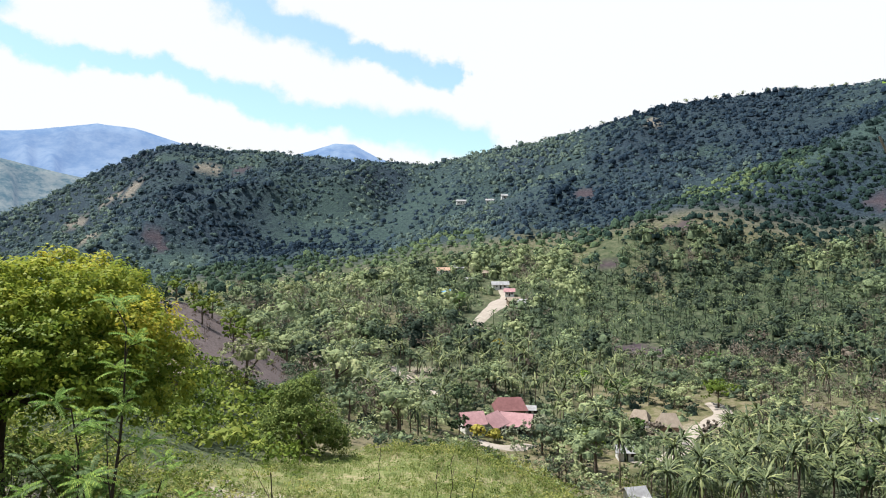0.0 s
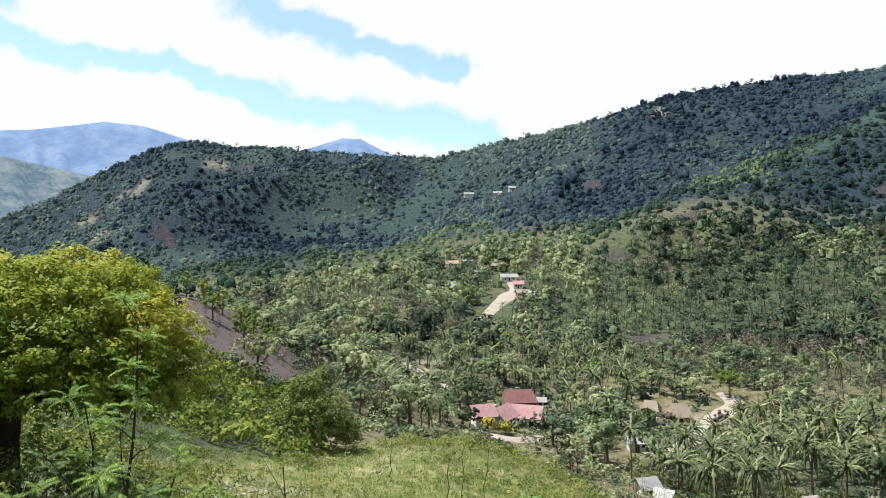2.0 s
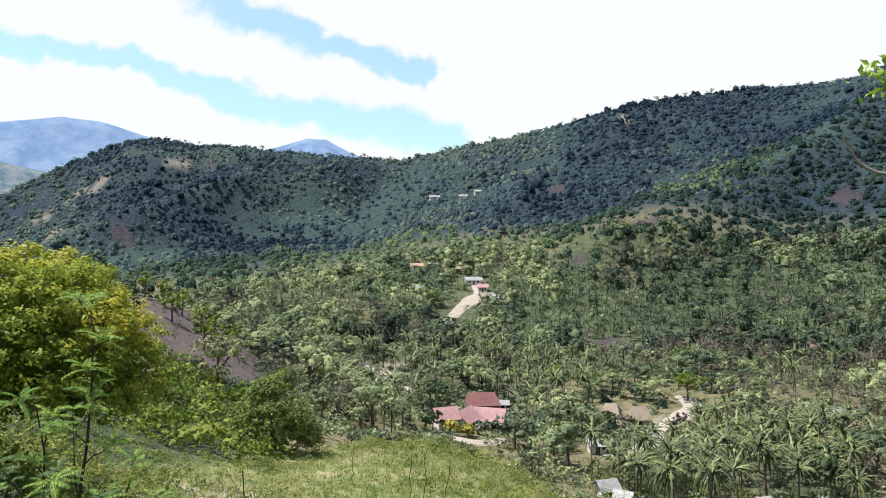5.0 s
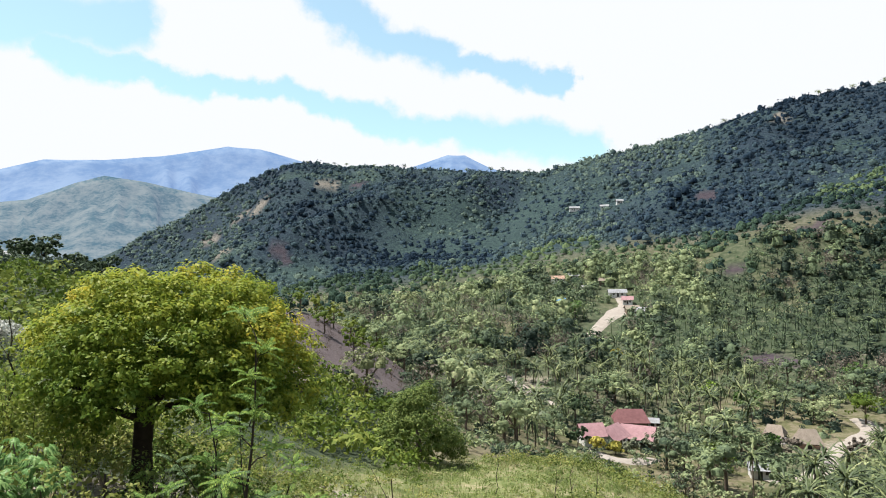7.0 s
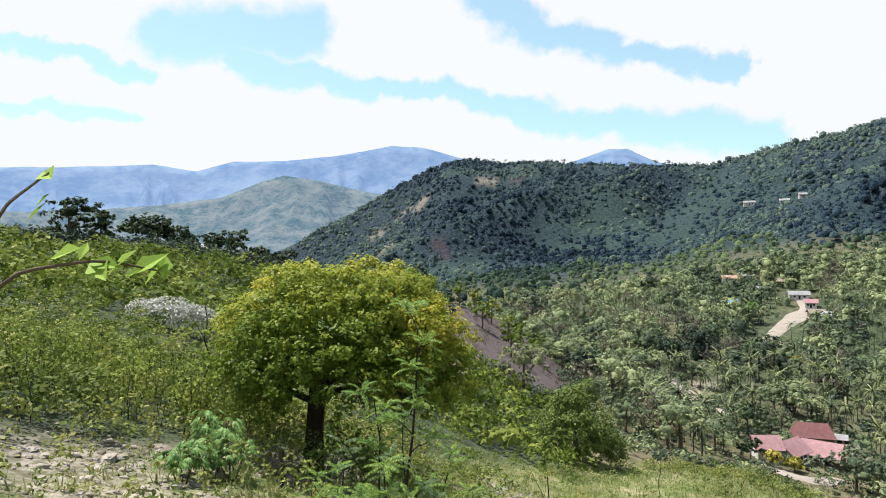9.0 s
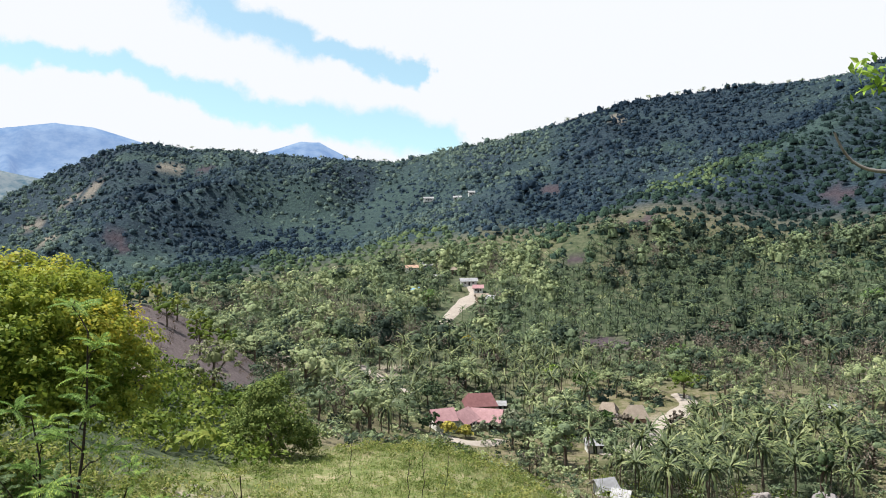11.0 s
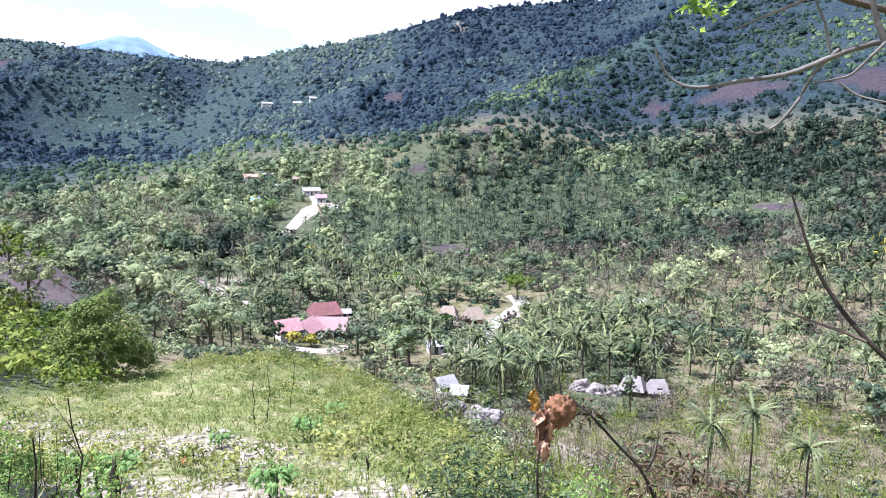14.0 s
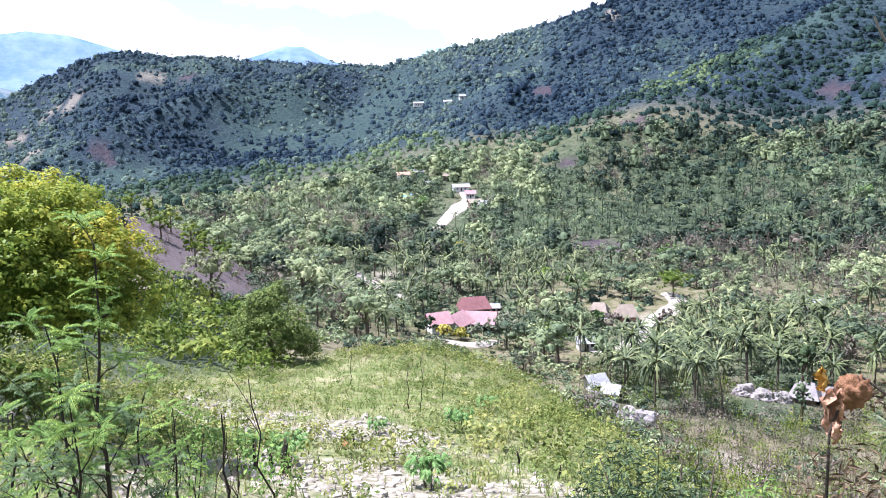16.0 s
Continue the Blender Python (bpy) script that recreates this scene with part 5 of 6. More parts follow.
stuff("olive_scrub", "dull olive scrub among the dry twigs", "scrub", dry_sets, ground_points(dx[~half], dy[~half]), rng.uniform(0.7, 1.8, (~half).sum()), M["scrub_leaf"], rng)

# woods on the ridge face and its spur
def on_spur(x, y):
    """The nearer spur on the right-hand side and the foot of the ridge."""
    r, b = np.hypot(x, y), np.degrees(np.arctan2(x, y))
    return r + 60 * fbm(x, y, 60, 2, 191) < np.interp(b, [-40, -20, 5, 14, 22, 30, 38, 58], [470, 500, 490, 520, 600, 690, 740, 760])


rx, ry = scatter(-40, 58, 330, 890, 7.8, rng)
rr, rb = np.hypot(rx, ry), np.degrees(np.arctan2(rx, ry))
thick = fbm(rx, ry, 110, 4, 101) + 0.7 * fbm(rx, ry, 38, 2, 107) + 0.1 * spread(rb, 8, 34, 24) * (rr < 800)
ok = (rr > np.interp(rb, [-40, -17, 0, 20, 30, 57], [330, 395, 435, 462, 480, 484])) & (in_patch(rx, ry, BARE, 2) < 0.25) & (in_patch(rx, ry, PALE) < 0.6) & (in_patch(rx, ry, MEADOWS) < 0.7) & free(rx, ry) & (rr > 0) & (rng.random(len(rx)) < np.clip(0.84 - 0.2 * spread(rb, 28, 60, 8) * (rr > 530) + 0.6 * spread(rb, 24, 60, 8) * (rr < 525) + 3.0 * thick, 0.12, 1))
rx, ry, rr = rx[ok], ry[ok], rr[ok]
ridge_sets = []
for _ in range(9):
    heads = [lump(rng, *rng.normal(size=2) * 1.6, rng.uniform(0.6, 2.0), w, w * rng.uniform(0.8, 1.2), 6, 2) for w in (2.1, 1.5)]
    ridge_sets.append(joined(heads + [crown([(0, 0, 2.0, 2.6, 2.0)], 9, 0.62, rng, -0.1, 0.6, 0.35, 0.7)]))
# tone painted darker rightward for cloud shade, paler upslope for haze
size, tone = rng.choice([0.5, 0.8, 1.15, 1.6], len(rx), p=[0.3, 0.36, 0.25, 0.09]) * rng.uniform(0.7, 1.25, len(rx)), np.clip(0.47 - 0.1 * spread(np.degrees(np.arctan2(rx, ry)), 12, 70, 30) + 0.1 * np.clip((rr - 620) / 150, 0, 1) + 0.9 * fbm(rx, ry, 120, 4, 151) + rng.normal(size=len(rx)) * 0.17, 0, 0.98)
near = on_spur(rx, ry)
stuff("ridge_woods", "dark green woodland covering the long ridge", "woodland", ridge_sets, ground_points(rx, ry, -0.3)[~near], size[~near], M["hazy_ridge_leaf"], rng, tone[~near], True)
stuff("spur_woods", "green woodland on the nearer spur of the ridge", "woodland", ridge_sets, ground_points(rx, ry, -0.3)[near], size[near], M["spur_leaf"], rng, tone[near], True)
qx, qy = scatter(-40, 58, 380, 880, 6.2, rng)
ok = (rng.random(len(qx)) < np.clip(0.85 + 1.5 * fbm(qx, qy, 34, 3, 161), 0.35, 1)) & (in_patch(qx, qy, BARE) < 0.5) & (np.hypot(qx, qy) > 420)
qx, qy = qx[ok], qy[ok]
low_sets = [joined([lump(rng, 0, 0, -0.1, 1.9, 1.5, 5, 2), crown([(0, 0, 0.5, 2.1, 1.3)], 5, 0.58, rng, 0.0, 0.7, 0.25, 0.8)]) for _ in range(6)]
# scrub tone follows the same painted cloud shade and upslope haze
size, tone = rng.choice([0.6, 0.9, 1.3, 1.8], len(qx)) * rng.uniform(0.8, 1.2, len(qx)), np.clip(0.55 - 0.15 * spread(np.degrees(np.arctan2(qx, qy)), 12, 70, 30) + 0.08 * np.clip((np.hypot(qx, qy) - 640) / 150, 0, 1) + 1.3 * fbm(qx, qy, 110, 5, 151) + 0.35 * in_patch(qx, qy, MEADOWS) + rng.normal(size=len(qx)) * 0.15, 0.03, 0.98)
near = on_spur(qx, qy)
stuff("ridge_scrub", "low green scrub between the ridge woods", "scrub", low_sets, ground_points(qx, qy)[~near], size[~near], M["hazy_ridge_leaf"], rng, tone[~near], True)
stuff("spur_scrub", "low fresh green scrub on the nearer spur", "scrub", low_sets, ground_points(qx, qy)[near], size[near], M["spur_leaf"], rng, tone[near], True)
# single trees along the skyline
for bb in np.arange(-24, 52, 1.15):
    b = bb + rng.uniform(-0.5, 0.5)
    r = np.linspace(780, 930, 60)
    x, y = r * math.sin(math.radians(b)), r * math.cos(math.radians(b))
    k = int(np.argmax((height(x, y) - EYE) / r))
    put_tree(x[k], y[k], int(rng.integers(0, 5)), rng.uniform(0.45, 0.9), "tree standing along the ridge skyline", None, "trees on the ridge skyline")
# ---------------------------------------------------------------- the near hillside
def gold_tree():
    """The broad yellowing tree on the slope."""
    r = np.random.default_rng(21)
    t = thing("broad_tree", on_ground(-33.8, 22.2), "broad leafy tree yellowing at the top, dark trunk", "tree", scale=1.1)
    z = 7.0
    part("trunk", tube([(0, 0, -0.6), (0.02, 0, 0.3), (0.05, 0.02, 1.3), (0.12, 0.05, 2.2), (0.15, 0.1, 3.2)], [0.42, 0.3, 0.25, 0.25, 0.2], 12), M["dark_bark"], t, smooth=True)
    # a wide dome, flat below, a little heavier on the downhill side
    lobes = []
    for i in range(74):
        up, a = (i + 0.5) / 74, i * 2.4
        d = math.sqrt(1 - (0.9 * up) ** 2)
        side = math.cos(a) * d
        lobes.append((1.0 + 3.1 * side, 0.2 + 2.9 * math.sin(a) * d, 3.0 + 2.55 * up - 0.4 * max(side, 0) + r.uniform(-0.2, 0.2), r.uniform(0.75, 1.1), r.uniform(0.6, 0.85)))
    for i in range(15):
        a = i * 2.4
        lobes.append((0.9 + 2.9 * math.cos(a) * r.uniform(0.75, 1.05), 0.2 + 2.5 * math.sin(a) * r.uniform(0.7, 1.0), r.uniform(2.2, 2.75), r.uniform(0.6, 0.95), r.uniform(0.45, 0.7)))
    for i, l in enumerate(lobes[14:62:6]):
        part("limb", tube(bent((0.12, 0.05, 1.9 + 0.13 * i), (l[0], l[1], l[2] - 0.3), 6, 0.1, r), np.linspace(0.11, 0.025, 6), 7), M["dark_bark"], t, smooth=True)
    v, q, c = clumped(lobes, 3200, 22, 0.066, 0.26, r, -0.6, 0.5, 0.3)
    # clumps go from green to gold with height and towards both sides
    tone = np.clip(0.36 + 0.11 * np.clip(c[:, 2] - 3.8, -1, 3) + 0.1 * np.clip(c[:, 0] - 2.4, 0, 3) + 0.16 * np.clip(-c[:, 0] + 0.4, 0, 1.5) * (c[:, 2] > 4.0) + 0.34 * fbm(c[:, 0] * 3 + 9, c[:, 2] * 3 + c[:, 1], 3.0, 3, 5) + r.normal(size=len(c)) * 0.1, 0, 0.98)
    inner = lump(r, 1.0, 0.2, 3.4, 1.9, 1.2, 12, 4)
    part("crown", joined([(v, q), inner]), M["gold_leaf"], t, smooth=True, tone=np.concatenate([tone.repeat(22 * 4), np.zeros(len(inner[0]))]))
    return t


gold_tree()


def pinnate(r, base, way, length, pairs=11, wide=0.11):
    """A feathery leaf: a drooping rib with pairs of narrow leaflets."""
    way = np.array(way, float)
    way /= np.linalg.norm(way)
    s = np.linspace(0, 1, pairs + 1)[:, None]
    rib = np.array(base) + way * length * s + np.array([0, 0, -0.35 * length]) * s ** 2
    side = np.cross(way, (0, 0, 1.0))
    side /= max(np.linalg.norm(side), 1e-6)
    d = np.gradient(rib, axis=0)
    d /= np.linalg.norm(d, axis=1, keepdims=True)
    ps = [tube(rib[[0, pairs // 2, pairs]], [0.004, 0.003, 0.002], 3)]
    for sg in (-1, 1):
        root = rib[1:]
        ll = wide * np.sin(math.pi * (0.15 + 0.75 * s[1:])) * r.uniform(0.85, 1.15, (pairs, 1))
        tip = root + sg * side * ll + d[1:] * ll * 0.35 + np.array([0, 0, -0.02])
        mid = (root + tip) / 2
        w = d[1:] * length / pairs * 0.36
        ps.append((np.stack([root, mid - w, tip, mid + w], 1).reshape(-1, 3), np.arange(4 * pairs).reshape(-1, 4)))
    return joined(ps)


def feathery_sapling(bearing, distance, tall, spread_by, label, seed, leaves_per=9, branches=12):
    r = np.random.default_rng(seed)
    t = thing("sapling", on_ground(bearing, distance), label, "sapling", "feathery saplings")
    for high, lean, turn in ((1.0, 0.25, 0.2), (0.8, 0.75, 2.6), (0.66, 0.8, 4.9), (0.55, 0.9, 1.2)):
        top = (lean * spread_by * math.cos(turn), lean * spread_by * math.sin(turn), tall * 0.93 * high)
        stem = bent((0.03 * math.cos(turn), 0.03 * math.sin(turn), -0.3), top, 9, 0.05, r)
        part("stem", tube(stem, np.linspace(0.026, 0.006, 9) * (0.5 + 0.5 * high), 7), M["dark_bark"], t, smooth=True)
        count = max(5, int(branches * high * 0.45))
        for i in range(count):
            f = 0.32 + 0.68 * i / (count - 1)
            base = np.array([np.interp(f, np.linspace(0, 1, 9), stem[:, k]) for k in range(3)])
            a = i * 2.4 + turn + r.normal() * 0.4
            reach = spread_by * (0.85 if f < 0.8 else 0.45) * r.uniform(0.25, 0.9)
            tip = base + np.array([math.cos(a) * reach, math.sin(a) * reach, r.uniform(0.3, 1.5) * reach + 0.05])
            br = bent(base, tip, 5, 0.03, r)
            limb = part("branch", tube(br, np.linspace(0.007, 0.0025, 5), 5), M["dark_bark"], t)
            ls = []
            for k in range(leaves_per):
                p = br[2] + (br[4] - br[2]) * (0.2 + 0.8 * (k + 0.5) / leaves_per)
                b2 = a + k * 2.4 + r.uniform(-0.6, 0.6)
                ls.append(pinnate(r, p, (math.cos(b2), math.sin(b2), r.uniform(-0.2, 1.2)), r.uniform(0.12, 0.25), 13, 0.032))
            part("leaves", joined(ls), M["fern_leaf" if f > 0.75 or i % 4 == 0 else "grey_fern"], limb)
    return t


feathery_sapling(-26.6, 6.0, 3.35, 0.62, "young feathery-leaved sapling in front of the broad tree", 31, 11, 34)
feathery_sapling(-29.8, 7.2, 1.9, 0.45, "low feathery-leaved sapling with bright leaflets", 32, 9, 22)
feathery_sapling(-21.5, 8.5, 2.2, 0.6, "small feathery sapling beside dry twigs", 33, 8, 18)
feathery_sapling(-32.5, 8.2, 1.9, 0.7, "small feathery sapling in dappled shade", 34, 8, 18)


def round_tree(bearing, distance, tall, wide, n, leaf, mat, label, seed, name="tree", lobes=8, group="", low=-0.6):
    r = np.random.default_rng(seed)
    t = thing(name, on_ground(bearing, distance), label, "tree", group)
    a, b = tree_template(r, tall, wide, n, leaf, lobes, 0.75, 0.25, low)
    part("trunk", a, M["bark"], t, smooth=True)
    part("crown", b, M[mat], t, smooth=True)
    return t


def mango_tree():
    """A dense dome of foliage down to the ground."""
    r = np.random.default_rng(41)
    t = thing("mango_tree", on_ground(-11.9, 61), "dense dome-shaped mango tree on the slope", "tree")
    part("trunk", tube(bent((0, 0, -0.4), (0, 0, 3), 5, 0.05, r), np.linspace(0.3, 0.2, 5), 8), M["bark"], t, smooth=True)
    lobes = [(0, 0, 2.7, 3.7, 3.4)]
    for i in range(16):
        a, h = i * 2.4, (i % 4) / 3
        lobes.append((math.cos(a) * (3.4 - 2.2 * h), math.sin(a) * (3.4 - 2.2 * h), 0.9 + 4.5 * h + r.uniform(-0.4, 0.4), r.uniform(0.9, 1.5), r.uniform(0.9, 1.4)))
    v, q, c = clumped(lobes, 1500, 14, 0.11, 0.36, r, -0.9, 0.55, 0.35)
    part("crown", (v, q), M["mango_leaf"], t, smooth=True)


mango_tree()
round_tree(-16.2, 84, 7.0, 6.5, 1500, 0.24, "pale_leaf", "dense tree sprinkled with pale blossom", 42)
round_tree(-24.7, 96, 9.5, 3.2, 700, 0.26, "dark_leaf", "narrow dark tree above the cleared slope", 43)
round_tree(-23.3, 100, 6, 7, 1000, 0.26, "dark_leaf", "spreading dark tree above the cleared slope", 44)
round_tree(22.1, 214, 9, 11, 900, 0.45, "scrub_leaf", "bright green spreading tree in the valley", 46)
round_tree(12.0, 155, 7, 8, 1100, 0.34, "scrub_leaf", "bright green tree near the houses", 48)
round_tree(31.7, 116, 9.5, 3.0, 800, 0.3, "valley_leaf", "dark creeper-covered tree trunk near the huts", 50)
r = np.random.default_rng(51)
for bb, rr, tall, wide in [(-51.8, 92, 5.5, 5.5), (-49.6, 96, 4.5, 3), (-47.2, 104, 5, 4.5), (-46.0, 106, 5.5, 4.5), (-44.8, 106, 5, 4), (-43.8, 108, 4.5, 4), (-41.6, 108, 4.2, 3), (-40.2, 104, 4.6, 4.6), (-38.0, 104, 3, 4), (-36.2, 102, 3.2, 3.6), (-34.2, 100, 3.0, 3.4), (-31.5, 100, 3.4, 4), (-29, 102, 4, 5), (-27, 102, 4, 5)]:
    round_tree(bb, rr, tall * 1.15, wide * 1.25, 1000, 0.33, "dark_leaf", "dark tree on the near hill crest", int(r.integers(1000)), "tree", 6, "trees on the hill crest")
for bb, rr in [(-21.5, 136), (-20.2, 132), (-18.8, 130), (-17.4, 124), (-16.4, 128), (-19.6, 118), (-15.0, 120), (-17.2, 108)]:
    round_tree(bb, rr, 5, 4.5, 350, 0.28, "scrub_leaf", "thin-stemmed tree along the cleared slope", int(r.integers(1000)), "tree", 5, "trees on the cleared slope")

# scrub: hill on the left, near grass slope, thicket beside the broad tree
leafy_sets = [crown([(0, 0, 0.55, 0.8, 0.6), (0.6, 0.2, 0.45, 0.6, 0.5), (-0.5, 0.4, 0.4, 0.6, 0.45)], 52, 0.15, rng, -0.3) for _ in range(4)]
hx, hy = scatter(-62, -11, 26, 135, 1.75, rng)
hr, hb = np.hypot(hx, hy), np.degrees(np.arctan2(hx, hy))
ok = (in_patch(hx, hy, BARE) < 0.4) & (rng.random(len(hx)) > 0.85 * stony_mask(hx, hy)) & (hr > np.interp(hb, [-62, -45, -36, -30, -22, -11], [26, 26, 28, 26, 32, 50])) & (rng.random(len(hx)) < 0.8)
hx, hy = hx[ok], hy[ok]
close = np.hypot(hx, hy) < 52
field_sets = [clumped([(0, 0, 0.5, 0.75, 0.5), (0.55, 0.2, 0.4, 0.55, 0.42), (-0.45, 0.4, 0.36, 0.55, 0.4)], 13, 9, 0.075, 0.26, rng, -0.2)[:2] for _ in range(5)]
fine_sets = [clumped([(0, 0, 0.55, 0.8, 0.6), (0.6, 0.2, 0.45, 0.6, 0.5), (-0.5, 0.4, 0.4, 0.6, 0.45)], 12, 11, 0.06, 0.28, rng, -0.3)[:2] for _ in range(4)]
stuff("slope_scrub", "fine-leaved yellow-green bushes on the near slope", "scrub", field_sets, ground_points(hx[close], hy[close], -0.05), rng.uniform(1.0, 2.1, close.sum()) * np.interp(np.degrees(np.arctan2(hx[close], hy[close])), [-32, -22, -14], [1.0, 0.7, 0.45]), M["scrub_leaf"], rng)
hx, hy = hx[~close], hy[~close]
crest = np.hypot(hx, hy) > 84 + 10 * fbm(hx, hy, 20, 2, 171)
stuff("crest_scrub", "dark green bushes along the hill crest", "scrub", leafy_sets, ground_points(hx[crest], hy[crest], -0.1), rng.uniform(1.0, 2.2, crest.sum()), M["wood_leaf"], rng, rng.uniform(0, 0.3, crest.sum()))
hx, hy = hx[~crest], hy[~crest]
stuff("hill_scrub", "dense yellow-green scrub covering the hill", "scrub", leafy_sets, ground_points(hx, hy, -0.1), rng.uniform(1.0, 2.3, len(hx)), M["scrub_leaf"], rng)
tall_sets = []
for _ in range(4):
    stems = [tube(bent((x0, y0, -0.2), (x0 * 2.2, y0 * 2.2, rng.uniform(2.2, 3.6)), 5, 0.12, rng), np.linspace(0.018, 0.008, 5), 4) for x0, y0 in rng.normal(size=(4, 2)) * 0.3]
    leaf = crown([(0, 0, 2.6, 1.0, 1.0), (0.5, 0.4, 1.7, 0.9, 0.9), (-0.5, 0.2, 1.5, 0.9, 0.9), (0, -0.5, 2.0, 0.9, 0.9), (0.2, -0.3, 0.8, 0.8, 0.7)], 420, 0.1, rng, -0.8)
    tall_sets.append((joined(stems), leaf))
tx, ty = scatter(-60, -36, 22, 32, 1.7, rng)
tp, tsc = ground_points(tx, ty), rng.uniform(0.5, 0.85, len(tx))
stuff("thicket", "tall yellow-green thicket of leggy shrubs", "thicket", [t[1] for t in tall_sets], tp, tsc, M["thicket_leaf"], rng)
stuff("thicket_stems", "dark bare lower stems of the thicket", "stems", [t[0] for t in tall_sets], tp, tsc, M["dark_bark"], rng)
lx, ly = scatter(-34, -13, 11, 27, 2.1, rng)
ok = (rng.random(len(lx)) < 0.7) & (np.hypot(lx - polar(-33.8, 22.2)[0], ly - polar(-33.8, 22.2)[1]) > 1.6)
lx, ly = lx[ok], ly[ok]
stuff("slope_shrubs", "leggy green shrubs in front of the broad tree", "shrubs", [t[1] for t in tall_sets], ground_points(lx, ly), rng.uniform(0.25, 0.62, len(lx)), M["fern_leaf"], rng)
stuff("slope_shrub_stems", "thin dark stems of the leggy shrubs", "stems", [t[0] for t in tall_sets], ground_points(lx, ly), rng.uniform(0.3, 0.7, len(lx)), M["dark_bark"], rng)
ox, oy = scatter(-60, -20, 12, 40, 1.05, rng)
ok = (rng.random(len(ox)) < 0.85 - 0.35 * stony_mask(ox, oy)) & (np.hypot(ox - polar(-33.8, 22.2)[0], oy - polar(-33.8, 22.2)[1]) > 0.9)
ok &= np.min([np.hypot(ox - polar(b, d)[0], oy - polar(b, d)[1]) for b, d in ((-41.7, 17.6), (-43.9, 16.6), (-40.2, 17.0))], 0) > 1.3
ox, oy = ox[ok], oy[ok]
stuff("understorey", "low dark green bushes under and around the broad tree", "bushes", fine_sets, ground_points(ox, oy, -0.05), rng.uniform(0.7, 1.7, len(ox)) * np.interp(np.hypot(ox, oy), [12, 20, 30], [0.6, 1.0, 1.1]) * np.interp(np.degrees(np.arctan2(ox, oy)), [-30, -22], [1.0, 0.6]), M["bush_leaf"], rng, rng.uniform(0.05, 0.8, len(ox)))
for k, (bb, rr, s) in enumerate([(-44.8, 48, 2.2), (-42.9, 49, 1.9), (-46.6, 49, 1.6)]):
    t = thing("silver_shrub", on_ground(bb, rr), "silvery leafless shrub on the green hill", "shrub", "silvery shrubs", 0, s)
    part("leaves", crown([(0, 0, 0.5, 0.8, 0.55), (0.6, 0, 0.4, 0.6, 0.4)], 900, 0.06, np.random.default_rng(k), -0.3), M["silver_leaf"], t)

blades = []
for _ in range(5):
    n = 9
    a, c = rng.uniform(0, 6.28, n), rng.normal(size=(n, 2)) * 0.1
    hgt, lean = rng.uniform(0.1, 0.34, n), rng.uniform(0.05, 0.3, n)
    w = 0.022
    b0 = np.stack([c[:, 0], c[:, 1], np.full(n, -0.05)], -1)
    top = b0 + np.stack([np.cos(a) * lean, np.sin(a) * lean, hgt], -1)
    side = np.stack([-np.sin(a), np.cos(a), a * 0], -1) * w
    blades.append((np.stack([b0 - side, b0 + side, top + side * 0.3, top - side * 0.3], 1).reshape(-1, 3), np.arange(4 * n).reshape(-1, 4)))
gx, gy = scatter(-58, 45, 11, 76, 0.52, rng)
gm = grass_mask(gx, gy) * (1 - 0.6 * stony_mask(gx, gy)) * np.clip(0.75 + 1.0 * fbm(gx, gy, 4, 3, 111), 0.1, 1)
gr = np.hypot(gx, gy)
ok = rng.random(len(gx)) < gm * np.interp(gr, [10, 30, 75], [1, 1, 0.75])
gx, gy = gx[ok], gy[ok]
stuff("grass", "dry yellow-green grass on the near slope", "grass", blades, ground_points(gx, gy), rng.uniform(0.6, 1.5, len(gx)), M["grass"], rng, np.clip(0.5 + 1.0 * fbm(gx, gy, 11, 4, 121) + rng.normal(size=len(gx)) * 0.14, 0, 0.99))
wx, wy = scatter(-36, 40, 13, 74, 0.9, rng)
wm = grass_mask(wx, wy) * np.clip(0.7 + 1.4 * fbm(wx, wy, 9, 3, 131), 0.12, 0.95) * (1 - 0.8 * stony_mask(wx, wy))
ok = rng.random(len(wx)) < wm
wx, wy = wx[ok], wy[ok]
weed_sets = [crown([(0, 0, 0.28, 0.4, 0.35), (0.3, 0.1, 0.22, 0.3, 0.3), (-0.25, 0.2, 0.2, 0.3, 0.25)], 34, 0.085, rng, -0.3) for _ in range(6)]
stuff("weeds", "low leafy weeds scattered through the grass", "weeds", weed_sets, ground_points(wx, wy, -0.03), rng.choice([0.5, 0.8, 1.1], len(wx), p=[0.45, 0.35, 0.2]) * rng.uniform(0.8, 1.2, len(wx)), M["weed_leaf"], rng)


mx, my = scatter(-26, 34, 16, 74, 1.3, rng)
ok = rng.random(len(mx)) < 1.15 * grass_mask(mx, my) * np.clip(0.62 + 1.8 * fbm(mx, my, 9, 3, 181), 0.1, 0.95) * (1 - 0.5 * stony_mask(mx, my))
mx, my = mx[ok], my[ok]
stuff("field_bushes", "small rounded bushes dotted over the grass slope", "bushes", field_sets, ground_points(mx, my, -0.05), rng.choice([0.45, 0.75, 1.05, 1.4], len(mx), p=[0.25, 0.35, 0.28, 0.12]) * rng.uniform(0.85, 1.15, len(mx)), M["bush_leaf"], rng)


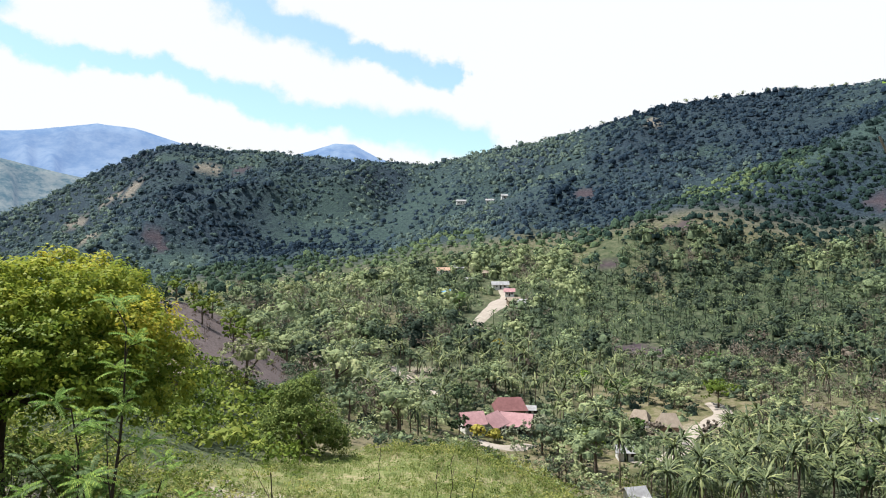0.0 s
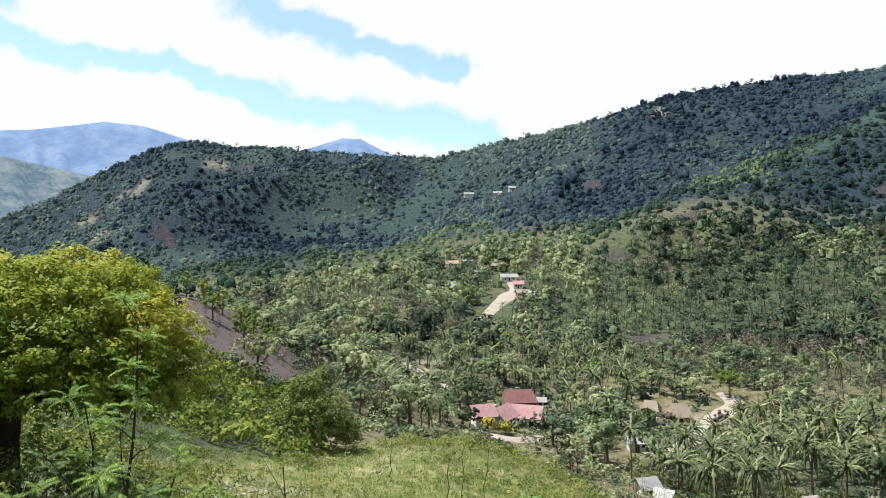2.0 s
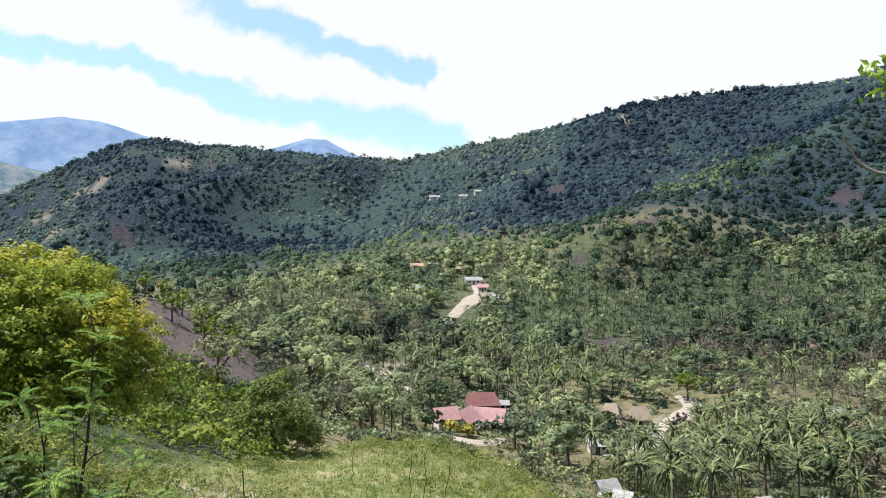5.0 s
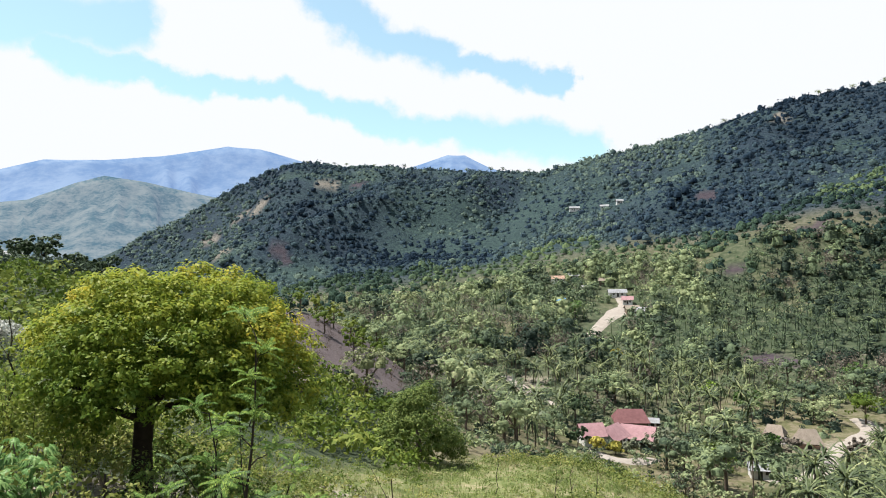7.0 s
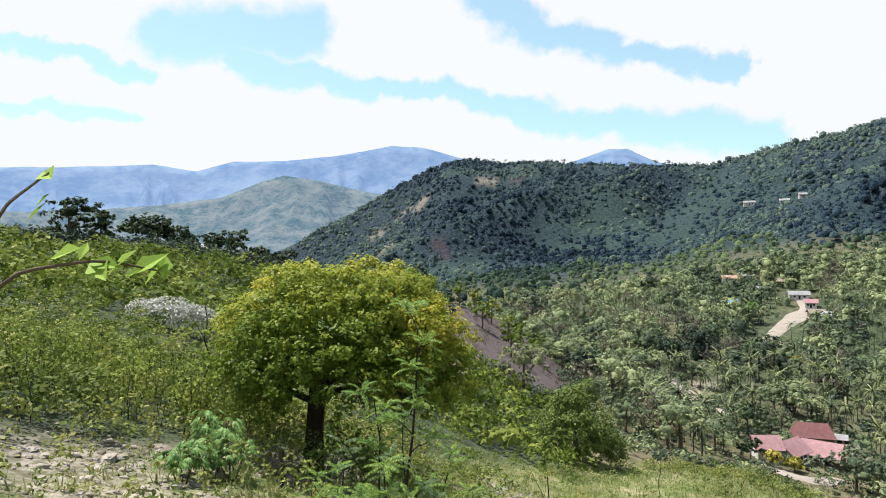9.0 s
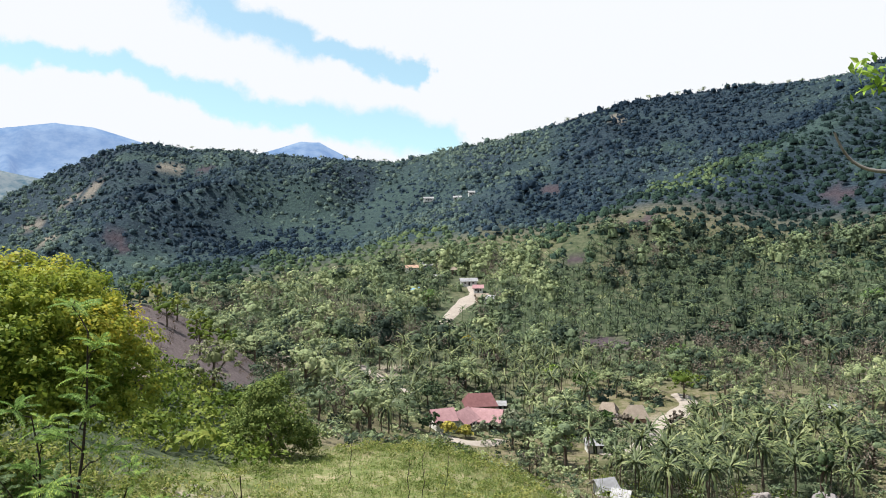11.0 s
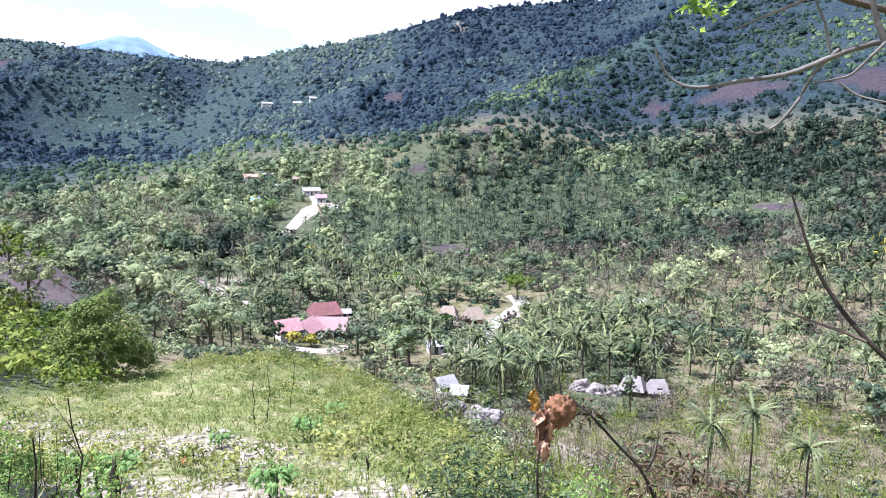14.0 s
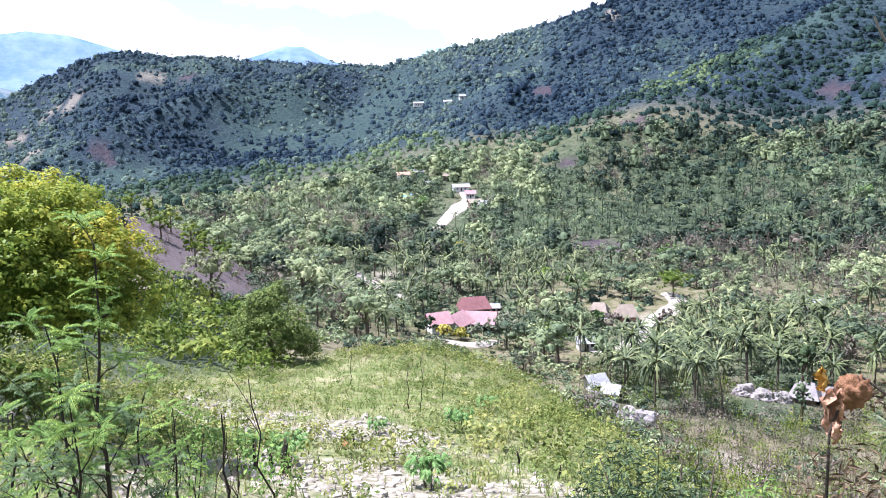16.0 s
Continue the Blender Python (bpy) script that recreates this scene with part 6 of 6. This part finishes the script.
def rock_template(r):
    """A chipped, flattened lump."""
    bm = bmesh.new()
    bmesh.ops.create_cube(bm, size=1.0)
    bmesh.ops.subdivide_edges(bm, edges=bm.edges[:], cuts=1, use_grid_fill=True)
    v = np.array([tuple(p.co) for p in bm.verts])
    q = np.array([[p.index for p in f.verts] for f in bm.faces])
    bm.free()
    v = v / np.linalg.norm(v, axis=1, keepdims=True) * r.uniform(0.35, 0.6, (len(v), 1))
    return v * (1.0, r.uniform(0.6, 0.9), r.uniform(0.35, 0.55)), q


rocks = [rock_template(rng) for _ in range(6)]
sx, sy = scatter(-58, 18, 12, 44, 0.43, rng)
ok = rng.random(len(sx)) < 0.8 * stony_mask(sx, sy)
sx, sy = sx[ok], sy[ok]
stuff("rubble", "pale limestone rubble strewn over the cleared field", "stones", rocks, ground_points(sx, sy, 0.02), rng.choice([0.15, 0.26, 0.42, 0.7], len(sx), p=[0.4, 0.36, 0.2, 0.04]), M["stone"], rng, smooth=False)


def crop_plant(bearing, distance, size, seed):
    """A crop plant: short stems, each with drooping lobed leaves."""
    r = np.random.default_rng(seed)
    t = thing("crop_plant", on_ground(bearing, distance), "bushy crop plant with drooping bright green leaves", "plant", "crop plants in the stony field", 0, size)
    for i in range(5):
        a = i * 1.257 + r.normal() * 0.2
        top = np.array([0.32 * math.cos(a), 0.32 * math.sin(a), r.uniform(0.65, 1.1)])
        part("stem", tube(bent((0.05 * math.cos(a), 0.05 * math.sin(a), -0.15), top, 4, 0.03, r), [0.022, 0.018, 0.014, 0.01], 5), M["bark"], t)
        vs = []
        for k in range(24):
            b, up = r.uniform(0, 6.28), r.uniform(-0.35, 0.1)
            root = top + np.array([0.16 * math.cos(b), 0.16 * math.sin(b), up])
            for f in (-0.7, -0.35, 0, 0.35, 0.7):
                d = np.array([math.cos(b + f), math.sin(b + f), -0.75])
                ln = 0.2 * (1 - 0.3 * abs(f)) * r.uniform(0.8, 1.1)
                sd = np.array([-math.sin(b + f), math.cos(b + f), 0]) * 0.022
                tip = root + d * ln
                mid = root + d * ln * 0.55 + (0, 0, 0.03)
                vs.append((np.stack([root, mid - sd, tip, mid + sd]), np.array([[0, 1, 2, 3]])))
        part("leaves", joined(vs), M["cassava_leaf"], t)


for k, (bb, rr, s) in enumerate([(-11.2, 22.3, 1.15), (-14.6, 23.5, 0.95), (0.9, 19.2, 1.25), (-17.6, 24, 0.9), (-41.7, 17.6, 1.35), (-43.9, 16.6, 1.1), (-40.2, 17.0, 1.0), (3.8, 31, 1.2), (6.3, 38, 1.1), (-3.4, 30, 0.8)]):
    crop_plant(bb, rr, s, 200 + k)


def bare_sapling(bearing, distance, tall, lean, seed, label="thin leafless dark sapling stem", twigs=5, thick=0.02, group="bare saplings"):
    r = np.random.default_rng(seed)
    t = thing("bare_sapling", on_ground(bearing, distance), label, "sapling", group)
    stem = bent((0, 0, -0.3), (lean, 0, tall), 8, 0.05 * tall ** 0.5, r)
    part("stem", tube(stem, np.linspace(thick, thick * 0.35, 8), 6), M["dark_bark"], t, smooth=True)
    for i in range(twigs):
        f = r.uniform(0.35, 0.95)
        b = np.array([np.interp(f, np.linspace(0, 1, 8), stem[:, k]) for k in range(3)])
        a = r.uniform(0, 6.28)
        l = tall * 0.22 * r.uniform(0.5, 1.2)
        part("twig", tube(bent(b, b + np.array([math.cos(a) * l * 0.6, math.sin(a) * l * 0.6, l]), 4, 0.02, r), np.linspace(thick * 0.4, thick * 0.15, 4), 4), M["bark"], t)


for k, (bb, rr, tall, lean, th) in enumerate([(-17.3, 9.0, 2.3, 0.08, 0.028), (-16.5, 9.2, 1.6, 0.1, 0.03), (-13.1, 11.5, 3.1, -0.25, 0.024), (-0.6, 36, 3.2, 0.1, 0.03), (0.4, 36.5, 3.4, 0.3, 0.03), (2.4, 41, 3.0, 0.4, 0.03), (-5.5, 47, 3.0, 0.2, 0.03),
                                              (-42.4, 24, 4.4, 0.1, 0.035), (-20.0, 9.5, 1.9, 0.3, 0.016), (-21.0, 9.0, 1.5, -0.3, 0.016), (-23.0, 8.6, 1.6, 0.4, 0.016), (20.5, 17, 2.2, 0.1, 0.02), (23.5, 20, 2.6, 0.2, 0.02), (30.2, 26, 3.0, 0.1, 0.03)]):
    bare_sapling(bb, rr, tall, lean, 300 + k, thick=th)


def stump(bearing, distance, tall, thick, seed):
    r = np.random.default_rng(seed)
    t = thing("stump", on_ground(bearing, distance), "charred splintered tree stump in the stony field", "stump", "stumps in the stony field", r.uniform(0, 6))
    part("trunk", tube(bent((0, 0, -0.25), (0.15 * tall, 0, tall), 5, 0.03, r), np.array([1.3, 1.05, 0.9, 0.8, 0.35]) * thick, 8), M["dark_bark"], t)
    for i in range(3):
        a = r.uniform(0, 6.28)
        part("splinter", tube([(0.1 * tall, 0, tall * 0.6), (0.1 * tall + math.cos(a) * 0.15, math.sin(a) * 0.15, tall * r.uniform(0.95, 1.25))], [thick * 0.45, 0.008], 4), M["bark"], t)


for k, (bb, rr, tall, th) in enumerate([(-11.7, 19.5, 0.95, 0.16), (-12.6, 20, 0.7, 0.07), (-14.2, 19.6, 0.9, 0.06), (-5.0, 26.8, 0.5, 0.06), (-5.6, 27, 0.6, 0.05), (-6.8, 26, 0.5, 0.06), (-19, 24, 0.5, 0.07), (-20.3, 25, 0.6, 0.06), (-18.5, 26, 0.5, 0.05), (-36.4, 17.2, 0.9, 0.06), (9, 24, 0.5, 0.05), (12.5, 22, 0.5, 0.05)]):
    stump(bb, rr, tall, th, 400 + k)


def fallen_pole(b0, r0, b1, r1, thick):
    p0, p1 = on_ground(b0, r0, 0.22), on_ground(b1, r1, 0.25)
    t = thing("fallen_pole", p0, "long bleached pole lying across the rubble", "pole", "poles lying in the field")
    part("pole", tube(np.array([tuple((p1 - p0) * s + Vector((0, 0, 0.05 * math.sin(s * 9)))) for s in np.linspace(0, 1, 7)]), np.linspace(thick, thick * 0.5, 7), 6), M["pale_bark"], t)


fallen_pole(-8.9, 31, -4.4, 26.5, 0.05)
fallen_pole(-12.8, 19.5, -10.6, 21.5, 0.04)
fallen_pole(-2.0, 24, 3.0, 22, 0.035)
t = thing("plastic_sack", on_ground(-6.3, 27.2), "crumpled red plastic sack lying on the rubble", "sack")
v, q = rock_template(np.random.default_rng(5))
part("sack_body", (v * (0.55, 0.45, 0.6) + (0, 0, 0.08), q), M["red_bag"], t)

# leafy bushes just below the viewpoint
for k, (bb, rr, s, mat, lab) in enumerate([(16.2, 5.6, 0.62, "dark_leaf", "narrow-leaved dull green bush below the viewpoint"), (19.4, 5.4, 0.68, "dark_leaf", "narrow-leaved dull green bush below the viewpoint"), (22.8, 5.8, 0.62, "olive_leaf", "narrow-leaved dull green bush below the viewpoint"), (29.2, 6.0, 0.7, "fern_leaf", "bright green leafy bush below the viewpoint"),
                                           (25.6, 7.2, 0.6, "grey_leaf", "dry brown bush below the viewpoint"), (33.5, 7.0, 0.55, "olive_leaf", "leafy bush on the steep bank"), (36.5, 4.3, 0.72, "brown_leaf", "withered brown bush just below the viewpoint")]):
    b = thing("bush", on_ground(bb, rr), lab, "bush", "bushes below the viewpoint", 0, s)
    rr_ = np.random.default_rng(500 + k)
    stems = [tube(bent((0, 0, -0.3), (0.8 * math.cos(a), 0.8 * math.sin(a), rr_.uniform(1.4, 2.1)), 5, 0.08, rr_), np.linspace(0.03, 0.008, 5), 5) for a in np.arange(0, 6.2, 0.7)]
    part("stems", joined(stems), M["bark"], b)
    part("leaves", crown([(0, 0, 1.5, 0.9, 0.7), (0.6, 0.2, 1.3, 0.6, 0.6), (-0.6, 0.1, 1.2, 0.6, 0.6), (0.1, 0.5, 1.9, 0.5, 0.5)], 1100, 0.06, rr_, -0.6, 0.26, 0.6), M[mat], b)


# ---------------------------------------------------------------- twigs within reach of the camera
def aim(bearing, rise, distance):
    """A point at that bearing and height angle from the eye."""
    b, e = math.radians(bearing), math.radians(rise)
    return np.array([math.sin(b) * math.cos(e), math.cos(b) * math.cos(e), math.sin(e)]) * distance + (0, 0, EYE)


def smooth_line(points, n=24):
    p = np.array(points, float)
    s = np.linspace(0, len(p) - 1, n)
    out = np.stack([np.interp(s, range(len(p)), p[:, k]) for k in range(3)], -1)
    for _ in range(2):
        out[1:-1] = (out[:-2] + 2 * out[1:-1] + out[2:]) / 4
    return out


def bare_tree():
    """A small leafless tree beside the viewpoint whose long curling twigs reach into view."""
    foot = on_ground(66, 2.6)
    t = thing("bare_tree", foot, "leafless tree with long pale curling twigs", "tree")
    o = np.array(tuple(foot))
    D = 1.75
    elbow = aim(58, 9.5, 2.3)
    part("trunk", tube(smooth_line([(0, 0, -0.3), (0.03, 0, 0.8), (0, 0.02, 1.9), elbow - o + (0.02, 0, 0.25), elbow - o + (0.1, -0.1, 1.2)], 14), np.linspace(0.06, 0.03, 14), 8), M["bark"], t, smooth=True)
    lines = [
        ("limb", [elbow, aim(53, 8.2, 2.0), aim(49.4, 9.0, 1.85), aim(44.9, 10.6, D), aim(41.5, 13, D)], 0.016, 0.008),
        ("twig", [aim(53, 8.2, 2.0), aim(49.5, 7.7, 1.85), aim(46.5, 7.4, D), aim(43.8, 6.3, D), aim(41.8, 5.5, D), aim(38.5, 5.35, D), aim(36, 4.8, D), aim(34.2, 5.2, D), aim(33.1, 6.3, D), aim(32.5, 8.0, D)], 0.012, 0.0035),
        ("twig", [aim(45.2, 7.2, D), aim(43.6, 5.7, D), aim(42.8, 3.7, D), aim(41.5, 1.9, D), aim(40.2, 1.3, D), aim(39.1, 1.6, D), aim(38.7, 2.3, D)], 0.007, 0.0035),
        ("twig", [aim(47.9, 7.5, D), aim(47.3, 9, D), aim(46.9, 10.5, D), aim(46.7, 12.5, D)], 0.010, 0.007),
        ("twig", [aim(44.6, 7.0, D), aim(44.2, 9.0, D), aim(43.4, 10.8, D), aim(43.2, 13.5, D)], 0.005, 0.002),
        ("twig", [aim(44.5, 12.2, D), aim(42.7, 10.7, D), aim(40.3, 9.9, D), aim(38.2, 9.1, D)], 0.008, 0.003),
        ("twig", [aim(48.6, 8.2, 1.8), aim(47.4, 6.8, D), aim(46.0, 5.3, D), aim(43.6, 4.9, D)], 0.006, 0.003),
        ("twig", [aim(45.3, 4.9, D), aim(46.5, 3.9, D), aim(48.5, 3.3, D), aim(50.5, 2.9, D)], 0.004, 0.002),
        ("twig", [aim(41.3, 5.4, D), aim(41.25, 6.2, D), aim(41.2, 7.3, D)], 0.002, 0.001),
    ]
    for name, pts, r0, r1 in lines:
        p = smooth_line(pts, 26) - o
        part(name, tube(p, np.linspace(r0, r1, 26) * 0.7, 7), M["pale_bark"] if name == "twig" else M["bark"], t, smooth=True)
    tuft = part("twig", tube(smooth_line([aim(41.5, 13, D), aim(38, 12.8, D), aim(35.6, 11.4, D)], 10) - o, np.linspace(0.004, 0.002, 10), 5), M["bark"], t)
    r = np.random.default_rng(61)
    for c, n in ((aim(35.4, 11.2, D), 44), (aim(36.6, 10.8, D), 26), (aim(34.4, 12.4, D), 16)):
        part("leaves", cards(c - o + r.normal(size=(n, 3)) * 0.022, r.normal(size=(n, 3)) + (0, -0.5, 0.6), 0.012, r, 0.5), M["lime_leaf"], tuft)


bare_tree()


def bowed_stem():
    foot = on_ground(60, 2.4)
    t = thing("bowed_sapling", foot, "dark bowed sapling stem with a broken side shoot", "sapling")
    o, D = np.array(tuple(foot)), 1.9
    part("stem", tube(smooth_line([o + (0, 0, -0.2), aim(58.5, -30, 2.1), aim(51.5, -16.1, 1.95), aim(48.6, -13.8, D), aim(46.5, -11.5, D), aim(44.9, -9, D), aim(44.0, -6.8, D), aim(42.8, -3.2, D)], 30) - o, np.linspace(0.009, 0.0028, 30), 7), M["dark_bark"], t, smooth=True)
    part("side_shoot", tube(smooth_line([aim(48.3, -13.6, D), aim(46.2, -12.9, D), aim(44.3, -12.5, D), aim(42.6, -11.8, D)], 10) - o, np.linspace(0.005, 0.0025, 10), 6), M["bark"], t)
    r = np.random.default_rng(62)
    sprig = part("side_shoot", tube(smooth_line([aim(56, -24, 2.05), aim(53, -10, 2.0), aim(50.2, -7, D)], 10) - o, np.linspace(0.006, 0.003, 10), 5), M["bark"], t)
    part("withered_leaves", cards(aim(50.6, -6.6, D) - o + r.normal(size=(90, 3)) * (0.035, 0.035, 0.018), r.normal(size=(90, 3)), 0.010, r, 0.5), M["yellow_crown"], sprig, "yellowing leaves")
    part("withered_leaves", cards(aim(51.4, -9.2, D) - o + r.normal(size=(90, 3)) * (0.035, 0.035, 0.016), r.normal(size=(90, 3)), 0.010, r, 0.5), M["dead_leaf"], sprig, "withered orange-brown leaves")


bowed_stem()


def crumpled(r, centre, size, stretch, seed_shift=0.0, n=9):
    """A curled, crumpled sheet."""
    u, w = np.meshgrid(np.linspace(-1, 1, n), np.linspace(-1, 1, n), indexing="ij")
    a = 2.2 * w + seed_shift
    edge = np.sqrt(np.clip(1 - 0.75 * u * u, 0, 1))
    x, y, z = 0.45 * np.sin(a) * edge, 0.45 * np.cos(a) * edge, u * stretch
    lump = 0.16 * r.normal(size=(3, n, n))
    v = np.stack([x + lump[0], y + lump[1], z + lump[2]], -1).reshape(-1, 3) * size + centre
    i, j = np.meshgrid(np.arange(n - 1), np.arange(n - 1), indexing="ij")
    return v, np.stack([i * n + j, i * n + j + 1, (i + 1) * n + j + 1, (i + 1) * n + j], -1).reshape(-1, 4)


def dried_stalk():
    foot = on_ground(30, 0.75)
    t = thing("dried_stalk", foot, "tall dried weed stalk with a withered flower head", "weed")
    o, D = np.array(tuple(foot)), 0.5
    r = np.random.default_rng(63)
    part("stem", tube(smooth_line([o + (0, 0, -0.1), o + (0.02, 0, 0.6), aim(34.5, -30, 0.56), aim(32.2, -25.4, 0.53), aim(29.9, -23.7, 0.52), aim(27.7, -21.6, D), aim(25.6, -20.2, D)], 26) - o, np.linspace(0.0018, 0.0008, 26), 6), M["dark_bark"], t, smooth=True)
    part("stem", tube(smooth_line([aim(32.3, -25.5, 0.53), aim(33.1, -24.3, 0.53), aim(33.3, -22.3, 0.53)], 8) - o, np.linspace(0.001, 0.0005, 8), 6), M["dark_bark"], t, smooth=True)
    part("stem", tube(smooth_line([aim(24.0, -22.6, D), aim(23.1, -24.5, D), aim(22.9, -27.3, D), o + (-0.03, 0.02, 0.5), o + (-0.02, 0, -0.1)], 22) - o, np.linspace(0.0007, 0.0013, 22), 6), M["dark_bark"], t, smooth=True)
    dead = cards(np.concatenate([aim(b, e, 0.52)[None] - o + r.normal(size=(14, 3)) * 0.0035 for b, e in ((27.2, -20.9), (28.0, -21.8), (27.0, -22.0), (33.0, -25.6), (35.0, -25.2), (36.5, -25.4))]), r.normal(size=(84, 3)), 0.0035, r, 0.4)
    part("withered_leaves", dead, M["brown_leaf"], t, "small shrivelled dark brown leaves")
    bm = bmesh.new()
    bmesh.ops.create_icosphere(bm, subdivisions=4, radius=1.0)
    c = aim(25.0, -21.3, D) - o
    for vert in bm.verts:
        p = vert.co
        k = 0.0108 * (1 + 0.4 * noise.noise(p * 2.2) + 0.26 * noise.noise(p * 5) + 0.2 * noise.noise(p * 11) + 0.1 * noise.noise(p * 23))
        vert.co = Vector((p.x * k, p.y * k * 0.8, p.z * k * 0.95)) + Vector(c)
    me = bpy.data.meshes.new("husk")
    for f in bm.faces:
        f.smooth = True
    bm.to_mesh(me)
    bm.free()
    me.materials.append(M["husk"])
    part("husk", me, None, t, "brown papery round husk")
    part("petal", crumpled(r, aim(23.4, -23.0, D) - o, 0.0105, 1.5), M["dead_leaf"], t, "curled rusty petal", True)
    part("petal", crumpled(r, aim(24.0, -22.2, D) - o, 0.009, 1.2, 2.0), M["dead_leaf"], t, "curled rusty petal", True)
    part("petal", crumpled(r, aim(23.6, -24.6, D) - o, 0.006, 1.2, 3.5), M["dead_leaf"], t, "curled rusty petal", True)
    part("petal", crumpled(r, aim(22.7, -20.7, D) - o, 0.0075, 1.1, 1.0), M["yellow_leaf"], t, "withered yellow petal", True)


dried_stalk()


def leafy_twig():
    """A slender sprig at the left edge with a few fresh leaves."""
    foot = on_ground(-58, 2.2)
    t = thing("leafy_sprig", foot, "slender sprig with a few fresh light green leaves", "shrub")
    o, D = np.array(tuple(foot)), 1.6
    main = part("stem", tube(smooth_line([o + (0, 0, -0.2), aim(-60, -20, 2.0), aim(-57, -1.0, D), aim(-50, 0.2, D), aim(-45.2, -0.9, D)], 24) - o, np.linspace(0.008, 0.002, 24), 6), M["bark"], t, smooth=True)
    part("stem", tube(smooth_line([aim(-58.5, -10, 1.75), aim(-56.5, 3.5, D), aim(-53.2, 6.5, D)], 14) - o, np.linspace(0.006, 0.002, 14), 5), M["bark"], t)
    r = np.random.default_rng(64)
    for b, e in ((-52.2, 0.6), (-51, 0.8), (-50, -0.6), (-49.6, -0.2), (-48.4, -0.1), (-46.6, -0.3), (-46.0, -0.9), (-45.4, -0.5), (-53.6, 4.5), (-53.3, 6.3), (-54, 3.6)):
        c = aim(b, e, D) - o
        part("leaf", cards(np.array([c]), np.array([[r.normal() * 0.4, -0.8, 0.8]]), 0.04, r, 0.5), M["lime_leaf"], main)


leafy_twig()


# tufts left standing on the cleared brown slope
cx_, cy_ = scatter(-28, -10, 86, 152, 2.4, rng)
ok = (in_patch(cx_, cy_, BARE[:1]) > 0.5) & (rng.random(len(cx_)) < 0.5)
cx_, cy_ = cx_[ok], cy_[ok]
stuff("clearing_tufts", "dry tufts and sticks left on the cleared brown slope", "tufts", dry_sets, ground_points(cx_, cy_), rng.uniform(0.2, 0.6, len(cx_)), M["brown_leaf"], rng)
